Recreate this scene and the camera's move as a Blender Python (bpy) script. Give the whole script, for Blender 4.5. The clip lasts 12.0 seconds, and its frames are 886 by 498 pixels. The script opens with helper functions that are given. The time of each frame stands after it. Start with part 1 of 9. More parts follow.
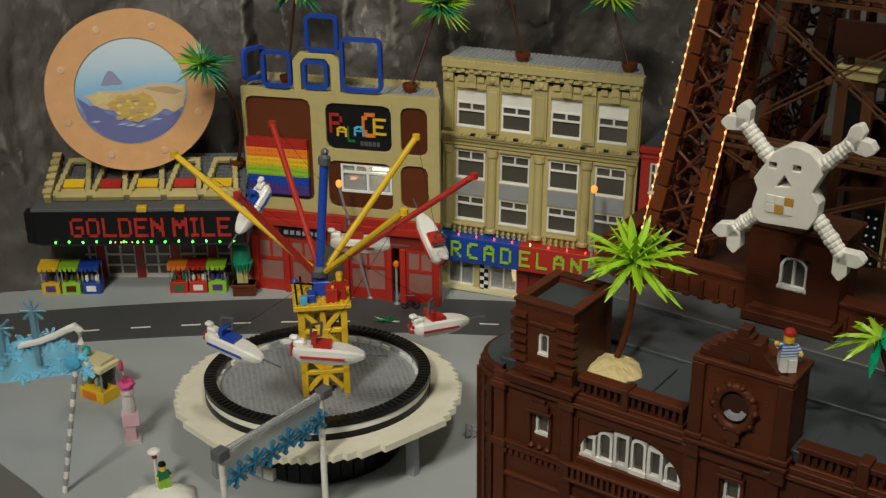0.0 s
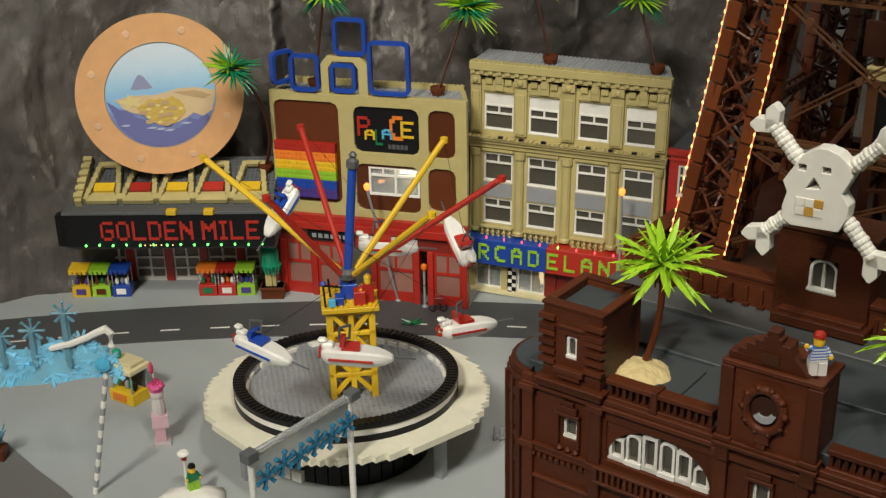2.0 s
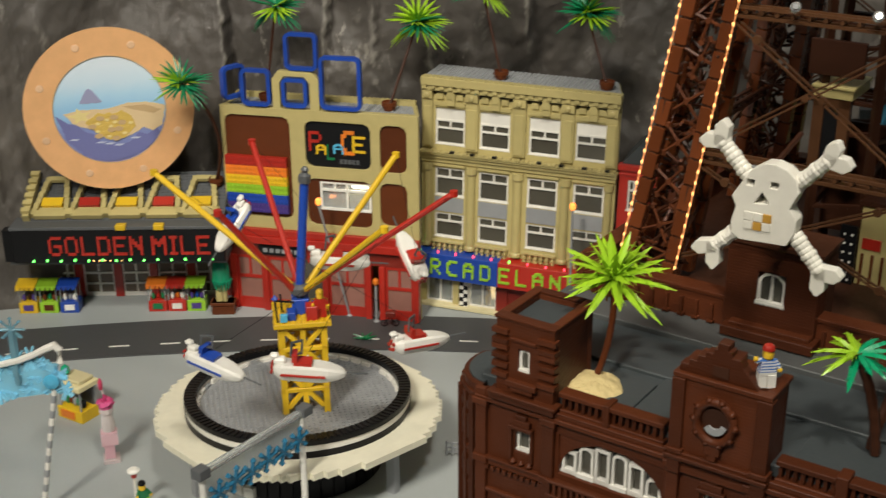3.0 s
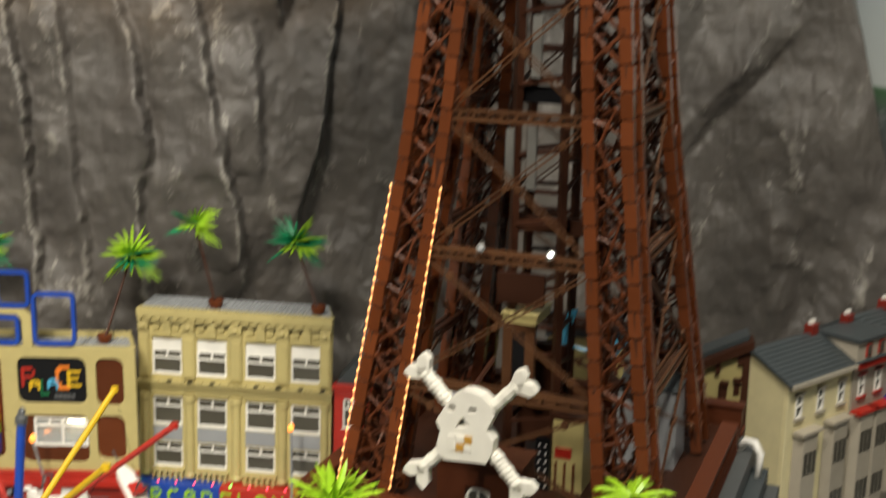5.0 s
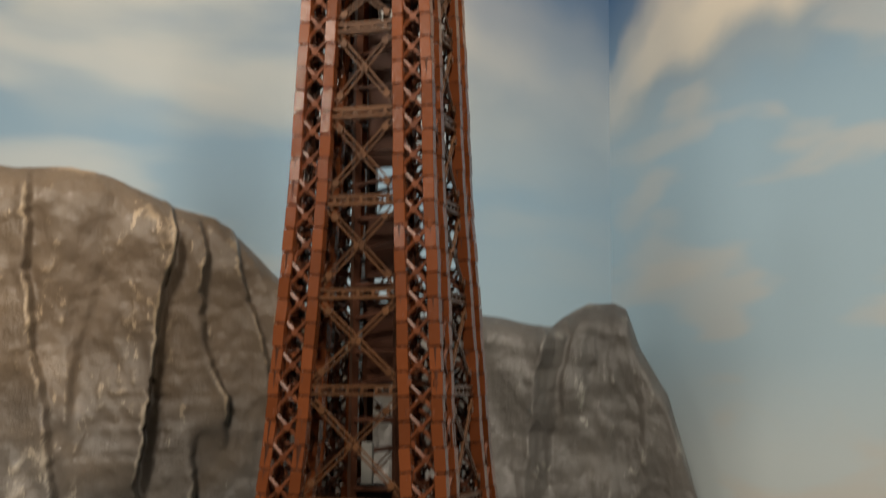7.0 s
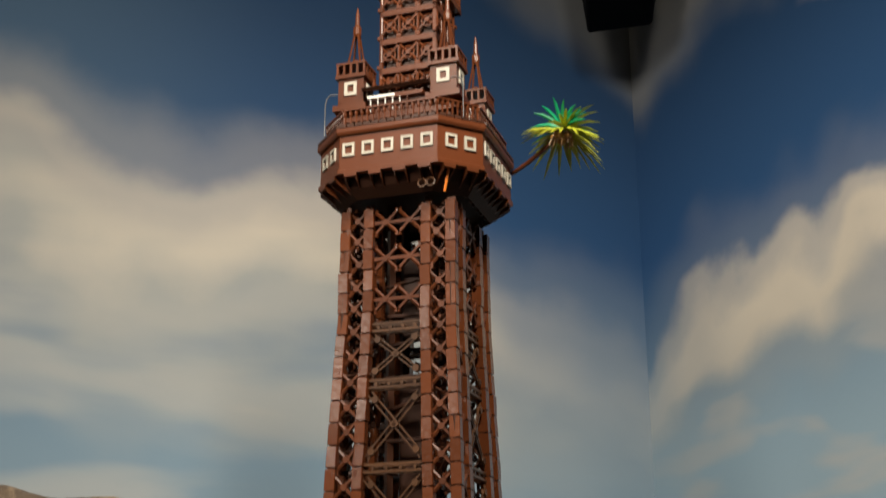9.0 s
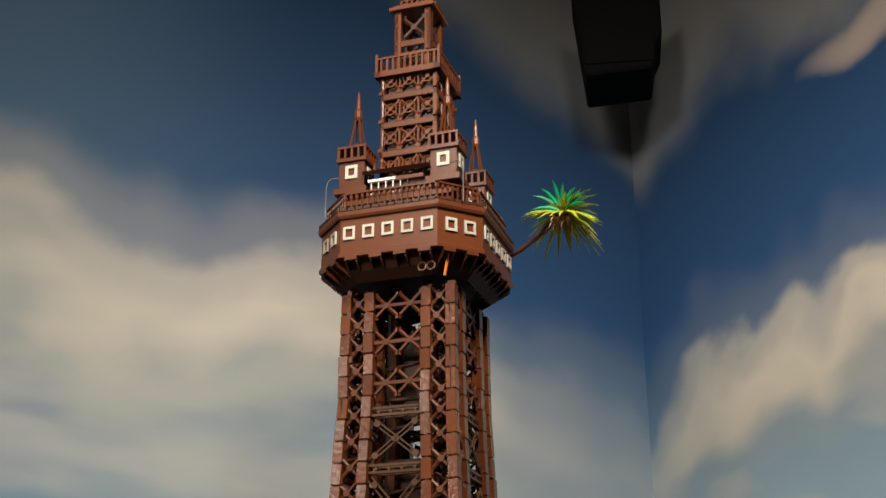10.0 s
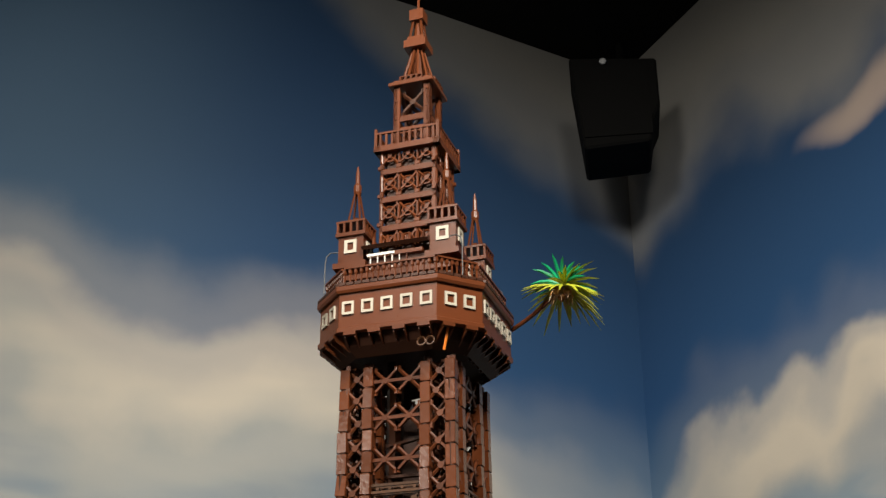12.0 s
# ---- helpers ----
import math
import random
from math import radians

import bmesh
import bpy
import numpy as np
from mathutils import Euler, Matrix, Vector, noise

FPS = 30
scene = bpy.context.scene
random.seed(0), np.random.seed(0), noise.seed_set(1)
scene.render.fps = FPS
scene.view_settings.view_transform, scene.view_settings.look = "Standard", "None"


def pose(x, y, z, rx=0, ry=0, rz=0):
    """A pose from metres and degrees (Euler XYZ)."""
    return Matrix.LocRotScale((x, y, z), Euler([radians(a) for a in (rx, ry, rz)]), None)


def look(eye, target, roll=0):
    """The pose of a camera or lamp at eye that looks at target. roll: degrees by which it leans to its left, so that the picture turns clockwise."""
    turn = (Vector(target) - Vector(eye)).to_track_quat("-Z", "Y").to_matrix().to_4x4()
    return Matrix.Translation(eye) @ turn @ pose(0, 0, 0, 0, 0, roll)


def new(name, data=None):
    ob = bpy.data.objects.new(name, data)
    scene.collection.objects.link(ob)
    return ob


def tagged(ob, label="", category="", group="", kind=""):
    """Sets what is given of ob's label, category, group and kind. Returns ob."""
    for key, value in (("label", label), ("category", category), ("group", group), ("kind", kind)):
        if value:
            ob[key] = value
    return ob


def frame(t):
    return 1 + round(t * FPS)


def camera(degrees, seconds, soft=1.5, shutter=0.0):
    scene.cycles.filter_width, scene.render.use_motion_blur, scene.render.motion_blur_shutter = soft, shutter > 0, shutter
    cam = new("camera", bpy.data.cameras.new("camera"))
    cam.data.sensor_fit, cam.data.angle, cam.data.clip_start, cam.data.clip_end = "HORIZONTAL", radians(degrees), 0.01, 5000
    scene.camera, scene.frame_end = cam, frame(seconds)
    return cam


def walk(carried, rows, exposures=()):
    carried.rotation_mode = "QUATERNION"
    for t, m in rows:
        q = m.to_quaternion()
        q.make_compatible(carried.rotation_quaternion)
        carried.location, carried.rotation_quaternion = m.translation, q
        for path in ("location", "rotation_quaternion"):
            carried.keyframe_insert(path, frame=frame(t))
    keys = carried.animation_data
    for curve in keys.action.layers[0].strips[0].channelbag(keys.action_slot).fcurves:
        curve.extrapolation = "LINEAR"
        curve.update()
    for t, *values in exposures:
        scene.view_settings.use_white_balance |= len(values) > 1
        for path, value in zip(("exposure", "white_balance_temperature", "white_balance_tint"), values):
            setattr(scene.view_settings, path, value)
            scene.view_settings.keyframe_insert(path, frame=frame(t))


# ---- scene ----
cam = camera(39.10, 12.0, soft=1.35, shutter=0.6)


def aim(x, y, z, yaw, pitch, roll):
    way = Vector((-math.sin(radians(yaw)) * math.cos(radians(pitch)), math.cos(radians(yaw)) * math.cos(radians(pitch)), math.sin(radians(pitch))))
    return look((x, y, z), Vector((x, y, z)) + way, roll)


PATH = [  # seconds, place, yaw, pitch, roll
    (0, 0.0000, 0.0000, 1.0000, 0.00, -23.38, -0.63),
    (0.5, -0.0005, 0.0000, 1.0002, 0.42, -23.37, -0.83),
    (1, -0.0004, -0.0000, 0.9999, 0.94, -23.35, -1.08),
    (1.5, -0.0000, 0.0006, 0.9997, 1.32, -23.31, -1.25),
    (2, -0.0008, -0.0019, 1.0008, 1.36, -23.23, -1.22),
    (2.5, -0.0005, -0.0012, 1.0006, 0.73, -23.01, -0.97),
    (2.7, -0.0017, -0.0027, 1.0007, 0.16, -22.85, -0.77),
    (4.3, -0.0140, -0.0394, 1.0247, -10.25, -18.57, 1.37),
    (4.5, -0.0167, -0.0538, 1.0310, -11.69, -17.19, 1.37),
    (5, -0.0169, -0.0866, 1.0602, -14.78, -13.09, 1.04),
    (5.5, -0.0137, -0.1178, 1.0874, -17.04, -7.97, 0.68),
    (6, -0.0045, -0.1522, 1.1243, -18.47, -2.82, 0.22),
    (6.5, 0.0050, -0.1725, 1.1482, -19.41, 1.89, 0.17),
    (7, 0.0158, -0.1871, 1.1691, -19.86, 6.20, 0.24),
    (7.5, 0.0136, -0.1923, 1.1947, -19.80, 10.21, 0.29),
    (7.7, 0.0129, -0.1906, 1.2030, -19.66, 11.74, 0.38),
    (9.3, 0.0269, -0.2549, 1.2638, -17.19, 19.92, -0.19),
    (9.5, 0.0265, -0.2571, 1.2686, -17.14, 20.55, -0.17),
    (10, 0.0249, -0.2578, 1.2761, -17.34, 21.81, -0.12),
    (10.5, 0.0272, -0.2561, 1.2766, -17.41, 23.07, -0.15),
    (11, 0.0271, -0.2525, 1.2767, -17.45, 24.10, -0.25),
    (11.5, 0.0250, -0.2479, 1.2793, -17.47, 24.76, -0.35),
    (12, 0.0286, -0.2529, 1.2817, -17.31, 25.12, -0.29),
]
EXPOSURES = [(0.0, -0.88, 6200, 8), (1.0, -0.66, 6200, 8), (2.5, -0.40, 6300, 9), (4.5, -0.14, 6500, 10), (5.5, 0.06, 6250, 9), (6.5, -0.05, 6600, 11), (7.5, -0.46, 6600, 11), (9.5, -0.65, 6500, 11), (12.0, -0.62, 6400, 11)]
walk(cam, [(t, aim(*row)) for t, *row in PATH], EXPOSURES)


# ---- light ----
world = bpy.data.worlds.new("world")
world.use_nodes = True
world.node_tree.nodes["Background"].inputs[0].default_value = (0.9, 0.92, 1.0, 1)
world.node_tree.nodes["Background"].inputs[1].default_value = 0.038
scene.world = world


def hall_lamp(eye, target, size, power, cone, blend, label):
    """A spotlight of the hall's lighting track, aimed at the model."""
    data = bpy.data.lights.new("ceiling_spot", "SPOT")
    data.energy, data.color = power, LAMP_WHITE
    data.shadow_soft_size, data.spot_size, data.spot_blend = size, radians(cone), blend
    ob = new("ceiling_spot", data)
    ob.matrix_world = look(eye, target)
    return tagged(ob, label, "lamp", "spotlights of the hall")


LAMP_WHITE = (1.0, 0.925, 0.79)
# the lighting track over the visitors' side
hall_lamp((-1.22, -1.12, 2.95), (-0.60, 1.06, 0.0), 0.30, 580, 46, 0.8, "white track spotlight over the fairground")
hall_lamp((-0.85, -0.25, 3.0), (0.28, 2.2, 1.85), 0.26, 300, 76, 0.8, "white track spotlight on the rock and tower")
hall_lamp((0.45, 0.0, 3.0), (1.38, 2.0, 1.0), 0.16, 260, 104, 0.8, "white track spotlight on the painted corner")
hall_lamp((-1.95, 0.0, 2.42), (0.30, 1.7, 1.50), 0.07, 30, 80, 0.8, "white track spotlight raking across the rock")


# ---- materials ----
def nodes_of(name):
    m = bpy.data.materials.new(name)
    m.use_nodes = True
    t = m.node_tree
    return m, t.nodes, t.links, t.nodes["Principled BSDF"]


def ramp(nodes, links, source, stops, mode="LINEAR"):
    r = nodes.new("ShaderNodeValToRGB")
    r.color_ramp.interpolation = mode
    while len(r.color_ramp.elements) < len(stops):
        r.color_ramp.elements.new(0.5)
    for e, (p, c) in zip(r.color_ramp.elements, stops):
        e.position, e.color = p, (*c, 1) if len(c) == 3 else c
    links.new(source, r.inputs[0])
    return r


def noise_tex(nodes, links, vector, scale, detail=4.0, rough=0.55, distortion=0.0):
    n = nodes.new("ShaderNodeTexNoise")
    n.inputs["Scale"].default_value, n.inputs["Detail"].default_value = scale, detail
    n.inputs["Roughness"].default_value, n.inputs["Distortion"].default_value = rough, distortion
    if vector is not None:
        links.new(vector, n.inputs["Vector"])
    return n


def maths(nodes, links, op, a, b=None, c=None, clamp=False):
    n = nodes.new("ShaderNodeMath")
    n.operation, n.use_clamp = op, clamp
    for i, v in enumerate((a, b, c)):
        if v is None:
            continue
        if isinstance(v, (int, float)):
            n.inputs[i].default_value = v
        else:
            links.new(v, n.inputs[i])
    return n.outputs[0]


def mixed(nodes, links, factor, a, b, blend="MIX"):
    n = nodes.new("ShaderNodeMix")
    n.data_type, n.blend_type = "RGBA", blend
    for i, v in ((0, factor), (6, a), (7, b)):
        if isinstance(v, (int, float)):
            n.inputs[i].default_value = v
        elif isinstance(v, tuple):
            n.inputs[i].default_value = (*v, 1)
        else:
            links.new(v, n.inputs[i])
    return n.outputs[2]


def plastic(name, colour, rough=0.32, vary=0.10, bump=0.15, see_through=0.0, shine=0.5, courses=False):
    """Moulded plastic: slight tone change from brick to brick, dust and fine scratches."""
    m, nodes, links, p = nodes_of(name)
    co = nodes.new("ShaderNodeTexCoord").outputs["Object"]
    info = nodes.new("ShaderNodeObjectInfo").outputs["Random"]
    island = nodes.new("ShaderNodeNewGeometry").outputs["Random Per Island"]
    both = maths(nodes, links, "FRACT", maths(nodes, links, "ADD", info, island))
    tone = maths(nodes, links, "MULTIPLY_ADD", both, 2 * vary, 1 - vary)
    dust = noise_tex(nodes, links, co, 38.0, 5.0, 0.6)
    tone2 = maths(nodes, links, "MULTIPLY", tone, maths(nodes, links, "MULTIPLY_ADD", dust.outputs[0], 0.3, 0.85))
    mul = nodes.new("ShaderNodeVectorMath")
    mul.operation = "SCALE"
    mul.inputs[0].default_value = colour
    links.new(tone2, mul.inputs["Scale"])
    links.new(mul.outputs[0], p.inputs["Base Color"])
    fine = noise_tex(nodes, links, co, 160.0, 3.0)
    links.new(maths(nodes, links, "MULTIPLY_ADD", fine.outputs[0], 0.22, rough - 0.11), p.inputs["Roughness"])
    b = nodes.new("ShaderNodeBump")
    b.inputs["Strength"].default_value, b.inputs["Distance"].default_value = bump, 0.0006
    links.new(fine.outputs[0], b.inputs["Height"])
    links.new(b.outputs[0], p.inputs["Normal"])
    if courses:
        # the joints between plates, 3.2 mm apart
        wave = nodes.new("ShaderNodeTexWave")
        wave.bands_direction, wave.wave_profile = "Z", "SIN"
        wave.inputs["Scale"].default_value = 2 * math.pi / (20 * 0.0032)
        links.new(co, wave.inputs[0])
        joint = ramp(nodes, links, wave.outputs[0], [(0.0, (0, 0, 0)), (0.22, (1, 1, 1))])
        b2 = nodes.new("ShaderNodeBump")
        b2.inputs["Strength"].default_value, b2.inputs["Distance"].default_value = 0.35, 0.0005
        links.new(joint.outputs[0], b2.inputs["Height"])
        links.new(b.outputs[0], b2.inputs["Normal"])
        links.new(b2.outputs[0], p.inputs["Normal"])
    p.inputs["IOR"].default_value = 1.5
    p.inputs["Specular IOR Level"].default_value = shine
    if see_through:
        p.inputs["Transmission Weight"].default_value = see_through
    return m


def glow(name, colour, strength):
    m, nodes, links, p = nodes_of(name)
    p.inputs["Base Color"].default_value = (*colour, 1)
    p.inputs["Emission Color"].default_value = (*colour, 1)
    p.inputs["Emission Strength"].default_value = strength
    return m


TAN = plastic("tan_plastic", (0.47, 0.395, 0.165), 0.4)
CREAM = plastic("cream_plastic", (0.70, 0.62, 0.36))
WHITE = plastic("white_plastic", (0.78, 0.76, 0.70))
BROWN = plastic("reddish_brown_plastic", (0.108, 0.030, 0.0105), 0.32, 0.2, shine=0.22)
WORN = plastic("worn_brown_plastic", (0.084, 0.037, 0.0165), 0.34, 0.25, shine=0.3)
GLOSSBROWN = plastic("glossy_brown_brick_plastic", (0.120, 0.034, 0.0115), 0.20, 0.2, 0.55, shine=0.42)
BRICK = plastic("dusty_brown_brick_plastic", (0.078, 0.0205, 0.0072), 0.44, 0.26, 0.8, shine=0.22, courses=True)
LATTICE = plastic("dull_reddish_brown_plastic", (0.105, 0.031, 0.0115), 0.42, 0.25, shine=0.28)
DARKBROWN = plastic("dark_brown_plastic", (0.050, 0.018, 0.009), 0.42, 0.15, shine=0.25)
DULLBROWN = plastic("dull_dark_brown_plastic", (0.040, 0.015, 0.008), 0.6, 0.15, shine=0.12)
RED = plastic("red_plastic", (0.40, 0.022, 0.012), 0.36)
DARKRED = plastic("dark_red_plastic", (0.20, 0.02, 0.012))
BLUE = plastic("blue_plastic", (0.015, 0.06, 0.36))
YELLOW = plastic("yellow_plastic", (0.72, 0.46, 0.015), 0.42)
ORANGE = plastic("orange_plastic", (0.75, 0.20, 0.02))
GREEN = plastic("green_plastic", (0.01, 0.17, 0.06))
LIME = plastic("lime_plastic", (0.30, 0.55, 0.03))
VIOLET = plastic("violet_plastic", (0.07, 0.04, 0.22))
BLACK = plastic("black_plastic", (0.008, 0.008, 0.009), 0.34, shine=0.22)
GREY = plastic("light_grey_plastic", (0.30, 0.31, 0.32), 0.36)
DARKGREY = plastic("dark_grey_plastic", (0.095, 0.10, 0.105), 0.38)
IVORY = plastic("ivory_plastic", (0.47, 0.43, 0.35), 0.45)
PALE = plastic("dusty_pale_plastic", (0.40, 0.355, 0.28), 0.45)
LIFTGREY = plastic("dusty_grey_plastic", (0.17, 0.165, 0.15), 0.45)
COCONUT = plastic("ochre_plastic", (0.50, 0.24, 0.05), 0.4)
GOLD = plastic("pearl_gold_plastic", (0.55, 0.30, 0.05), 0.35)
AZURE = plastic("azure_plastic", (0.10, 0.45, 0.70), 0.25)
SKIN = plastic("yellow_figure_plastic", (0.80, 0.50, 0.03))
ICE = plastic("clear_blue_plastic", (0.30, 0.60, 0.74), 0.22, see_through=0.62)
CLEAR = plastic("clear_plastic", (0.82, 0.86, 0.86), 0.15, see_through=0.75)
FLAKE = plastic("deep_blue_clear_plastic", (0.035, 0.20, 0.36), 0.22, see_through=0.25)
FROST = plastic("frosted_clear_plastic", (0.62, 0.66, 0.68), 0.45, see_through=0.8)
CLEARGREEN = plastic("clear_green_plastic", (0.02, 0.42, 0.22), 0.2, see_through=0.3)
LEAF = plastic("lime_leaf_plastic", (0.33, 0.56, 0.02), 0.35)
LEAFLIME = plastic("yellow_lime_leaf_plastic", (0.40, 0.42, 0.03), 0.35)
LEAFTEAL = plastic("teal_leaf_plastic", (0.005, 0.30, 0.13), 0.3)
LEAFDARK = plastic("green_leaf_plastic", (0.01, 0.22, 0.09), 0.35)
GLASS = plastic("smoked_window_plastic", (0.075, 0.07, 0.055), 0.18)
WIRE_GLOW = glow("glowing_wire", (1.0, 0.42, 0.14), 0.7)
BULB_WARM = glow("warm_bulb", (1.0, 0.50, 0.16), 3.2)
BULB_GREEN = glow("green_bulb", (0.15, 1.0, 0.12), 5.0)
BULB_RED = glow("red_bulb", (1.0, 0.06, 0.10), 4.0)
BULB_WHITE = glow("white_bulb", (1.0, 0.95, 0.85), 8.0)
TUBE_LIGHT = glow("lit_tube", (1.0, 0.90, 0.66), 30.0)
SHOPGLOW = glow("glowing_shop_panel", (1.0, 0.72, 0.34), 2.4)
LANTERN = glow("orange_lantern", (1.0, 0.30, 0.05), 2.2)
ROSY = plastic("rosy_clear_plastic", (0.30, 0.14, 0.11), 0.2)


def rock_material():
    m, nodes, links, p = nodes_of("painted_rock")
    co = nodes.new("ShaderNodeTexCoord").outputs["Object"]
    stretch = nodes.new("ShaderNodeMapping")
    stretch.inputs["Scale"].default_value = (1, 1, 0.45)
    links.new(co, stretch.inputs[0])
    big = noise_tex(nodes, links, co, 2.6, 6.0, 0.6, 0.6)
    streak = noise_tex(nodes, links, stretch.outputs[0], 13.0, 8.0, 0.62, 0.5)
    fine = noise_tex(nodes, links, co, 60.0, 8.0, 0.7)
    drops = noise_tex(nodes, links, stretch.outputs[0], 46.0, 6.0, 0.7)
    base = ramp(nodes, links, big.outputs[0], [(0.26, (0.080, 0.068, 0.060)), (0.52, (0.116, 0.100, 0.086)), (0.76, (0.158, 0.136, 0.114))])
    patch = noise_tex(nodes, links, co, 8.5, 5.0, 0.65, 0.8)
    drip = ramp(nodes, links, streak.outputs[0], [(0.40, (0, 0, 0)), (0.62, (0.12, 0.12, 0.12)), (0.72, (0.45, 0.45, 0.45))])
    tone = ramp(nodes, links, patch.outputs[0], [(0.30, (0.82, 0.81, 0.80)), (0.50, (1.0, 1.0, 1.0)), (0.70, (1.14, 1.12, 1.09))]).outputs[0]
    c = mixed(nodes, links, 1.0, base.outputs[0], tone, "MULTIPLY")
    c = mixed(nodes, links, drip.outputs[0], c, (0.165, 0.15, 0.13))
    c = mixed(nodes, links, maths(nodes, links, "MULTIPLY", fine.outputs[0], 0.30), c, (0.085, 0.075, 0.066))
    # pale dry-brushed ridges and flecks, which also stand in for wet glints
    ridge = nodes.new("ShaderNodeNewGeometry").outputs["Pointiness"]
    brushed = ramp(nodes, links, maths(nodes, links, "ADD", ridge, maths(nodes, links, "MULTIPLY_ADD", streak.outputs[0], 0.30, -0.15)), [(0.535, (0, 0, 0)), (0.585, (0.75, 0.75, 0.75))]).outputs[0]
    glint_dabs = ramp(nodes, links, maths(nodes, links, "MULTIPLY", streak.outputs[0], drops.outputs[0]), [(0.345, (0, 0, 0)), (0.385, (0.7, 0.7, 0.7))]).outputs[0]
    c = mixed(nodes, links, maths(nodes, links, "MAXIMUM", brushed, glint_dabs), c, (0.36, 0.325, 0.275))
    # warmer light up the cliff is mixed into the paint; the crag stays cool
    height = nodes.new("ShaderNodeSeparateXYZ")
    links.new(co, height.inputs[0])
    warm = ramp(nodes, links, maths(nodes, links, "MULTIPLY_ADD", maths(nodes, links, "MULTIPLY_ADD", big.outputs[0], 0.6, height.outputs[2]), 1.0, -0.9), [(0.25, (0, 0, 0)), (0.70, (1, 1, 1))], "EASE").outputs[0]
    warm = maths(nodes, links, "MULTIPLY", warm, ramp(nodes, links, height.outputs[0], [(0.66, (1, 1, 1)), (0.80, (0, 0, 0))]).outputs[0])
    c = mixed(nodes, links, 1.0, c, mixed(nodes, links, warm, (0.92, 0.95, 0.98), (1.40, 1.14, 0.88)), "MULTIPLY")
    links.new(c, p.inputs["Base Color"])
    gloss = ramp(nodes, links, streak.outputs[0], [(0.35, (0.50, 0.50, 0.50)), (0.55, (0.30, 0.30, 0.30))]).outputs[0]
    links.new(maths(nodes, links, "MULTIPLY_ADD", fine.outputs[0], 0.2, gloss), p.inputs["Roughness"])
    h = maths(nodes, links, "ADD", maths(nodes, links, "ADD", streak.outputs[0], maths(nodes, links, "MULTIPLY", drops.outputs[0], 0.55)), maths(nodes, links, "MULTIPLY", fine.outputs[0], 0.3))
    b = nodes.new("ShaderNodeBump")
    b.inputs["Strength"].default_value, b.inputs["Distance"].default_value = 0.7, 0.009
    links.new(h, b.inputs["Height"])
    links.new(b.outputs[0], p.inputs["Normal"])
    # brushed varnish that catches the lamps along the strokes
    stroke = noise_tex(nodes, links, stretch.outputs[0], 30.0, 4.0, 0.6, 0.6)
    b2 = nodes.new("ShaderNodeBump")
    b2.inputs["Strength"].default_value, b2.inputs["Distance"].default_value = 1.0, 0.02
    links.new(stroke.outputs[0], b2.inputs["Height"])
    links.new(b2.outputs[0], p.inputs["Coat Normal"])
    links.new(ramp(nodes, links, patch.outputs[0], [(0.45, (0.04, 0.04, 0.04)), (0.62, (0.28, 0.28, 0.28))]).outputs[0], p.inputs["Coat Weight"])
    p.inputs["Coat Roughness"].default_value = 0.12
    return m


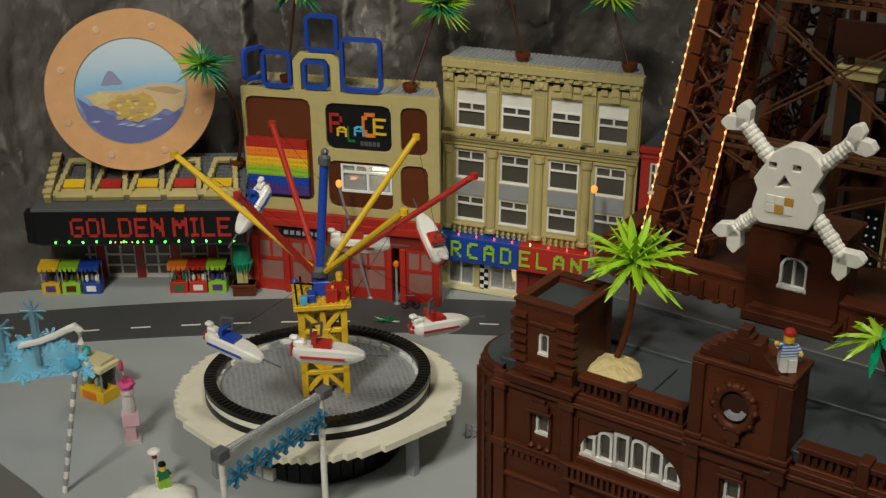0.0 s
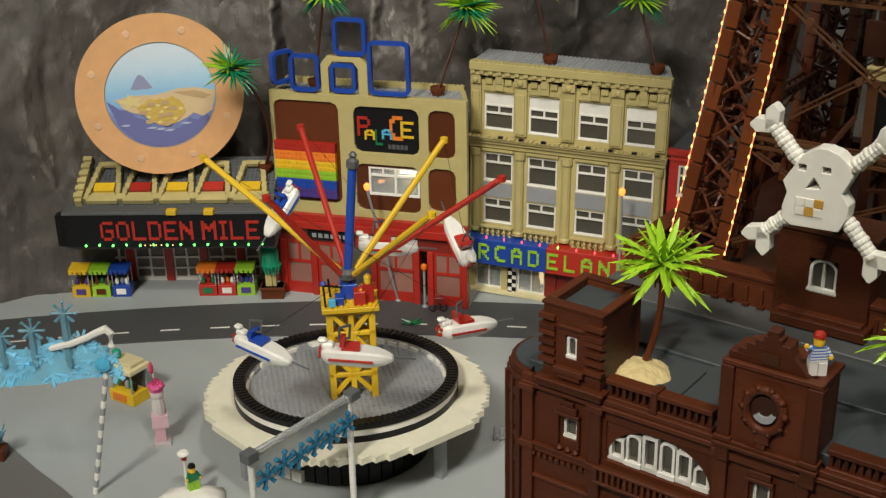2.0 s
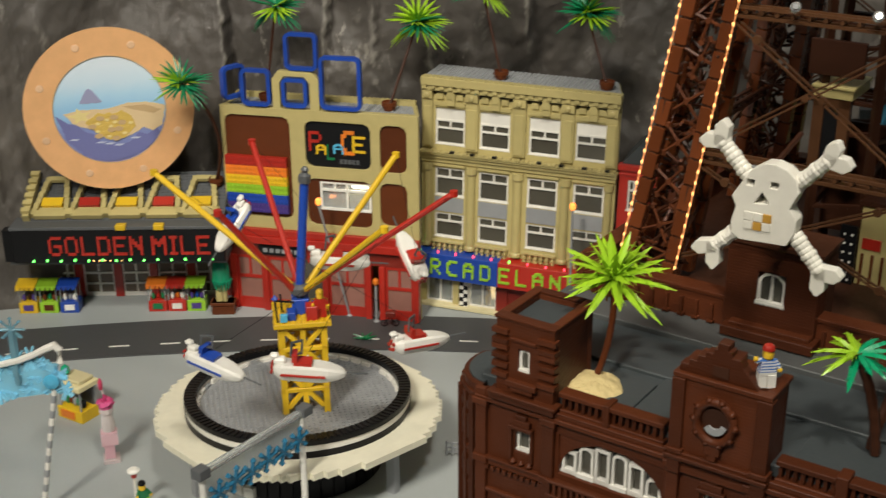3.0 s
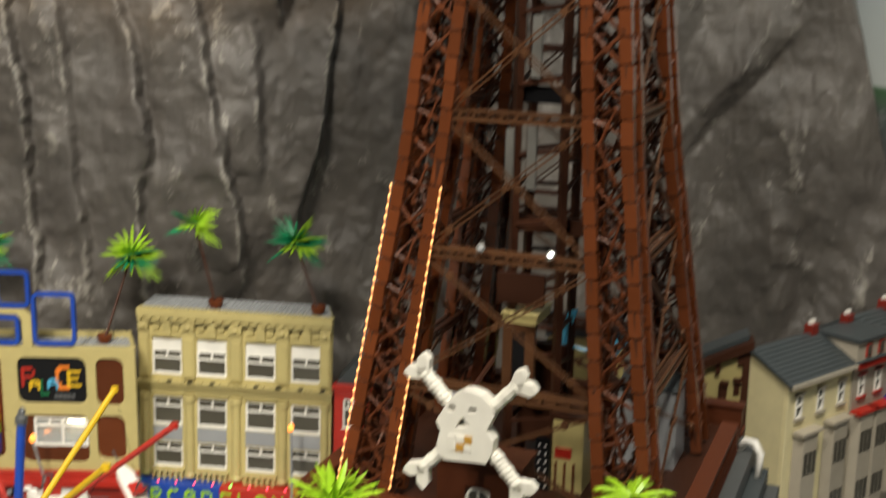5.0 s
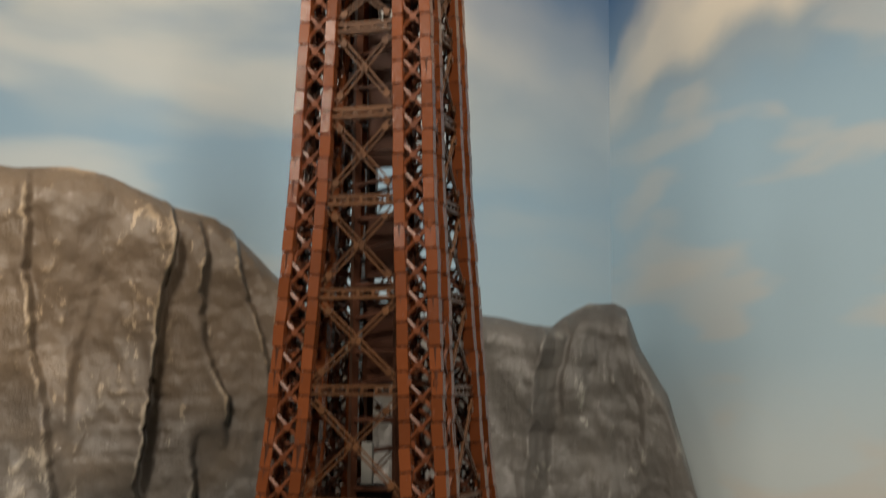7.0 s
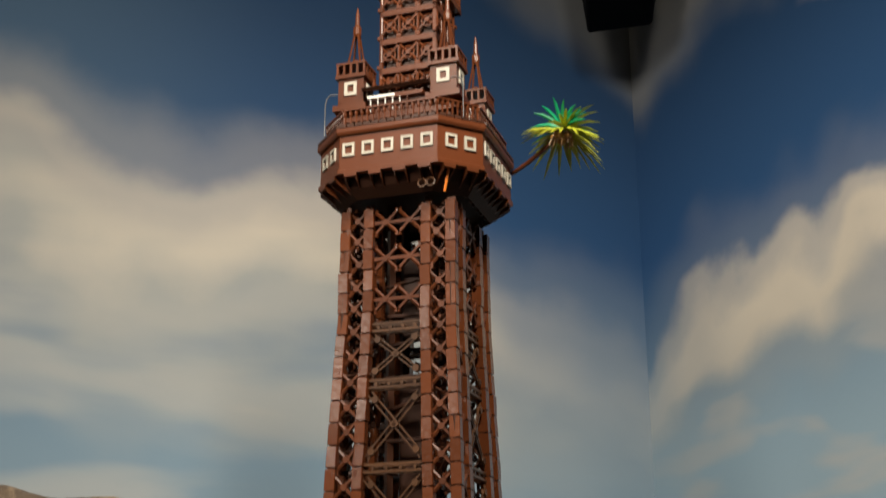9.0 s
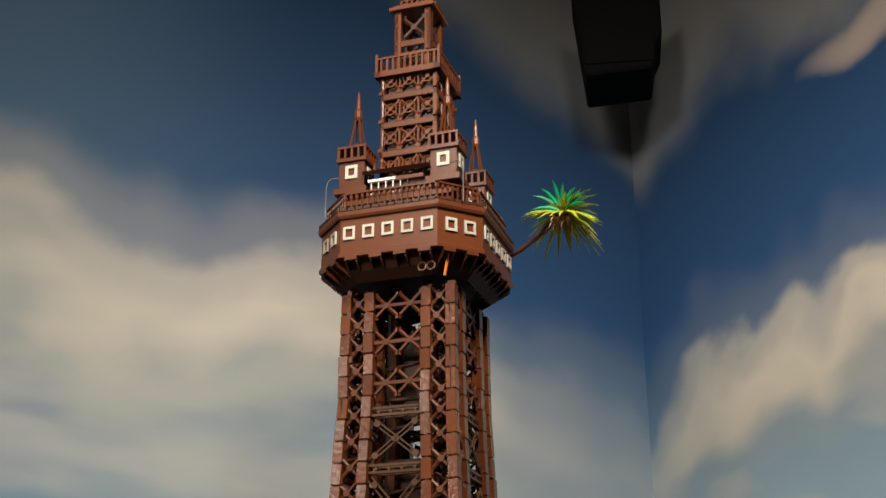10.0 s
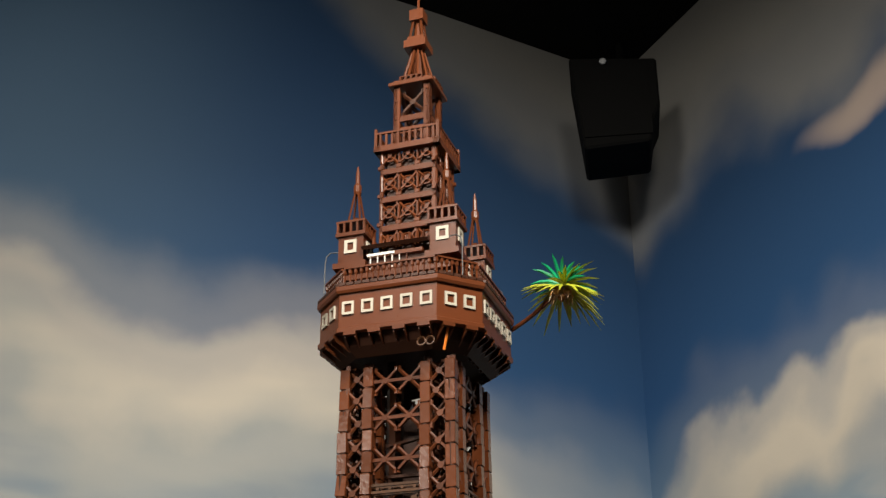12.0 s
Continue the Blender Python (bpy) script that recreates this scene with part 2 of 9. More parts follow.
def mural_material(name, length, tops, ceilings, town, pink, deep_blue, strength, wash, crisp=False, pale_end=0.0):
    """A sky painted on a wall: blue that deepens upwards, one bank of soft cream cloud with an uneven top, grey cloud under the ceiling, a green horizon and a far town. Object x runs along the wall, z is the height."""
    m, nodes, links, p = nodes_of(name)
    co = nodes.new("ShaderNodeTexCoord").outputs["Object"]
    plain = nodes.new("ShaderNodeSeparateXYZ")
    links.new(co, plain.inputs[0])
    x, up = plain.outputs[0], plain.outputs[2]
    flat = nodes.new("ShaderNodeMapping")
    flat.inputs["Scale"].default_value = (0.45, 1, 1.5)
    links.new(co, flat.inputs[0])
    soft = noise_tex(nodes, links, co, 1.5, 3.0, 0.45)
    puff = noise_tex(nodes, links, co, 4.5, 4.0, 0.5)
    bank = noise_tex(nodes, links, flat.outputs[0], 2.2, 3.0, 0.5, 0.3)
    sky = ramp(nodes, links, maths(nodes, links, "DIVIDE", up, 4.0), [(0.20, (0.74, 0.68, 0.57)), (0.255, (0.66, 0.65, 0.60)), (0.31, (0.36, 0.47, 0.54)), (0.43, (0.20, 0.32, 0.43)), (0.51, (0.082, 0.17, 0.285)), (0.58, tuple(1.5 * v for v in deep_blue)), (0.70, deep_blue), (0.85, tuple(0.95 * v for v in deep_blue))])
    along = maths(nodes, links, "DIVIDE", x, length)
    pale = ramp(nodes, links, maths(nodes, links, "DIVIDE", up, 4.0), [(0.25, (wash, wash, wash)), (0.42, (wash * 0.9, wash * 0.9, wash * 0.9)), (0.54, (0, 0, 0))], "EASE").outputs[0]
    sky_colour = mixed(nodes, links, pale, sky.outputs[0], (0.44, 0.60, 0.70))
    if pale_end:
        # the blue grows paler towards the far end
        paler = ramp(nodes, links, along, [((pale_end - 0.75) / length, (0.42, 0.42, 0.42)), (pale_end / length, (0, 0, 0))], "EASE").outputs[0]
        sky_colour = mixed(nodes, links, paler, sky_colour, (0.10, 0.18, 0.26))
    firm = ramp(nodes, links, along, [(q / length, (v, v, v)) for q, v in strength], "EASE").outputs[0]
    low = ramp(nodes, links, along, [(q / length, (h / 4, h / 4, h / 4)) for q, h in tops], "EASE").outputs[0]
    ripple = maths(nodes, links, "ADD", maths(nodes, links, "MULTIPLY_ADD", soft.outputs[0], 0.36, -0.18), maths(nodes, links, "MULTIPLY_ADD", puff.outputs[0], 0.16, -0.08))
    if crisp:
        # heaped, firmly edged cloud tops
        heap = nodes.new("ShaderNodeTexVoronoi")
        heap.feature, heap.inputs["Scale"].default_value, heap.inputs["Smoothness"].default_value = "SMOOTH_F1", 4.6, 0.25
        links.new(co, heap.inputs[0])
        ripple = maths(nodes, links, "ADD", ripple, maths(nodes, links, "MULTIPLY_ADD", heap.outputs["Distance"], -0.16, 0.05))
    depth = maths(nodes, links, "SUBTRACT", maths(nodes, links, "MULTIPLY_ADD", low, 4.0, ripple), up)
    fade = maths(nodes, links, "MULTIPLY_ADD", bank.outputs[0], 0.9, -0.45)
    deep = maths(nodes, links, "ADD", depth, maths(nodes, links, "MULTIPLY", fade, 0.5))
    cover = ramp(nodes, links, maths(nodes, links, "MULTIPLY_ADD", depth, 0.8, 0.2), ([(0.0, (0, 0, 0)), (0.15, (0.10, 0.10, 0.10)), (0.20, (0.62, 0.62, 0.62)), (0.25, (0.90, 0.90, 0.90)), (0.45, (0.88, 0.88, 0.88))] if crisp else [(0.0, (0, 0, 0)), (0.15, (0.22, 0.22, 0.22)), (0.24, (0.62, 0.62, 0.62)), (0.33, (0.92, 0.92, 0.92)), (0.45, (0.85, 0.85, 0.85))]), "EASE").outputs[0]
    thin = ramp(nodes, links, deep, [(0.10, (1, 1, 1)), (0.28, (0.40, 0.40, 0.40)), (0.45, (0.10, 0.10, 0.10))] if crisp else [(0.20, (1, 1, 1)), (0.42, (0.45, 0.45, 0.45)), (0.60, (0.10, 0.10, 0.10))], "EASE").outputs[0]
    cover = maths(nodes, links, "MULTIPLY", maths(nodes, links, "MULTIPLY", cover, thin), firm)
    tint = ramp(nodes, links, deep, [(0.0, (0.74, 0.65, 0.52)), (0.10, (0.68, 0.60, 0.485)), (0.24, (0.41, 0.41, 0.38)), (0.8, (0.42, 0.44, 0.42))])
    c = mixed(nodes, links, cover, sky_colour, tint.outputs[0])
    # flat streaks of thin cloud lower down
    streak = nodes.new("ShaderNodeMapping")
    streak.inputs["Scale"].default_value = (0.9, 1, 3.2)
    links.new(co, streak.inputs[0])
    wisp = noise_tex(nodes, links, streak.outputs[0], 1.9, 3.0, 0.42, 0.25)
    veil = ramp(nodes, links, wisp.outputs[0], [(0.50, (0, 0, 0)), (0.60, (0.42, 0.42, 0.42)), (0.74, (0.7, 0.7, 0.7))] if crisp else [(0.40, (0, 0, 0)), (0.62, (0.48, 0.48, 0.48)), (0.78, (0.7, 0.7, 0.7))], "EASE").outputs[0]
    lower = ramp(nodes, links, depth, [(0.10, (0, 0, 0)), (0.40, (1, 1, 1))]).outputs[0]
    c = mixed(nodes, links, maths(nodes, links, "MULTIPLY", maths(nodes, links, "MULTIPLY", veil, lower), firm), c, (0.62, 0.545, 0.465) if crisp else (0.54, 0.51, 0.45))
    # grey cloud under the ceiling
    roof = ramp(nodes, links, along, [(q / length, (h / 4, h / 4, h / 4)) for q, h in ceilings], "EASE").outputs[0]
    over = maths(nodes, links, "SUBTRACT", maths(nodes, links, "MULTIPLY_ADD", ripple, 0.8, up), maths(nodes, links, "MULTIPLY", roof, 4.0))
    grey = ramp(nodes, links, over, [(0.0, (0, 0, 0)), (0.22, (0.7, 0.7, 0.7)), (0.4, (0.85, 0.85, 0.85))], "EASE").outputs[0]
    c = mixed(nodes, links, grey, c, (0.29, 0.275, 0.24) if crisp else (0.22, 0.21, 0.185))
    if pink:
        px, pz = pink
        dx = maths(nodes, links, "SUBTRACT", x, px)
        dz = maths(nodes, links, "SUBTRACT", maths(nodes, links, "SUBTRACT", up, pz), maths(nodes, links, "MULTIPLY", dx, 0.10))
        dz = maths(nodes, links, "ADD", dz, maths(nodes, links, "MULTIPLY", ripple, 0.4))
        d2 = maths(nodes, links, "ADD", maths(nodes, links, "POWER", maths(nodes, links, "DIVIDE", maths(nodes, links, "ABSOLUTE", dx), 0.30), 2.0), maths(nodes, links, "POWER", maths(nodes, links, "DIVIDE", maths(nodes, links, "ABSOLUTE", dz), 0.075), 2.0))
        spot = ramp(nodes, links, d2, [(0.0, (0.65, 0.65, 0.65)), (1.0, (0, 0, 0))], "EASE").outputs[0]
        c = mixed(nodes, links, spot, c, (0.60, 0.46, 0.36))
    edge = maths(nodes, links, "MULTIPLY_ADD", soft.outputs[0], 0.03, town - 0.015)
    under = maths(nodes, links, "SUBTRACT", edge, up)
    below = ramp(nodes, links, under, [(0.0, (0, 0, 0)), (0.010, (1, 1, 1))])
    roofs = nodes.new("ShaderNodeTexVoronoi")
    roofs.inputs["Scale"].default_value = 75.0
    squash = nodes.new("ShaderNodeMapping")
    squash.inputs["Scale"].default_value = (1, 1, 2.2)
    links.new(co, squash.inputs[0])
    links.new(squash.outputs[0], roofs.inputs[0])
    haze = noise_tex(nodes, links, co, 5.0, 4.0, 0.6)
    grain = ramp(nodes, links, roofs.outputs["Color"], [(0.15, (0.09, 0.09, 0.085)), (0.5, (0.15, 0.145, 0.135)), (0.78, (0.20, 0.18, 0.165)), (0.95, (0.42, 0.42, 0.42))])
    depth_tone = ramp(nodes, links, under, [(0.05, (0.10, 0.145, 0.135)), (0.16, (0.105, 0.11, 0.112)), (0.28, (0.078, 0.062, 0.062)), (0.45, (0.070, 0.050, 0.050))]).outputs[0]
    far = mixed(nodes, links, maths(nodes, links, "MULTIPLY_ADD", haze.outputs[0], 0.5, 0.35), grain.outputs[0], depth_tone)
    # pale terraces that grow larger and run slantwise nearer the viewer
    slant = nodes.new("ShaderNodeMapping")
    slant.inputs["Rotation"].default_value = (0, radians(-24), 0)
    slant.inputs["Scale"].default_value = (9, 1, 34)
    links.new(co, slant.inputs[0])
    rows_near = noise_tex(nodes, links, slant.outputs[0], 1.0, 3.0, 0.6, 0.4)
    level = nodes.new("ShaderNodeMapping")
    level.inputs["Scale"].default_value = (26, 1, 75)
    links.new(co, level.inputs[0])
    rows_far = noise_tex(nodes, links, level.outputs[0], 1.0, 3.0, 0.6, 0.4)
    near_part = ramp(nodes, links, under, [(0.10, (0, 0, 0)), (0.20, (1, 1, 1))]).outputs[0]
    pale_near = ramp(nodes, links, rows_near.outputs[0], [(0.575, (0, 0, 0)), (0.61, (0.85, 0.85, 0.85))]).outputs[0]
    pale_far = ramp(nodes, links, rows_far.outputs[0], [(0.60, (0, 0, 0)), (0.65, (0.5, 0.5, 0.5))]).outputs[0]
    houses = mixed(nodes, links, near_part, pale_far, pale_near)
    far = mixed(nodes, links, houses, far, (0.42, 0.39, 0.39))
    mask = ramp(nodes, links, maths(nodes, links, "ADD", under, maths(nodes, links, "MULTIPLY", haze.outputs[0], 0.05)), [(0.035, (0, 0, 0)), (0.085, (1, 1, 1))])
    quarter = ramp(nodes, links, noise_tex(nodes, links, co, 3.2, 3.0).outputs[0], [(0.50, (0, 0, 0)), (0.62, (0.8, 0.8, 0.8))]).outputs[0]
    far = mixed(nodes, links, maths(nodes, links, "MULTIPLY", quarter, maths(nodes, links, "MULTIPLY", under, 4.0, clamp=True)), far, (0.10, 0.055, 0.05))
    land = mixed(nodes, links, mask.outputs[0], (0.07, 0.16, 0.07), far)
    c = mixed(nodes, links, below.outputs[0], c, land)
    links.new(c, p.inputs["Base Color"])
    p.inputs["Roughness"].default_value = 0.75
    brush = noise_tex(nodes, links, co, 30.0, 4.0)
    b = nodes.new("ShaderNodeBump")
    b.inputs["Strength"].default_value, b.inputs["Distance"].default_value = 0.12, 0.004
    links.new(brush.outputs[0], b.inputs["Height"])
    links.new(b.outputs[0], p.inputs["Normal"])
    return m


def painted_board(name, colour, speck, rough=0.5):
    """Painted board or asphalt sheet: broad stains and fine specks."""
    m, nodes, links, p = nodes_of(name)
    co = nodes.new("ShaderNodeTexCoord").outputs["Object"]
    broad = noise_tex(nodes, links, co, 4.0, 5.0, 0.6)
    fine = noise_tex(nodes, links, co, 220.0, 4.0, 0.7)
    a = mixed(nodes, links, broad.outputs[0], tuple(v * 0.82 for v in colour), tuple(v * 1.15 for v in colour))
    c = mixed(nodes, links, maths(nodes, links, "MULTIPLY", fine.outputs[0], 0.5), a, speck)
    links.new(c, p.inputs["Base Color"])
    links.new(maths(nodes, links, "MULTIPLY_ADD", broad.outputs[0], 0.25, rough - 0.12), p.inputs["Roughness"])
    b = nodes.new("ShaderNodeBump")
    b.inputs["Strength"].default_value, b.inputs["Distance"].default_value = 0.25, 0.001
    links.new(fine.outputs[0], b.inputs["Height"])
    links.new(b.outputs[0], p.inputs["Normal"])
    return m


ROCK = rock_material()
PLAZA = painted_board("pale_grey_board", (0.40, 0.43, 0.43), (0.33, 0.35, 0.35))
SIDEWAY = painted_board("mid_grey_board", (0.17, 0.165, 0.155), (0.12, 0.12, 0.12))
ASPHALT = painted_board("model_asphalt", (0.060, 0.061, 0.063), (0.10, 0.10, 0.10), 0.55)
SLATE = painted_board("slate_grey_roof", (0.040, 0.050, 0.054), (0.075, 0.08, 0.08), 0.42)
STONE = painted_board("grey_ledge", (0.085, 0.090, 0.088), (0.06, 0.06, 0.06), 0.42)
CEILING = painted_board("black_ceiling_paint", (0.005, 0.005, 0.005), (0.007, 0.007, 0.007), 0.9)
CEILING.node_tree.nodes["Principled BSDF"].inputs["Specular IOR Level"].default_value = 0.1
SAND = painted_board("sand", (0.62, 0.50, 0.24), (0.45, 0.33, 0.14), 0.8)


# ---- building helpers ----
STUD = 0.008


def thing(name, m, label, category, group="", kind=""):
    ob = new(name)
    ob.empty_display_size = 0.01
    ob.matrix_world = m
    return tagged(ob, label, category, group, kind)


def part(name, bm, material, parent=None, label="", bevel=0.0, smooth=False):
    """Links a bmesh as ONE mesh object, under a thing or a part."""
    me = bpy.data.meshes.new(name)
    bmesh.ops.recalc_face_normals(bm, faces=bm.faces)
    bm.to_mesh(me)
    bm.free()
    if smooth:
        me.polygons.foreach_set("use_smooth", [True] * len(me.polygons))
    me.materials.append(material)
    ob = new(name, me)
    if parent is not None:
        ob.parent = parent
    if label:
        ob["label"] = label
    if bevel:
        mod = ob.modifiers.new("edge", "BEVEL")
        mod.width, mod.segments, mod.limit_method = bevel, 1, "ANGLE"
    return ob


def shared(name, mesh, parent, m):
    ob = new(name, mesh)
    ob.parent = parent
    ob.matrix_local = m
    return ob


def box(bm, x0, x1, y0, y1, z0, z1, m=None):
    vs = [bm.verts.new(v if m is None else m @ Vector(v)) for v in
          ((x0, y0, z0), (x1, y0, z0), (x1, y1, z0), (x0, y1, z0), (x0, y0, z1), (x1, y0, z1), (x1, y1, z1), (x0, y1, z1))]
    for f in ((0, 3, 2, 1), (4, 5, 6, 7), (0, 1, 5, 4), (1, 2, 6, 5), (2, 3, 7, 6), (3, 0, 4, 7)):
        bm.faces.new([vs[i] for i in f])


def boxes(*rows):
    bm = bmesh.new()
    for r in rows:
        box(bm, *r)
    return bm


def prism(bm, outline, y0, y1, m=None):
    """An outline in x and z, from y0 to y1."""
    a = [bm.verts.new((x, y0, z) if m is None else m @ Vector((x, y0, z))) for x, z in outline]
    b = [bm.verts.new((x, y1, z) if m is None else m @ Vector((x, y1, z))) for x, z in outline]
    bm.faces.new(a)
    bm.faces.new(b[::-1])
    for i in range(len(a)):
        j = (i + 1) % len(a)
        bm.faces.new((a[j], a[i], b[i], b[j]))


def slab(bm, outline, z0, z1):
    """An outline in x and y, from z0 to z1."""
    prism(bm, outline, -z1, -z0, Matrix(((1, 0, 0, 0), (0, 0, 1, 0), (0, -1, 0, 0), (0, 0, 0, 1))))


def lathe(bm, profile, n=24, m=None, close=True):
    """A profile of (radius, height) turned about z."""
    rings = []
    for r, z in profile:
        ring = []
        for k in range(n):
            a = 2 * math.pi * k / n
            v = Vector((r * math.cos(a), r * math.sin(a), z))
            ring.append(bm.verts.new(v if m is None else m @ v))
        rings.append(ring)
    for a, b in zip(rings, rings[1:]):
        for k in range(n):
            j = (k + 1) % n
            bm.faces.new((a[k], a[j], b[j], b[k]))
    if close:
        bm.faces.new(rings[0][::-1])
        bm.faces.new(rings[-1])


def bar(bm, p, q, r, n=6, r2=None):
    """A round bar from p to q; n = 4 makes it square."""
    p, q = Vector(p), Vector(q)
    way = q - p
    if way.length < 1e-6:
        return
    m = Matrix.Translation(p) @ way.to_track_quat("Z", "Y").to_matrix().to_4x4() @ pose(0, 0, 0, 0, 0, 45 if n == 4 else 0)
    lathe(bm, [(r, 0), (r if r2 is None else r2, way.length)], n, m)


def tube(bm, points, r, n=6, closed=False):
    pts = [Vector(p) for p in points]
    rings = []
    for i, p in enumerate(pts):
        a = pts[i - 1] if i or closed else p
        b = pts[(i + 1) % len(pts)] if closed or i + 1 < len(pts) else p
        q = (b - a).to_track_quat("Z", "Y").to_matrix()
        rr = r[i] if isinstance(r, (list, tuple)) else r
        rings.append([bm.verts.new(p + q @ Vector((rr * math.cos(2 * math.pi * k / n), rr * math.sin(2 * math.pi * k / n), 0))) for k in range(n)])
    pairs = list(zip(rings, rings[1:])) + ([(rings[-1], rings[0])] if closed else [])
    for a, b in pairs:
        for k in range(n):
            j = (k + 1) % n
            bm.faces.new((a[k], a[j], b[j], b[k]))
    if not closed:
        bm.faces.new(rings[0][::-1])
        bm.faces.new(rings[-1])


def studs(bm, places, r=0.0024, h=0.0018, n=8):
    for x, y, z in places:
        lathe(bm, [(r, z), (r, z + h)], n, Matrix.Translation((x, y, 0)))


def stud_grid(x0, x1, y0, y1, z, step=STUD):
    nx, ny = max(1, round((x1 - x0) / step)), max(1, round((y1 - y0) / step))
    return [(x0 + (i + 0.5) * (x1 - x0) / nx, y0 + (j + 0.5) * (y1 - y0) / ny, z) for i in range(nx) for j in range(ny)]


def wall_with_holes(bm, x0, x1, z0, z1, y0, y1, holes):
    """A wall in the x z plane with openings (x0, x1, z0, z1) that go right through."""
    xs = sorted({x0, x1, *[v for h in holes for v in h[:2] if x0 < v < x1]})
    zs = sorted({z0, z1, *[v for h in holes for v in h[2:] if z0 < v < z1]})
    verts = {}

    def vert(i, j, y):
        if (i, j, y) not in verts:
            verts[i, j, y] = bm.verts.new((xs[i], y, zs[j]))
        return verts[i, j, y]

    def solid(i, j):
        if not (0 <= i < len(xs) - 1 and 0 <= j < len(zs) - 1):
            return False
        cx, cz = (xs[i] + xs[i + 1]) / 2, (zs[j] + zs[j + 1]) / 2
        return not any(h[0] < cx < h[1] and h[2] < cz < h[3] for h in holes)

    for i in range(len(xs) - 1):
        for j in range(len(zs) - 1):
            if not solid(i, j):
                continue
            for y in (y0, y1):
                bm.faces.new([vert(*q, y) for q in ((i, j), (i + 1, j), (i + 1, j + 1), (i, j + 1))])
            for (di, dj), p, q in (((-1, 0), (i, j), (i, j + 1)), ((1, 0), (i + 1, j), (i + 1, j + 1)), ((0, -1), (i, j), (i + 1, j)), ((0, 1), (i, j + 1), (i + 1, j + 1))):
                if not solid(i + di, j + dj):
                    bm.faces.new((vert(*p, y0), vert(*q, y0), vert(*q, y1), vert(*p, y1)))


GLYPHS = {
    "G": "01111 10000 10000 10111 10001 10001 01110", "O": "01110 10001 10001 10001 10001 10001 01110",
    "L": "10000 10000 10000 10000 10000 10000 11111", "D": "11110 10001 10001 10001 10001 10001 11110",
    "E": "11111 10000 10000 11110 10000 10000 11111", "N": "10001 11001 11101 10111 10011 10001 10001",
    "M": "10001 11011 11111 10101 10001 10001 10001", "I": "111 010 010 010 010 010 111",
    "A": "01110 11011 10001 11111 10001 10001 10001", "R": "11110 10001 10001 11110 10100 10010 10001",
    "C": "01111 11000 10000 10000 10000 11000 01111", "P": "11110 10001 10001 11110 10000 10000 10000",
}


def letter(parent, char, x, z, w, h, y, material, depth=0.0022):
    """A letter laid from small plates; x, z is its lower left corner, and it stands proud of y towards -y."""
    rows = GLYPHS[char].split()
    bm = bmesh.new()
    cw, ch = w / len(rows[0]), h / len(rows)
    for j, row in enumerate(rows):
        for i, on in enumerate(row):
            if on == "1":
                box(bm, x + i * cw, x + (i + 1) * cw, y - depth, y + 0.0004, z + (len(rows) - 1 - j) * ch, z + (len(rows) - j) * ch)
    return part("letter", bm, material, parent)


def frame_at(p, q):
    """The pose of a building whose front runs from p to q on the plan: x along the front, y into the building."""
    return pose(p[0], p[1], 0, 0, 0, math.degrees(math.atan2(q[1] - p[1], q[0] - p[0])))


# ---- room ----
CORNER = Vector((1.527, 2.706, 0))


def mural_wall(name, foot, turn, material, label):
    """A wall 8 cm thick over a line on the plan; its object's x axis runs from the line's first point at the angle given."""
    m = pose(foot[0][0], foot[0][1], 0, 0, 0, turn)
    inv = m.inverted()
    front = [inv @ Vector((x, y, 0)) for x, y in foot]
    back = [v + Vector((0, 0.08, 0)) for v in front]
    bm = bmesh.new()
    slab(bm, [(v.x, v.y) for v in front] + [(v.x, v.y) for v in reversed(back)], -0.8, 3.6)
    ob = part(name, bm, material)
    ob.matrix_world = m
    return tagged(ob, label, "wall", kind="structure")


LEFT_X = -3.05
SLOPE = math.tan(radians(13))
# straight on the left, then a gentle bend into the slanting part
BACK_LINE = [(LEFT_X, 2.47)] + [(0.15 + 0.75 * i / 30, 2.47 + 0.75 * SLOPE / 2 * (i / 30) ** 2) for i in range(31)] + [(CORNER.x, CORNER.y)]
# heights of the cloud bank and of the ceiling cloud, by the distance from the corner
BACK_SPAN = Vector((CORNER.x - LEFT_X, CORNER.y - 2.47)).length
mural_wall("wall_back", BACK_LINE, 13, mural_material("back_sky_paint", BACK_SPAN, [(BACK_SPAN + d, h) for d, h in ((-2.4, 2.40), (-1.75, 2.44), (-1.46, 2.31), (-1.33, 2.27), (-1.13, 2.31), (-0.97, 2.34), (-0.75, 2.28), (-0.43, 2.19), (-0.17, 2.11), (0, 2.02))], [(BACK_SPAN + d, h) for d, h in ((-2.4, 3.6), (-1.2, 3.35), (-0.75, 3.05), (-0.35, 2.86), (0, 2.68))], 0.81, None, (0.0112, 0.0475, 0.124), [(BACK_SPAN - 2.0, 1), (BACK_SPAN - 0.75, 1), (BACK_SPAN - 0.45, 0.45), (BACK_SPAN - 0.20, 0.30), (BACK_SPAN, 0.30)], 0.0, pale_end=BACK_SPAN - 1.05), "back wall painted as a blue sky with cream clouds")
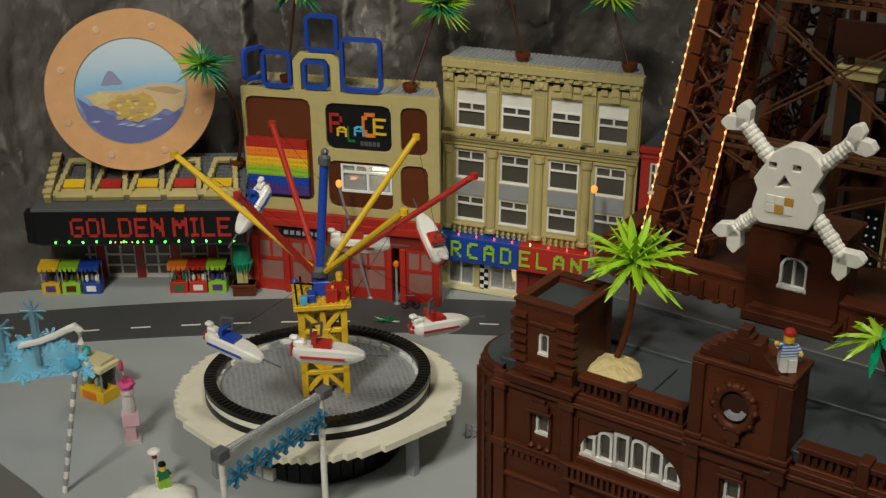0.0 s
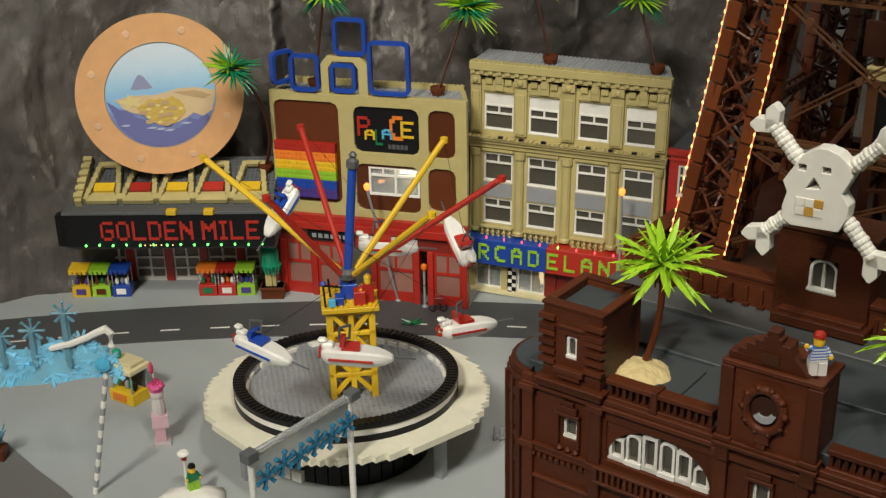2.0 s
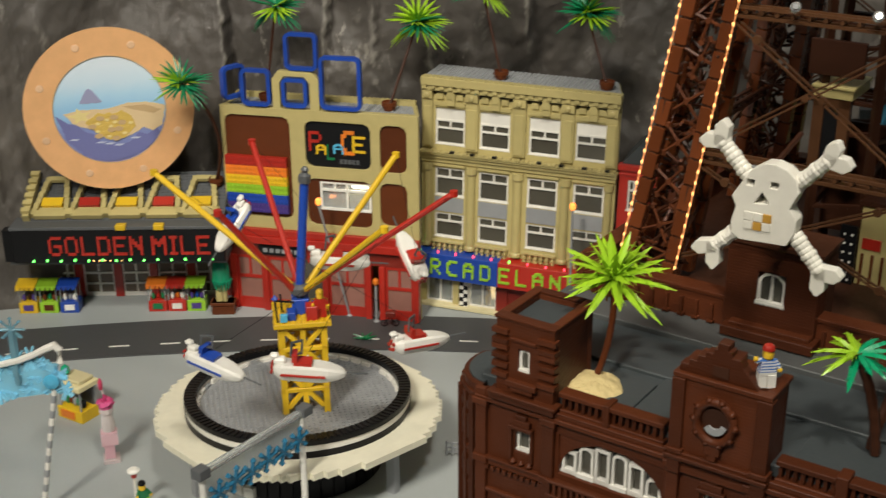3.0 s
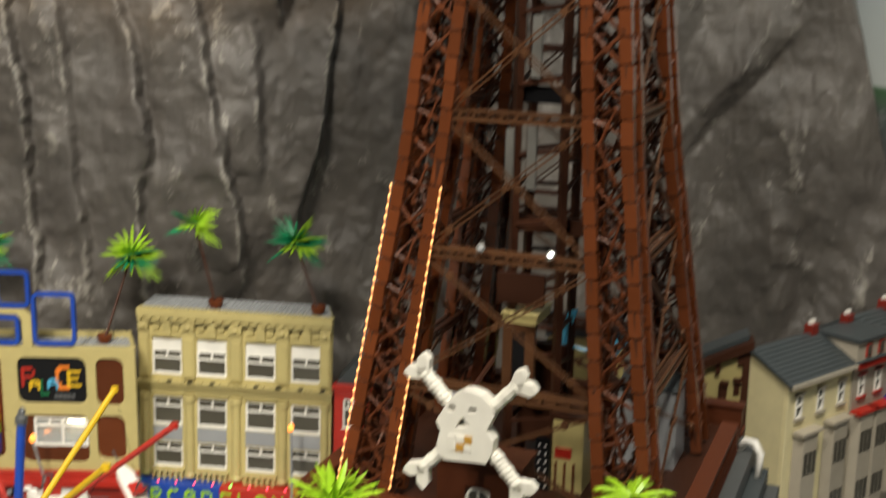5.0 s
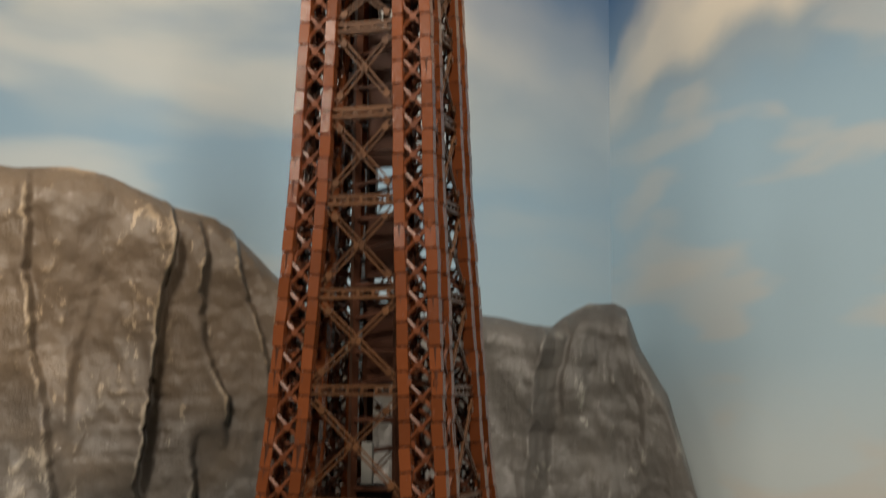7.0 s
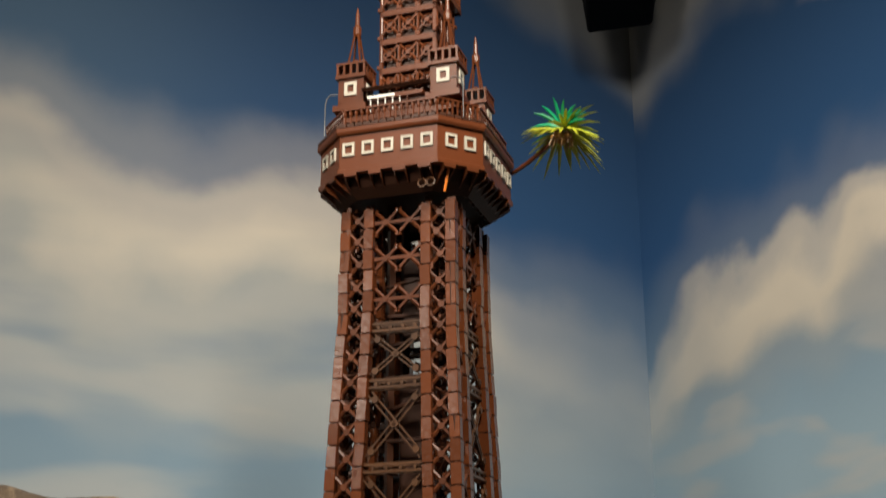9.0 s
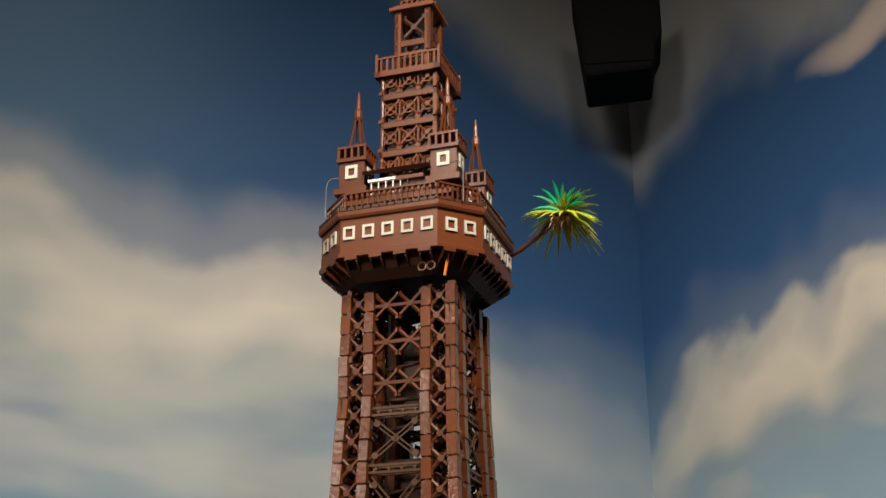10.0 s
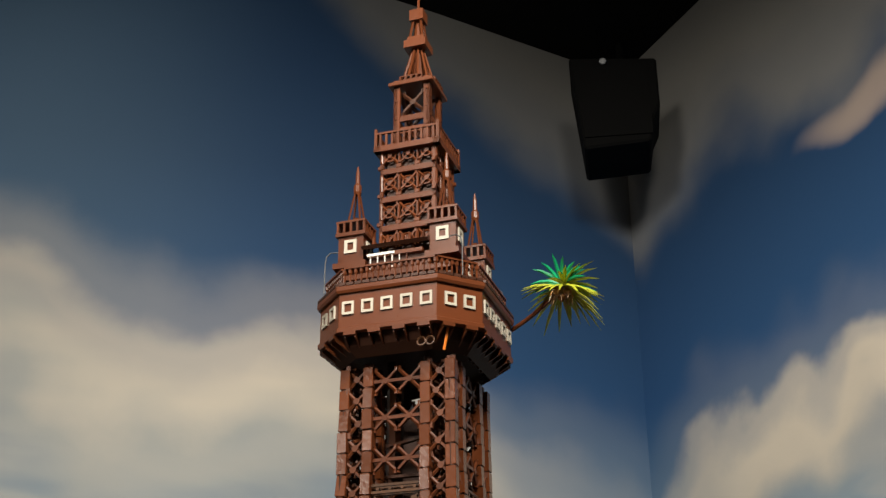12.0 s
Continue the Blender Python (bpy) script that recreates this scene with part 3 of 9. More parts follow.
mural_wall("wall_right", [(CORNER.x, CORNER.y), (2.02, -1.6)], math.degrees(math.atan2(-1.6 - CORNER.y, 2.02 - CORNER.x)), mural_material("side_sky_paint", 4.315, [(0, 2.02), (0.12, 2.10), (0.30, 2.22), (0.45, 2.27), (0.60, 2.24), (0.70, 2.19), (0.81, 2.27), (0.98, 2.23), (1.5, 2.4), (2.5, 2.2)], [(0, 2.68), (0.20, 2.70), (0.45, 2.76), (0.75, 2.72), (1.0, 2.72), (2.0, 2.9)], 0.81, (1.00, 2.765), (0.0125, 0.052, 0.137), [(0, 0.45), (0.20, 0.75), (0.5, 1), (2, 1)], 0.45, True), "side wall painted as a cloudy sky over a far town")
for nm, box_ in (("wall_left", (-3.10, -2.98, -1.7, 2.47, -0.8, 3.6)), ("wall_front", (-3.1, 2.2, -1.78, -1.66, -0.8, 3.6))):
    tagged(part(nm, boxes(box_), painted_board(nm + "_paint", (0.10, 0.10, 0.11), (0.08, 0.08, 0.08))), "plain dark wall of the hall", "wall", kind="structure")
tagged(part("ceiling", boxes((-3.1, 2.4, -1.78, 3.2, 3.40, 3.55)), CEILING), "matt black painted ceiling", "ceiling", kind="structure")
tagged(part("floor", boxes((-3.1, 2.4, -1.78, 3.2, -0.9, -0.8)), painted_board("hall_floor", (0.12, 0.11, 0.10), (0.08, 0.08, 0.08))), "dark hall floor", "floor", kind="structure")

# ---- the ground of the model ----
tagged(part("plinth", boxes((-1.86, 1.60, 0.49, 2.60, -0.8, -0.06)), painted_board("plinth_paint", (0.05, 0.05, 0.055), (0.07, 0.07, 0.07))), "dark painted plinth under the model", "plinth", kind="structure")
tagged(part("ground", boxes((-1.9, 1.85, 0.45, 2.68, -0.06, 0.0)), PLAZA), "pale grey painted model ground", "ground", kind="structure")


def strip(name, centre, width, z0, z1, material, label):
    """A band along a curve on the plan."""
    bm = bmesh.new()
    left, right = [], []
    for i, (x, y) in enumerate(centre):
        a, b = centre[max(i - 1, 0)], centre[min(i + 1, len(centre) - 1)]
        d = Vector((b[0] - a[0], b[1] - a[1])).normalized()
        left.append((x - d.y * width / 2, y + d.x * width / 2))
        right.append((x + d.y * width / 2, y - d.x * width / 2))
    slab(bm, left + right[::-1], z0, z1)
    return tagged(part(name, bm, material), label, "road", kind="structure")


ROAD = [(-1.2 + 0.1 * i, 2.018 - 0.16 * (-0.22 - (-1.2 + 0.1 * i)) ** 2 * (1.0 if -1.2 + 0.1 * i < -0.22 else 1.25)) for i in range(21)]
strip("road", ROAD, 0.135, -0.01, 0.0025, ASPHALT, "dark grey model street curving past the arcades")
strip("road", [(-1.05, 1.80), (-0.88, 1.67), (-0.795, 1.60), (-0.735, 1.54), (-0.68, 1.482), (-0.625, 1.43), (-0.56, 1.36), (-0.50, 1.24)], 0.13, -0.01, 0.0035, SIDEWAY, "mid grey side street at the board's edge")
for i in range(-7, 4):
    u = -0.22 + 0.088 * i + 0.036
    y = 2.018 - 0.16 * (u + 0.22) ** 2 * (1.0 if u < -0.22 else 1.25)
    s = -0.32 * (u + 0.22) * (1.0 if u < -0.22 else 1.25)
    bm = boxes((-0.017, 0.017, -0.0016, 0.0016, 0.0, 0.0034))
    ob = part("road_marking", bm, WHITE)
    ob.matrix_world = pose(u, y - 0.03, 0, 0, 0, math.degrees(math.atan(s)))
    tagged(ob, "short white painted dash on the street", "road marking", "dashes of the centre line", "structure")


# ---- the rock face ----
def rock_sheet(name, foot, top, out, seed, creases, label, columns=300, rows=150, big=0.045, soft=0.009):
    """A modelled cliff that follows a line on the plan: cloth-like upright folds, sharp creases and a rounded top that leans back to the wall. top gives heights by x; a crease is a line of x and z, from above down, where the skin overlaps itself, and a depth."""
    bm = bmesh.new()
    noise.seed_set(seed)
    foot = [Vector((*p, 0)) for p in foot]
    lengths = [0.0]
    for a, b in zip(foot, foot[1:]):
        lengths.append(lengths[-1] + (b - a).length)
    grid = []
    for i in range(columns + 1):
        s = lengths[-1] * i / columns
        k = max(j for j in range(len(foot) - 1) if lengths[j] <= s + 1e-9)
        a, b = foot[k], foot[k + 1]
        f = (s - lengths[k]) / (lengths[k + 1] - lengths[k])
        p = a.lerp(b, f)
        d0 = (b - foot[max(k - 1, 0)]).normalized()
        d1 = (foot[min(k + 2, len(foot) - 1)] - a).normalized()
        d = d0.lerp(d1, f).normalized()
        out_way = Vector((d.y, -d.x, 0))
        h = float(np.interp(p.x, [t[0] for t in top], [t[1] for t in top])) + 0.012 * noise.noise(Vector((s * 9, seed, 0)))
        column = []
        for j in range(rows + 1):
            v = j / rows
            z = h * v
            lean = out * (1 - v ** 1.6)
            sway = 0.22 * noise.noise(Vector((s * 1.5, z * 1.3, 3))) + 0.07 * noise.noise(Vector((s * 4, z * 4, 8))) - 0.06 * z
            fold = 1 - abs(noise.noise(Vector(((s + sway) * 2.4, z * 1.1, seed)))) * 2.2
            fold2 = 1 - abs(noise.noise(Vector(((s + sway) * 6.5, z * 2.4, seed + 7)))) * 2
            lump = noise.noise(Vector((s * 4.5, z * 3.5, seed + 4)))
            rough = noise.fractal(Vector((s * 15, z * 11, seed + 2)), 0.8, 2.1, 5)
            broad = noise.noise(Vector(((s + sway) * 2.2, z * 1.7, seed + 9)))
            off = lean + big * fold + 0.016 * fold2 + 0.022 * lump + 0.045 * broad + 0.009 * rough
            for line, depth in creases:
                zlo, zhi = line[-1][1], line[0][1]
                if zlo - 0.12 < z < zhi + 0.12:
                    ragged = 0.010 * noise.noise(Vector((z * 9, line[0][0] * 40, 1))) + 0.006 * noise.noise(Vector((z * 34, line[0][0] * 40, 5))) + 0.005 * noise.noise(Vector((z * 85, line[0][0] * 40, 9)))
                    e = p.x - float(np.interp(z, [c[1] for c in reversed(line)], [c[0] for c in reversed(line)])) - ragged
                    if -0.22 < e < 0.12:
                        ends = min(1.0, max(0.0, (z - zlo + 0.12) / 0.12), max(0.0, (zhi + 0.12 - z) / 0.12))
                        ends *= max(0.12, 0.62 + 1.0 * noise.noise(Vector((z * 3.4, line[0][0] * 30, 2))))
                        brink = math.exp((e + soft) / 0.05) if e < -soft else (-0.7 * math.exp(-(e - soft) / 0.03) if e > soft else 1 - 1.7 * (e + soft) / (2 * soft))
                        off += ends * depth * brink
            if v > 0.95:
                off -= ((v - 0.95) / 0.05) ** 2 * 0.05
            column.append(bm.verts.new(p + out_way * off + Vector((0, 0, z - 0.02))))
        last = column[rows].co.copy()
        for n in range(1, 5):
            column.append(bm.verts.new(last - out_way * 0.06 * n + Vector((0, 0, -0.012 * n * n))))
        grid.append(column)
    for a, b in zip(grid, grid[1:]):
        for j in range(len(a) - 1):
            bm.faces.new((a[j], b[j], b[j + 1], a[j + 1]))
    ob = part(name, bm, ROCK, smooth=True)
    return tagged(ob, label, "rock", kind="structure")


rock_sheet("rock_face", [(-1.75, 1.45), (-1.15, 1.98), (-0.80, 2.24), (-0.36, 2.36), (0.0, 2.36), (0.35, 2.36), (0.62, 2.38), (0.98, 2.50)],
           [(-1.75, 2.05), (-0.6, 1.90), (-0.25, 1.68), (-0.006, 1.612), (0.055, 1.602), (0.15, 1.612), (0.245, 1.588), (0.35, 1.548), (0.44, 1.528), (0.505, 1.488), (0.56, 1.43), (0.66, 1.33), (0.98, 1.29)], 0.035, 11,
           [([(-0.42, 1.5), (-0.36, 0.9), (-0.37, 0.4)], 0.05), ([(-0.24, 1.45), (-0.20, 1.0), (-0.17, 0.5)], 0.035), ([(-0.11, 0.95), (-0.095, 0.72), (-0.08, 0.5)], 0.03), ([(-0.06, 1.5), (-0.034, 1.305), (-0.012, 1.22), (-0.010, 1.04), (0.039, 0.774)], 0.04),
            ([(0.07, 1.55), (0.085, 1.279), (0.125, 1.07), (0.142, 0.955), (0.165, 0.792)], 0.036), ([(0.20, 1.34), (0.161, 1.187)], 0.022), ([(0.345, 1.46), (0.318, 1.255), (0.292, 1.03)], 0.065), ([(0.410, 1.43), (0.418, 1.276), (0.455, 1.154)], 0.034),
            ([(0.49, 1.42), (0.53, 1.297), (0.56, 1.1)], 0.03), ([(0.402, 0.99), (0.36, 0.70), (0.321, 0.597)], 0.04), ([(0.182, 0.68), (0.229, 0.408)], 0.03), ([(0.24, 0.95), (0.25, 0.75)], 0.018), ([(0.02, 0.66), (0.03, 0.45)], 0.02)],
           "grey-brown modelled cliff with deep upright folds", 600, 250)
rock_sheet("rock_face", [(0.74, 2.44), (1.00, 2.40), (1.19, 2.35), (1.34, 2.29), (1.44, 2.23), (1.55, 2.18), (1.63, 2.20), (1.72, 2.26)],
           [(0.74, 1.34), (1.04, 1.345), (1.19, 1.315), (1.235, 1.345), (1.27, 1.37), (1.32, 1.375), (1.345, 1.36), (1.37, 1.27), (1.42, 1.17), (1.47, 0.96), (1.50, 0.82), (1.56, 0.58), (1.60, 0.47), (1.65, 0.40), (1.72, 0.3)], 0.05, 5,
           [([(1.19, 1.30), (1.15, 1.0), (1.133, 0.849)], 0.04), ([(1.335, 1.10), (1.33, 0.937), (1.129, 0.682)], 0.035), ([(1.365, 0.62), (1.365, 0.42)], 0.03), ([(1.00, 1.2), (0.98, 0.8)], 0.03), ([(1.27, 1.36), (1.24, 1.2)], 0.03)],
           "grey-brown modelled crag with a knob on top", 260, 180, 0.046, 0.03)


# ---- the tower ----
# x along its front, y into it; the axis of the tower is the origin
TOWER = pose(0.4722, 1.2933, 0, 0, 0, -35.8)
Z_KNOTS = [0.45, 0.65, 0.85, 1.10, 1.40, 1.70, 1.86]
W_KNOTS = [0.1857, 0.159, 0.1334, 0.1104, 0.0917, 0.080, 0.079]


def half_width(z):
    return float(np.interp(z, Z_KNOTS, W_KNOTS))


def leg_width(z):
    return float(np.interp(z, [0.45, 0.88, 1.86], [0.064, 0.056, 0.046]))


LEG_FOOT, LEG_TOP = 0.445, 1.858
POST = 0.0068  # half the side of a post


def post_place(sx, sy, a, b, z):
    """The middle of a post at a height: leg sx, sy; a, b = 0 outer, 1 inner."""
    w, l = half_width(z) - POST, leg_width(z) - 2 * POST
    return Vector((sx * (w - a * l), sy * (w - b * l), z))


tower = thing("tower", TOWER, "tall reddish-brown lattice tower built from plastic bricks", "tower")
brick_mesh = bpy.data.meshes.new("brick")
_bm = bmesh.new()
box(_bm, -POST, POST, -POST, POST, 0.0006, 0.0274)
bmesh.ops.bevel(_bm, geom=list(_bm.edges), offset=0.0006, segments=1, affect="EDGES")
bmesh.ops.recalc_face_normals(_bm, faces=_bm.faces)
_bm.to_mesh(brick_mesh)
_bm.free()
brick_mesh.materials.append(GLOSSBROWN)
TIER = 0.0284
TIERS = int((LEG_TOP - LEG_FOOT) / TIER)


def tier_pose(sx, sy, a, b, i):
    z0, z1 = LEG_FOOT + i * TIER, LEG_FOOT + (i + 1) * TIER
    p, q = post_place(sx, sy, a, b, z0), post_place(sx, sy, a, b, z1)
    tilt = (q - p).normalized()
    m = Matrix.Identity(4)
    m.col[2][:3] = tilt
    m.col[0][:3] = Vector((1, 0, -tilt.x / tilt.z)).normalized()
    m.col[1][:3] = m.col[2].to_3d().cross(m.col[0].to_3d())
    m.translation = p
    k = random.uniform(-0.0005, 0.0005)
    return Matrix.Translation((k, random.uniform(-0.0005, 0.0005), 0)) @ m @ pose(0, 0, 0, random.uniform(-2.2, 2.2), random.uniform(-1.6, 1.6), random.uniform(-2.6, 2.6))


for sx in (-1, 1):
    for sy in (-1, 1):
        for a in (0, 1):
            for b in (0, 1):
                bm = bmesh.new()
                pts = [post_place(sx, sy, a, b, LEG_FOOT + i * TIER * 3) for i in range(TIERS // 3 + 1)]
                tube(bm, pts, POST * 0.92, 8)
                post = part("post", bm, DARKBROWN, tower)
                front = sy == -1 and b == 0
                side = sx == 1 and a == 0 and sy == -1 and b == 1
                if front or side:
                    for i in range(TIERS):
                        shared("brick", brick_mesh, post, tier_pose(sx, sy, a, b, i))
                else:
                    bm = bmesh.new()
                    for i in range(TIERS):
                        box(bm, -POST, POST, -POST, POST, 0.0006, 0.0274, tier_pose(sx, sy, a, b, i))
                    tagged(part("bricks", bm, GLOSSBROWN, post), kind="stuff")


def clip_cross(bm, centre, across, up, size, r=0.0016):
    """A small cross piece: four short arms with knobs at their ends and a hub."""
    c = Vector(centre)
    for s, t in ((1, 1), (-1, 1), (1, -1), (-1, -1)):
        e = c + across * s * size + up * t * size
        bar(bm, c, e, r, 5)
        bar(bm, e - up * t * r, e + up * t * r * 2.2, r * 1.7, 5)
    bar(bm, c - across.cross(up) * 0.003, c + across.cross(up) * 0.003, r * 2.0, 6)


def small_cross(bm, centre, across, up, size, r):
    """A cross of two bent bars with upturned ends and a hub."""
    c = Vector(centre)
    for s in (1, -1):
        e = across * s * size + up * size
        tube(bm, [c - e - up * r * 2.2, c - e, c, c + e, c + e + up * r * 2.2], r * 1.2, 5)
    bar(bm, c - across.cross(up) * 0.003, c + across.cross(up) * 0.003, r * 2.0, 6)


# lattice inside each leg: crosses on its four sides and loose bars within
for sx in (-1, 1):
    for sy in (-1, 1):
        for name, fixed, axis in (("outer_front", 0, 0), ("inner_front", 1, 0), ("outer_side", 0, 1), ("inner_side", 1, 1)):
            bm = bmesh.new()
            z = LEG_FOOT + 0.02
            while z < LEG_TOP - 0.02:
                w, l = half_width(z) - POST, leg_width(z) - 2 * POST
                mid = w - l / 2
                off = w - fixed * l
                c = (sx * mid, sy * off, z) if axis == 0 else (sx * off, sy * mid, z)
                across = Vector((1, 0, 0)) if axis == 0 else Vector((0, 1, 0))
                jog = Vector((random.uniform(-0.003, 0.003), random.uniform(-0.003, 0.003), random.uniform(-0.003, 0.003)))
                loose = radians(random.uniform(-32, 32)) if z < 0.95 else 0.0
                up = Vector((0, 0, 1))
                clip_cross(bm, Vector(c) + jog, across * math.cos(loose) + up * math.sin(loose), up * math.cos(loose) - across * math.sin(loose), l * (0.40 if z > 0.95 else random.uniform(0.26, 0.42)), 0.0024 if z > 0.95 else 0.0017)
                if random.random() < 0.8:
                    d = Vector((random.uniform(-1, 1), random.uniform(-1, 1), random.uniform(-0.6, 0.6))) * l * 0.42
                    m = Vector((sx * mid, sy * mid, z + 0.014))
                    bar(bm, m - d, m + d, 0.0022, 5)
                for _ in range(2 if z < 0.95 else 1):
                    d = Vector((random.uniform(-1, 1), random.uniform(-1, 1), random.uniform(-1, 1))) * l * 0.34
                    m = Vector((sx * mid, sy * mid, z)) + Vector((random.uniform(-1, 1), random.uniform(-1, 1), random.uniform(-1, 1))) * l * 0.28
                    bar(bm, m - d, m + d, 0.0019, 5)
                z += l * 0.92
            # inner lattice in darker brown: the shade within the leg is in its colour
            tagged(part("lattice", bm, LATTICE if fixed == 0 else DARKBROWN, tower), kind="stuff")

# cross-beams and bracing between the legs on the four sides
BEAMS = [0.590, 0.741, 0.894, 1.032, 1.162, 1.275, 1.387, 1.494, 1.600, 1.674]


def side_point(k, s, z, inset=0.0):
    """A point on side k (0 front, 1 right, 2 back, 3 left) at s across it."""
    w = half_width(z) - POST - inset
    return (Vector((s, -w, z)), Vector((w, s, z)), Vector((-s, w, z)), Vector((-w, -s, z)))[k]


for k in range(4):
    for z in BEAMS:
        h = half_width(z) - leg_width(z) + 0.008
        bm = bmesh.new()
        for dz in (-0.0045, 0.0045):
            for inset in (0.0, 0.012):
                bar(bm, side_point(k, -h, z + dz, inset), side_point(k, h, z + dz, inset), 0.0023, 4)
        n = int(h * 2 / 0.016)
        for i in range(n + 1):
            s = -h + 2 * h * i / n
            bar(bm, side_point(k, s, z, -0.001), side_point(k, s, z, 0.014), 0.0024, 6)
        # back and left beams get darker brown in place of shade
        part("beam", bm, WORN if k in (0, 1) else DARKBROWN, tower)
    for z0, z1 in zip([0.47] + BEAMS, BEAMS):
        for s in (-1, 1):
            h0, h1 = half_width(z0) - leg_width(z0), half_width(z1) - leg_width(z1)
            bm = bmesh.new()
            for o in (-0.0042, 0.0042):
                p, q = side_point(k, -s * h0 + o, z0 + 0.010), side_point(k, s * h1 + o, z1 - 0.010)
                bar(bm, p, q, 0.0013, 4)
            for f in (0.12, 0.5, 0.88):
                p, q = side_point(k, -s * h0, z0 + 0.010), side_point(k, s * h1, z1 - 0.010)
                c = p.lerp(q, f)
                bar(bm, c + (side_point(k, 0, c.z, -0.003) - side_point(k, 0, c.z)), c + (side_point(k, 0, c.z, 0.003) - side_point(k, 0, c.z)), 0.0040 if f == 0.5 else 0.0046, 8)
            part("brace", bm, WORN, tower)
    # short crosses near the top, where the legs close in
    for z in (1.711, 1.766, 1.816):
        h = half_width(z) - leg_width(z)
        for s in (-0.5, 0.5):
            bm = bmesh.new()
            c = side_point(k, s * h, z)
            across = (side_point(k, h, z) - side_point(k, 0, z)).normalized()
            small_cross(bm, c, across, Vector((0, 0, 1)), h * 0.42, 0.0022)
            part("cross_piece", bm, BROWN, tower)
        bm = bmesh.new()
        bar(bm, side_point(k, -h, z), side_point(k, h, z), 0.003, 4)
        part("tie_bar", bm, BROWN, tower)

# lift shaft in the middle
bm = bmesh.new()
for sx in (-1, 1):
    for sy in (-1, 1):
        bar(bm, (sx * 0.030, sy * 0.030, 0.44), (sx * 0.026, sy * 0.026, 1.86), 0.006, 4)
for i in range(34):
    z = 0.47 + i * 0.041
    for sx in (-1, 1):
        bar(bm, (sx * 0.030, -0.030, z), (sx * 0.030, 0.030, z + 0.012 * (i % 3 - 1)), 0.003, 5)
        bar(bm, (-0.030, sx * 0.030, z), (0.030, sx * 0.030, z + 0.010 * (i % 2)), 0.003, 5)
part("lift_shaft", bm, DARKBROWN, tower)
for z0, z1, x0, x1, mat, y in ((0.47, 0.60, -0.03, 0.03, DARKBROWN, 0.02), (0.662, 0.70, -0.045, 0.014, DULLBROWN, -0.036), (0.80, 0.885, -0.014, -0.003, LIFTGREY, -0.034), (0.805, 0.87, -0.040, -0.030, LIFTGREY, -0.034),
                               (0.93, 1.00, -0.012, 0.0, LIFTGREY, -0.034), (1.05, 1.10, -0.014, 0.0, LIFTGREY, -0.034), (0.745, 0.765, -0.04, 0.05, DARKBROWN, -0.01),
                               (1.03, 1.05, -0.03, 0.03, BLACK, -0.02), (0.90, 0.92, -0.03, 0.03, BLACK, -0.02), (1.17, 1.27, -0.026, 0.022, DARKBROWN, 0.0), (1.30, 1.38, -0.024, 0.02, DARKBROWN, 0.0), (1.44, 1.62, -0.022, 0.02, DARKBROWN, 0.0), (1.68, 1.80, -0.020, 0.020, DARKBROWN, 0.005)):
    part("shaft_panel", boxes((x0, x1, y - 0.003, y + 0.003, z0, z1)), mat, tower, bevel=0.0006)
bm = boxes((-0.036, 0.006, -0.040, 0.02, 0.638, 0.648), (-0.038, 0.008, -0.042, 0.02, 0.6485, 0.652))
part("cornice", bm, TAN, tower, "tan canopy over the lift door", 0.0006)
# black sheet put in for the dark opening of the doorway
bm = boxes((-0.024, -0.008, -0.037, -0.031, 0.56, 0.63))
part("lift_door", bm, BLACK, tower)
bm = boxes((-0.036, -0.024, -0.039, -0.03, 0.55, 0.64), (-0.008, 0.004, -0.039, -0.03, 0.55, 0.64), (-0.036, 0.004, -0.039, -0.03, 0.628, 0.640))
part("door_frame", bm, WORN, tower, bevel=0.0005)
# small spotlights tied to the beams
for x, z in ((0.051, 0.752), (-0.028, 0.752)):
    bm = bmesh.new()
    lathe(bm, [(0.003, -0.004), (0.0052, 0), (0.0052, 0.009), (0.003, 0.011)], 10, pose(x, -half_width(z) - 0.004, z, 70, 0, 20))
    lens = part("spotlight", bm, CLEAR, tower, "small clear plastic spotlight")
    bm = bmesh.new()
    lathe(bm, [(0.0028, 0.0112), (0.0028, 0.0122)], 8, pose(x, -half_width(z) - 0.004, z, 70, 0, 20))
    part("bulb", bm, BULB_WHITE if x > 0 else GREY, lens)

# strings of fairy lights up the two front edges of the left leg
for a in (0, 1):
    bm = bmesh.new()
    pts = [post_place(-1, -1, a, 0, 0.47 + 0.0118 * i) + Vector((-0.0080 if a == 0 else 0.0080, -0.0082, 0)) for i in range(30)]
    for p, q in zip(pts, pts[1:]):
        bar(bm, p, q, 0.0006, 4)
    string = part("light_string", bm, WIRE_GLOW, tower, "thin string of lit warm fairy lights")
    for p in pts:
        bm = bmesh.new()
        lathe(bm, [(0.0004, -0.0022), (0.0011, -0.0009), (0.0011, 0.0009), (0.0004, 0.0022)], 6, Matrix.Translation(p + Vector((0, -0.001, 0))))
        part("bulb", bm, BULB_WARM, string)

# ---- the gallery at the top ----
G, A = 0.117, 0.069
OCT = [(-A, -G), (A, -G), (G, -A), (G, A), (A, G), (-A, G), (-G, A), (-G, -A)]


def octagon(scale, z):
    return [Vector((x * scale, y * scale, z)) for x, y in OCT]


def oct_shell(bm, levels, cap=True):
    rings = [[bm.verts.new(v) for v in octagon(s, z)] for s, z in levels]
    for a, b in zip(rings, rings[1:]):
        for k in range(8):
            j = (k + 1) % 8
            bm.faces.new((a[k], a[j], b[j], b[k]))
    if cap:
        bm.faces.new(rings[0][::-1])
        bm.faces.new(rings[-1])


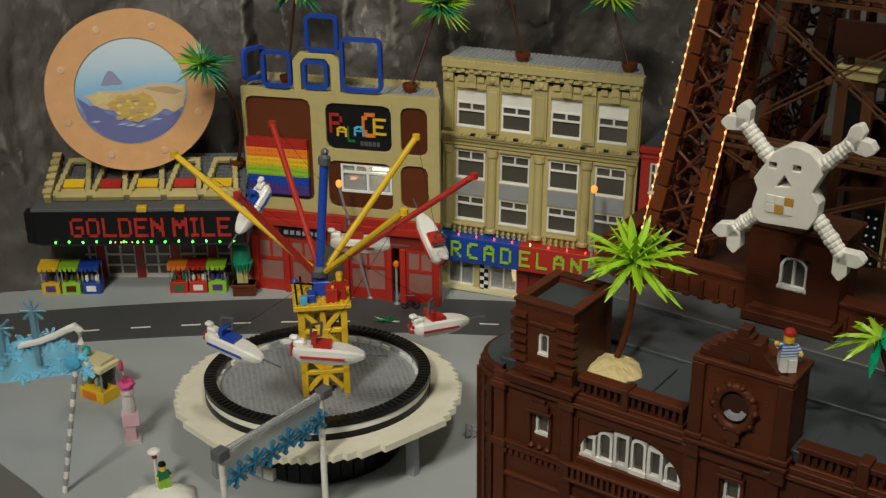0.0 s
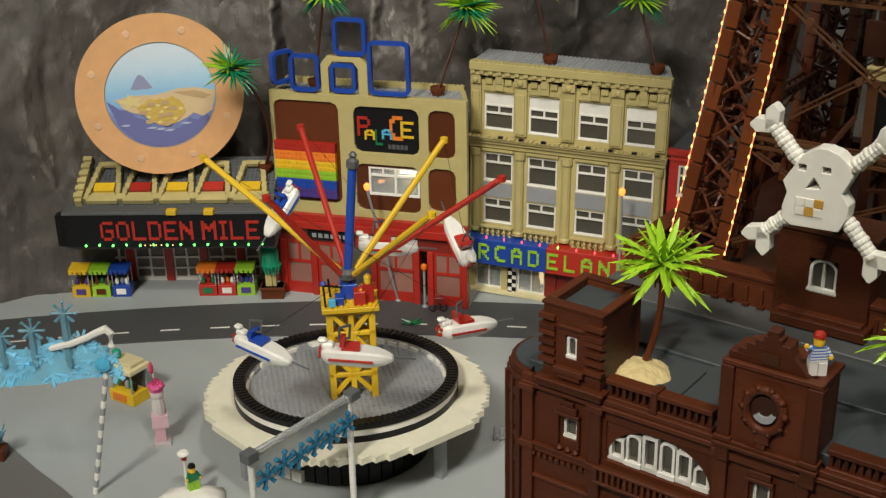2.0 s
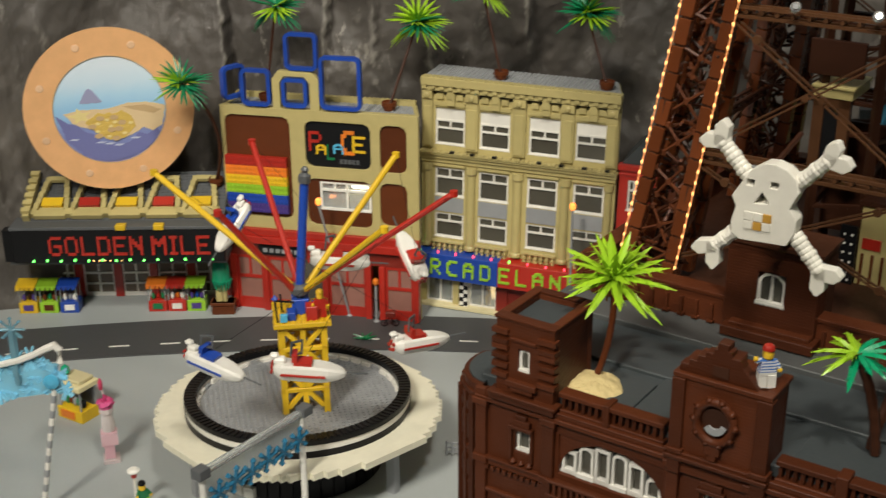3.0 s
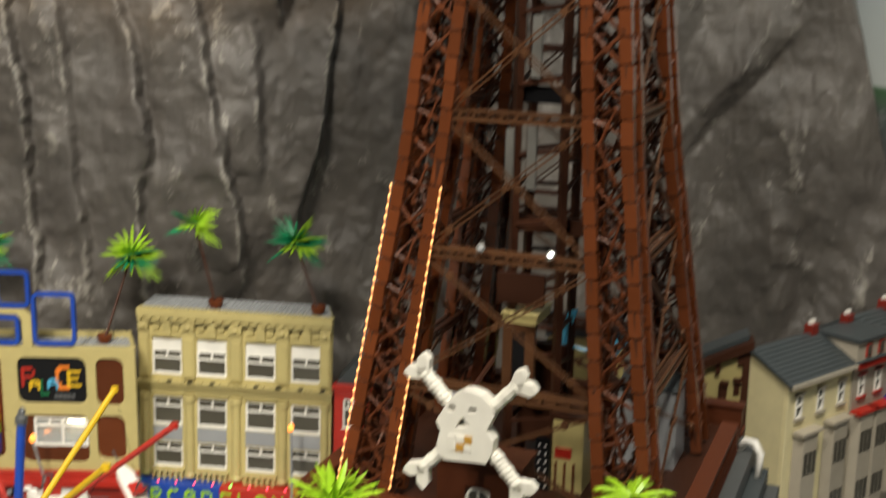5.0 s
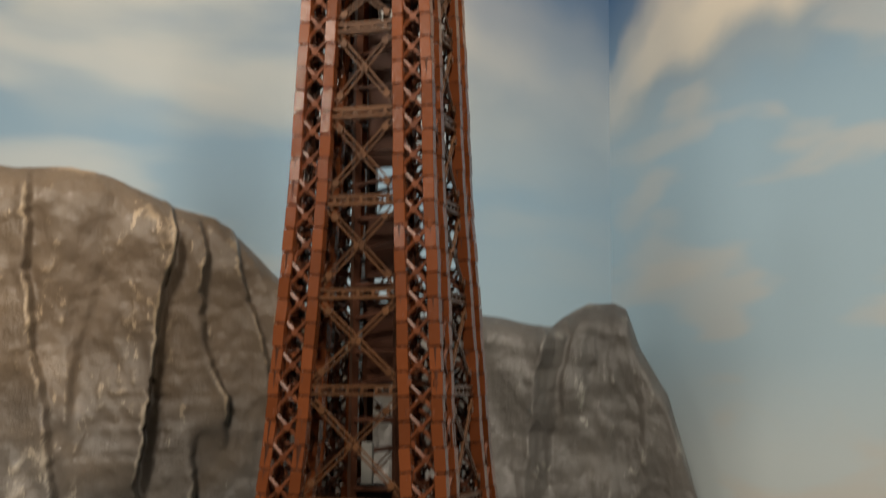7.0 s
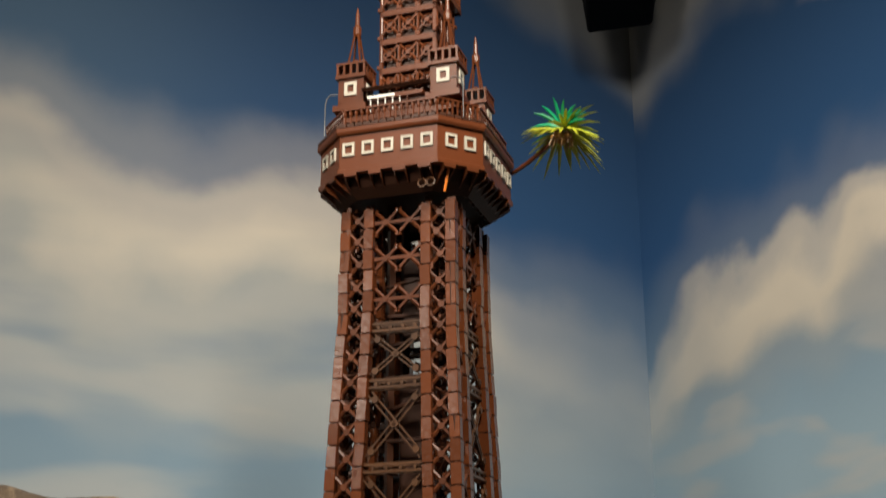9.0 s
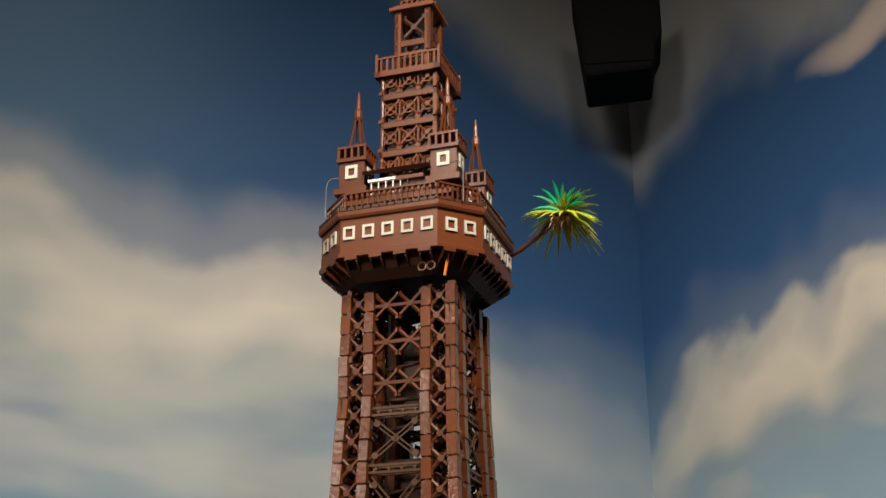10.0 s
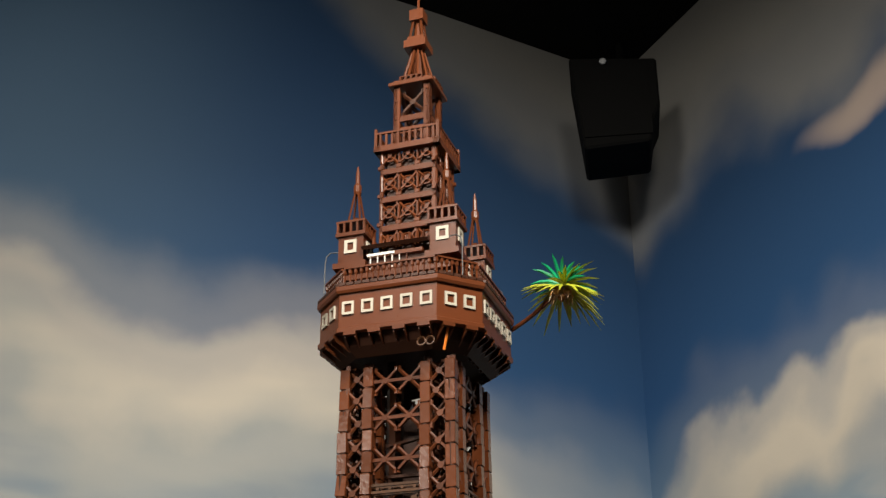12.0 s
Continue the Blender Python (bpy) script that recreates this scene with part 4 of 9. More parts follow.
gallery = thing("observation_gallery", TOWER, "eight-sided brown viewing gallery with small white windows", "gallery")
# darker brown than the walls: shade below the gallery is put into the colour
bm = bmesh.new()
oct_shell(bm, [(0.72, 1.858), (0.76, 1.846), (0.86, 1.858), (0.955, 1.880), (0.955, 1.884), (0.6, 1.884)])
part("underside", bm, DULLBROWN, gallery)
bm = bmesh.new()
oct_shell(bm, [(0.985, 1.876), (0.985, 1.932), (0.90, 1.932), (0.90, 1.876)])
oct_shell(bm, [(1.01, 1.928), (1.025, 1.932), (1.025, 1.9385), (0.98, 1.9385), (0.98, 1.928)])
oct_shell(bm, [(1.005, 1.8735), (1.005, 1.880), (0.93, 1.880), (0.93, 1.8735)])
part("wall", bm, BROWN, gallery, bevel=0.0006)
for k in range(8):
    p, q = Vector((*OCT[k], 0)), Vector((*OCT[(k + 1) % 8], 0))
    way = (q - p).normalized()
    m = Matrix.Translation(p * 0.985 + Vector((0, 0, 0))) @ Matrix.Rotation(math.atan2(way.y, way.x), 4, "Z")
    length = (q - p).length * 0.985
    n = 5 if k % 2 == 0 else 2
    for i in range(n):
        x = length * (i + 0.5) / n + (0 if n == 2 else 0) - (0.0 if n == 5 else (i - 0.5) * 0.006)
        s = 0.0083
        bm = bmesh.new()
        wall_with_holes(bm, x - s, x + s, 1.898, 1.9165, -0.0025, 0.003, [(x - s + 0.0033, x + s - 0.0033, 1.9015, 1.913)])
        w = part("window", bm, IVORY, gallery, "ivory square window frame")
        for o in (w,):
            o.matrix_local = m
        bm = boxes((x - s + 0.003, x + s - 0.003, 0.0012, 0.0024, 1.901, 1.9135))
        part("pane", bm, GLASS, w)
    # brackets under the wall
    for i in range(4 if n == 5 else 2):
        x = length * (i + 0.5) / (4 if n == 5 else 2)
        bm = bmesh.new()
        prism(bm, [(0.0, 1.878), (0.0, 1.866), (0.030, 1.848), (0.034, 1.850), (0.010, 1.878)], x - 0.0080, x - 0.0062, m @ Matrix(((0, 1, 0, 0), (1, 0, 0, 0), (0, 0, 1, 0), (0, 0, 0, 1))))
        prism(bm, [(0.0, 1.878), (0.0, 1.866), (0.030, 1.848), (0.034, 1.850), (0.010, 1.878)], x + 0.0062, x + 0.0080, m @ Matrix(((0, 1, 0, 0), (1, 0, 0, 0), (0, 0, 1, 0), (0, 0, 0, 1))))
        box(bm, x - 0.0085, x + 0.0085, -0.0030, 0.004, 1.869, 1.8745, m)
        part("bracket", bm, BROWN, gallery)
    # cornice tiles and balusters round the deck
    count = 12 if n == 5 else 6
    for i in range(count):
        x = length * (i + 0.5) / count
        bm = bmesh.new()
        box(bm, x - length / count * 0.42, x + length / count * 0.42, -0.0055, 0.004, 1.9385, 1.9425, m)
        part("cornice_tile", bm, DARKBROWN, gallery)
    for i in range(17 if n == 5 else 9):
        x = length * (i + 0.5) / (17 if n == 5 else 9)
        bm = bmesh.new()
        lathe(bm, [(0.0026, 1.9385), (0.0026, 1.944), (0.0014, 1.947), (0.0014, 1.958), (0.0028, 1.9605), (0.0028, 1.966)], 6, m @ Matrix.Translation((x, 0.007, 0)))
        part("baluster", bm, BROWN, gallery)
    bm = boxes((0.004, length - 0.004, 0.0035, 0.0105, 1.966, 1.9685))
    rail = part("handrail", bm, BROWN, gallery)
    rail.matrix_local = m
bm = bmesh.new()
oct_shell(bm, [(0.97, 1.930), (0.97, 1.9385)])
part("deck", bm, BROWN, gallery)
# middle storey with its porch
bm = boxes((-0.076, 0.076, -0.076, 0.076, 1.9385, 1.985), (-0.082, 0.082, -0.082, 0.082, 1.963, 1.971), (-0.062, 0.062, -0.070, 0.07, 1.985, 2.004))
part("storey", bm, BROWN, gallery, bevel=0.0006)
bm = bmesh.new()
prism(bm, [(-0.090, 2.002), (-0.045, 2.024), (-0.045, 2.029), (-0.094, 2.006)], -0.048, 0.048, Matrix(((0, 1, 0, 0), (1, 0, 0, 0), (0, 0, 1, 0), (0, 0, 0, 1))))
part("porch_roof", bm, DARKBROWN, gallery)
for i in range(6):
    part("baluster", boxes((-0.036 + i * 0.0105, -0.0348 + i * 0.0105, -0.090, -0.0875, 1.971, 1.991)), WHITE if i < 5 else BROWN, gallery)
part("handrail", boxes((-0.040, 0.0, -0.091, -0.085, 1.990, 1.9935)), WHITE, gallery, "white handrail of the porch")
part("handrail", boxes((0.0, 0.040, -0.091, -0.085, 1.988, 1.9935)), BROWN, gallery)
for i in range(9):
    bm = bmesh.new()
    x = -0.042 + i * 0.0105
    lathe(bm, [(0.002, 2.016), (0.0035, 2.020), (0.0025, 2.026), (0.0012, 2.033)], 6, Matrix.Translation((x, -0.062, 0)))
    part("finial", bm, BROWN, gallery)
# wire lamps that hook over the deck
for sx, sy in ((-1, -1), (1, -1), (1, 1)):
    c = Vector((sx * 0.098, sy * 0.098, 0))
    pts = [c + Vector((0, 0, 1.94)), c + Vector((0, 0, 1.985)), c + Vector((-sx * 0.002, 0, 1.995)), c + Vector((-sx * 0.008, 0, 2.0)), c + Vector((-sx * 0.018, 0, 1.999))]
    bm = bmesh.new()
    tube(bm, pts, 0.0009, 5)
    part("wire_lamp", bm, DARKGREY, gallery)
for k in range(12):
    y = -0.060 + 0.012 * k
    bm = bmesh.new()
    p = Vector((0.088 + random.uniform(-0.008, 0.008), y, 1.945))
    q = p + Vector((random.uniform(-0.016, 0.010), random.uniform(-0.012, 0.012), random.uniform(0.024, 0.052)))
    tube(bm, [p, p.lerp(q, 0.6) + Vector((0.004, 0, 0)), q, q + Vector((random.uniform(-0.010, 0.010), random.uniform(-0.010, 0.010), -0.006))], 0.0019, 6)
    part("deck_fitting", bm, BROWN if k % 3 else DARKBROWN, gallery)
bm = bmesh.new()
bar(bm, (0.078, -0.098, 1.872), (0.070, -0.092, 1.842), 0.0020, 6)
part("orange_rod", bm, ORANGE, gallery, "thin orange rod under the gallery")
for x in (0.044, 0.056):
    bm = bmesh.new()
    tube(bm, [(x + 0.0055 * math.cos(a), -0.106, 1.852 + 0.0055 * math.sin(a)) for a in np.linspace(0, 2 * math.pi, 10, endpoint=False)], 0.0014, 5, closed=True)
    part("ring", bm, WORN, gallery)
# corner turrets
for sx in (-1, 1):
    for sy in (-1, 1):
        m = pose(sx * 0.0665, sy * 0.0665, 0)
        bm = boxes((-0.0185, 0.0185, -0.0185, 0.0185, 1.985, 2.028), (-0.022, 0.022, -0.022, 0.022, 2.028, 2.0335), (-0.0215, 0.0215, -0.0215, 0.0215, 2.0485, 2.0515), (-0.024, 0.024, -0.024, 0.024, 1.979, 1.987))
        for x in np.linspace(-0.0195, 0.0195, 5):
            for y in np.linspace(-0.0195, 0.0195, 5):
                if max(abs(x), abs(y)) > 0.019:
                    box(bm, x - 0.0015, x + 0.0015, y - 0.0015, y + 0.0015, 2.033, 2.049)
        turret = part("turret", bm, BROWN, gallery)
        turret.matrix_local = m
        for k in range(4):
            bm = bmesh.new()
            wall_with_holes(bm, -0.009, 0.009, 2.002, 2.022, -0.0205, -0.0165, [(-0.0045, 0.0045, 2.0065, 2.0175)])
            w = part("window", bm, IVORY, turret)
            w.matrix_local = pose(0, 0, 0, 0, 0, 90 * k)
            part("pane", boxes((-0.006, 0.006, -0.0183, -0.0175, 2.005, 2.019)), GLASS, w).matrix_local = Matrix.Identity(4)
        bm = bmesh.new()
        for k in range(4):
            a = math.pi / 4 + k * math.pi / 2
            bar(bm, (0.013 * math.cos(a), 0.013 * math.sin(a), 2.052), (0.0035 * math.cos(a), 0.0035 * math.sin(a), 2.103), 0.0016, 5)
        lathe(bm, [(0.005, 2.052), (0.007, 2.058), (0.003, 2.064)], 8)
        lathe(bm, [(0.0045, 2.100), (0.006, 2.104), (0.006, 2.114), (0.0035, 2.118), (0.0030, 2.134), (0.001, 2.146)], 8)
        spire = part("spire", bm, BROWN, gallery)
        spire.matrix_local = m
# square upper shaft in three tiers
bm = boxes((-0.034, 0.034, -0.034, 0.034, 1.985, 2.176))
part("core", bm, DARKBROWN, gallery)
for k in range(4):
    m = pose(0, 0, 0, 0, 0, 90 * k)
    for tier in range(4):
        z = 2.004 + tier * 0.0455
        bm = boxes((-0.0425, 0.0425, -0.0425, -0.0375, z, z + 0.009))
        for i in range(3):
            x = -0.028 + i * 0.028
            box(bm, x - 0.018, x - 0.010, -0.0425, -0.0375, z + 0.009, z + 0.0145)
        box(bm, 0.0365, 0.0425, -0.0425, -0.0375, z + 0.009, z + 0.0455 if tier < 3 else z + 0.036)
        band = part("band", bm, BROWN, gallery, bevel=0.0005)
        band.matrix_local = m
        for i in range(3):
            bm = bmesh.new()
            small_cross(bm, (-0.028 + i * 0.028, -0.0395, z + 0.030), Vector((1, 0, 0)), Vector((0, 0, 1)), 0.0115, 0.0019)
            tube(bm, [(-0.028 + i * 0.028 + 0.0088 * math.cos(a), -0.0400, z + 0.030 + 0.0088 * math.sin(a)) for a in np.linspace(0, 2 * math.pi, 10, endpoint=False)], 0.0017, 5, closed=True)
            cross = part("cross_piece", bm, BROWN, gallery)
            cross.matrix_local = m
            bm = bmesh.new()
            bar(bm, (-0.014 + i * 0.028, -0.0395, z + 0.018), (-0.014 + i * 0.028, -0.0395, z + 0.042), 0.0022, 6)
            part("upright", bm, BROWN, gallery).matrix_local = m
    bm = boxes((-0.050, 0.050, -0.050, -0.040, 2.176, 2.185), (-0.046, 0.046, -0.049, -0.045, 2.205, 2.208))
    for i in range(10):
        x = -0.0405 + i * 0.009
        box(bm, x - 0.0016, x + 0.0016, -0.0485, -0.0455, 2.185, 2.206)
    box(bm, -0.0495, -0.0455, -0.0495, -0.0455, 2.185, 2.214)
    rail = part("railing", bm, BROWN, gallery)
    rail.matrix_local = m
    # belfry
    bm = boxes((-0.0285, -0.0185, -0.0285, -0.0225, 2.185, 2.296), (0.0185, 0.0285, -0.0285, -0.0225, 2.185, 2.296), (-0.0185, 0.0185, -0.0275, -0.0235, 2.214, 2.224), (-0.0185, 0.0185, -0.0275, -0.0235, 2.234, 2.244))
    for i in range(5):
        lathe(bm, [(0.0026, 0.0), (0.0026, 0.0012)], 8, pose(-0.0235 if i % 2 else 0.0235, -0.0285, 2.225 + 0.015 * i, 90))
    b = part("belfry_frame", bm, BROWN, gallery, bevel=0.0004)
    b.matrix_local = m
    bm = bmesh.new()
    small_cross(bm, (0, -0.020, 2.268), Vector((1, 0, 0)), Vector((0, 0, 1)), 0.0145, 0.0026)
    b = part("cross_piece", bm, DARKBROWN, gallery)
    b.matrix_local = m
    bm = bmesh.new()
    wall_with_holes(bm, -0.018, 0.018, 2.300, 2.309, -0.0335, -0.0285, [(-0.0145 + 0.0085 * i, -0.0095 + 0.0085 * i, 2.302, 2.307) for i in range(4)])
    b = part("grille", bm, BROWN, gallery)
    b.matrix_local = m
bm = boxes((-0.035, 0.035, -0.035, 0.035, 2.294, 2.300), (-0.029, 0.029, -0.029, 0.029, 2.300, 2.306))
part("belfry_roof", bm, BROWN, gallery, bevel=0.0006)
for k in range(10):
    a = 2 * math.pi * k / 10
    bm = bmesh.new()
    bar(bm, (0.026 * math.cos(a), 0.026 * math.sin(a), 2.305), (0.008 * math.cos(a), 0.008 * math.sin(a), 2.372), 0.0021, 5)
    part("rod", bm, BROWN, gallery)
bm = bmesh.new()
lathe(bm, [(0.012, 2.306), (0.006, 2.372)], 10)
part("cone", bm, BROWN, gallery)
bm = boxes((-0.0175, 0.0175, -0.0175, 0.0175, 2.371, 2.384), (-0.0135, 0.0135, -0.0135, 0.0135, 2.384, 2.392))
for sx in (-1, 1):
    for sy in (-1, 1):
        bar(bm, (sx * 0.010, sy * 0.010, 2.392), (sx * 0.006, sy * 0.006, 2.425), 0.0022, 5)
box(bm, -0.011, 0.011, -0.011, 0.011, 2.424, 2.443)
studs(bm, [(sx * 0.0055, sy * 0.0055, 2.443) for sx in (-1, 1) for sy in (-1, 1)], 0.003, 0.003)
lathe(bm, [(0.007, 2.392), (0.004, 2.425)], 8)
bar(bm, (0, 0, 2.443), (0, 0, 2.475), 0.0022, 6)
part("finial", bm, BROWN, gallery)


# ---- the brick building under the tower ----
S = 0.217
hall = thing("brick_building", TOWER, "ornate reddish-brown brick building with white arched windows under the tower", "building")
# upper block that carries the tower, with its parapet
bm = boxes((-S, S, -S, S + 0.05, 0.0, 0.440))
part("upper_block", bm, DARKBROWN, hall, "dark brown flat top inside the parapet")
for name, b in (("front", (-S, S, -S - 0.004, -S + 0.014, 0.432, 0.466)), ("right", (S - 0.014, S + 0.004, -S + 0.014, S - 0.045, 0.432, 0.470)), ("left", (-S - 0.004, -S + 0.014, -S + 0.014, S + 0.05, 0.432, 0.466)), ("back", (-S, S, S + 0.034, S + 0.054, 0.432, 0.466))):
    x0, x1, y0, y1, z0, z1 = b
    wall = part("parapet", boxes(b), BRICK, hall, bevel=0.0006)
    part("coping", boxes((x0 - 0.002, x1 + 0.002, y0 - 0.002, y1 + 0.002, z1, z1 + 0.0045)), BRICK, wall, bevel=0.0006)
    part("plinth", boxes((x0 - 0.004, x1 + 0.004, y0 - 0.004, y1 + 0.004, z0 - 0.004, z0 + 0.004)), BRICK, wall, bevel=0.0006)
    if name in ("front", "right"):
        n = 26
        for i in range(n):
            if name == "front":
                x = x0 + (i + 0.5) * (x1 - x0) / n
                bm = boxes((x - 0.0035, x + 0.0035, y0 - 0.0055, y0 + 0.001, z0 + 0.006, z0 + 0.0085), (x - 0.0016, x + 0.0016, y0 - 0.004, y0 + 0.001, z0 + 0.0085, z1 - 0.008))
            else:
                y = y0 + (i + 0.5) * (y1 - y0) / n
                bm = boxes((x1 - 0.001, x1 + 0.004, y - 0.0035, y + 0.0035, z0 + 0.006, z0 + 0.0085), (x1 - 0.001, x1 + 0.003, y - 0.0016, y + 0.0016, z0 + 0.0085, z1 - 0.008))
            part("baluster", bm, BRICK, wall)
# steps of brown plates along the foot of the parapet
part("plinth", boxes((-0.04, 0.055, -S - 0.028, -S - 0.004, 0.4385, 0.4485), (-0.034, 0.049, -S - 0.022, -S - 0.004, 0.4485, 0.4525)), BRICK, hall, bevel=0.0005)
# window bay in the parapet, behind the emblem
bm = bmesh.new()
wall_with_holes(bm, -0.044, 0.050, 0.444, 0.535, -S - 0.012, -S + 0.012, [(-0.011, 0.017, 0.475, 0.508)])
bay = part("window_bay", bm, BRICK, hall, bevel=0.0006)
part("bay_roof", boxes((-0.047, 0.053, -S - 0.015, -S + 0.042, 0.535, 0.539), (-0.044, 0.050, -S + 0.012, -S + 0.04, 0.444, 0.535)), DARKBROWN, bay)


def arched_window(parent, x0, x1, z0, z1, y, lights=2, name="window"):
    """A white arched frame with pointed lights and smoked panes, set at y."""
    w, h = x1 - x0, z1 - z0
    r = w / 2
    bm = bmesh.new()
    n = 10
    spring = z1 - r * 0.8
    outer = [(x0 + r + r * math.cos(math.pi * k / n), spring + r * 0.8 * math.sin(math.pi * k / n)) for k in range(n + 1)]
    inner = [(x0 + r + (r - 0.0028) * math.cos(math.pi * k / n), spring + (r * 0.8 - 0.0028) * math.sin(math.pi * k / n)) for k in range(n + 1)]
    for k in range(n):
        prism(bm, [outer[k], outer[k + 1], inner[k + 1], inner[k]], y - 0.002, y + 0.003)
    box(bm, x0, x0 + 0.0028, y - 0.002, y + 0.003, z0, spring)
    box(bm, x1 - 0.0028, x1, y - 0.002, y + 0.003, z0, spring)
    box(bm, x0 - 0.001, x1 + 0.001, y - 0.004, y + 0.003, z0 - 0.002, z0 + 0.0025)
    for i in range(1, lights):
        x = x0 + w * i / lights
        box(bm, x - 0.0013, x + 0.0013, y - 0.002, y + 0.003, z0, z1 - 0.004)
    win = part(name, bm, WHITE, parent, "white arched window frame")
    bm = bmesh.new()
    prism(bm, [(x0 + 0.001, z0)] + [(x1 - 0.001, z0)] + [(a, b) for a, b in inner], y + 0.0012, y + 0.0022)
    part("pane", bm, GLASS, win)
    return win


arched_window(bay, -0.011, 0.017, 0.475, 0.508, -S - 0.008)
# grey ledge round the upper block, in two steps down to the front roof and to the right
part("ledge", boxes((-S - 0.01, S + 0.028, -S - 0.052, -S - 0.003, 0.0, 0.4365)), STONE, hall, bevel=0.001)
part("ledge", boxes((S + 0.003, S + 0.026, -S - 0.003, 0.23, 0.0, 0.4362)), STONE, hall, bevel=0.001)
part("ledge", boxes((S + 0.026, S + 0.046, -0.44, 0.20, 0.0, 0.408)), SLATE, hall, bevel=0.001)
part("ledge", boxes((S + 0.046, S + 0.062, -0.40, 0.20, 0.0, 0.386)), STONE, hall, bevel=0.001)
part("ledge", boxes((S + 0.062, S + 0.080, -0.38, 0.20, 0.0, 0.366)), SLATE, hall, bevel=0.001)
# slate roof of the front wing, in broad overlapping sheets
FRONT = -0.440
for i, (y0, y1, z) in enumerate(((-0.345, -0.268, 0.4305), (-0.43, -0.335, 0.4265))):
    part("roof_sheet", boxes((-0.205, S + 0.026, y0, y1, 0.0, z)), SLATE, hall, bevel=0.001)
for x0, x1, y0, y1 in ((-0.085, -0.052, -0.425, -0.36), (-0.050, -0.012, -0.425, -0.345), (0.10, 0.20, -0.42, -0.37)):
    part("roof_sheet", boxes((x0, x1, y0, y1, 0.425, 0.4292)), SLATE, hall, bevel=0.0006)
# front wall with its large half-round window
bm = bmesh.new()
wall_with_holes(bm, -0.200, 0.245, 0.0, 0.415, FRONT, FRONT + 0.016, [(-0.112, -0.006, 0.352, 0.394), (-0.160, -0.144, 0.360, 0.384), (0.033, 0.049, 0.360, 0.384), (0.100, 0.116, 0.376, 0.390)])
front = part("front_wall", bm, BRICK, hall, bevel=0.0006)
# added dark sheet that stands for the unlit rooms behind the windows
part("inner_wall", boxes((-0.19, 0.235, FRONT + 0.03, FRONT + 0.034, 0.2, 0.41)), DARKBROWN, hall)
# spandrel that rounds the large window
for s in (-1, 1):
    bm = bmesh.new()
    cx, r, hh, zs = -0.059, 0.053, 0.040, 0.354
    arc = [(cx + s * r * math.cos(a), zs + hh * math.sin(a)) for a in np.linspace(0, math.pi / 2, 9)]
    prism(bm, arc + [(cx + s * r * 1.001, zs + hh + 0.001)], FRONT + 0.002, FRONT + 0.014)
    part("spandrel", bm, BRICK, front)
half = part("window", boxes((-0.112, -0.006, FRONT + 0.004, FRONT + 0.010, 0.352, 0.3545)), WHITE, front, "wide white half-round window")
for i in range(6):
    x0 = -0.110 + i * 0.0172
    top = 0.354 + 0.036 * math.sqrt(max(0.05, 1 - ((x0 + 0.0086 + 0.059) / 0.056) ** 2))
    if i % 2:
        arched_window(half, x0, x0 + 0.0155, 0.3545, top, FRONT + 0.006, 1, "window_light")
    else:
        bm = bmesh.new()
        wall_with_holes(bm, x0, x0 + 0.0155, 0.3545, top, FRONT + 0.003, FRONT + 0.009, [(x0 + 0.003, x0 + 0.0125, 0.3575, top - 0.003)])
        w = part("window_light", bm, WHITE, half)
        part("glazing", boxes((x0 + 0.002, x0 + 0.0135, FRONT + 0.0095, FRONT + 0.0105, 0.355, top - 0.001)), GLASS, front)
for x0, z0, z1 in ((-0.160, 0.360, 0.384), (0.033, 0.360, 0.384)):
    arched_window(front, x0, x0 + 0.016, z0, z1, FRONT + 0.006, 1)
part("window", boxes((0.100, 0.116, FRONT + 0.003, FRONT + 0.008, 0.376, 0.378), (0.100, 0.1025, FRONT + 0.003, FRONT + 0.008, 0.378, 0.39), (0.1135, 0.116, FRONT + 0.003, FRONT + 0.008, 0.378, 0.39)), WHITE, front)
# string courses, hood moulds and blind panels
for z, d, h in ((0.407, 0.006, 0.005), (0.412, 0.004, 0.006), (0.342, 0.005, 0.0035), (0.336, 0.003, 0.006), (0.305, 0.004, 0.004)):
    part("string_course", boxes((-0.203, 0.248, FRONT - d, FRONT + 0.001, z, z + h)), BRICK, front, bevel=0.0006)
n = 66
for i in range(n):
    x = -0.20 + 0.445 * (i + 0.5) / n
    part("dentil", boxes((x - 0.0018, x + 0.0018, FRONT - 0.0046, FRONT - 0.0008, 0.3315, 0.3355)), BRICK, front)
for x in (-0.197, -0.122, 0.004, 0.078, 0.150, 0.222):
    part("pilaster", boxes((x - 0.006, x + 0.006, FRONT - 0.005, FRONT + 0.001, 0.0, 0.42), (x - 0.0085, x + 0.0085, FRONT - 0.0075, FRONT + 0.001, 0.402, 0.409), (x - 0.008, x + 0.008, FRONT - 0.007, FRONT + 0.001, 0.338, 0.346)), BRICK, front, bevel=0.0007)
for x in (-0.152, 0.041):
    part("hood_mould", boxes((x - 0.013, x + 0.013, FRONT - 0.006, FRONT, 0.386, 0.390), (x - 0.010, x + 0.010, FRONT - 0.005, FRONT, 0.390, 0.397), (x - 0.006, x + 0.006, FRONT - 0.004, FRONT, 0.397, 0.402), (x - 0.013, x - 0.010, FRONT - 0.004, FRONT, 0.352, 0.386), (x + 0.010, x + 0.013, FRONT - 0.004, FRONT, 0.352, 0.386)), BRICK, front, bevel=0.0006)
    bm = bmesh.new()
    for k in range(3):
        lathe(bm, [(0.001, -0.0035), (0.0035, 0), (0.001, 0.0035)], 8, pose(x - 0.009 + 0.009 * k, FRONT - 0.002, 0.349))
    part("boss", bm, BRICK, front)
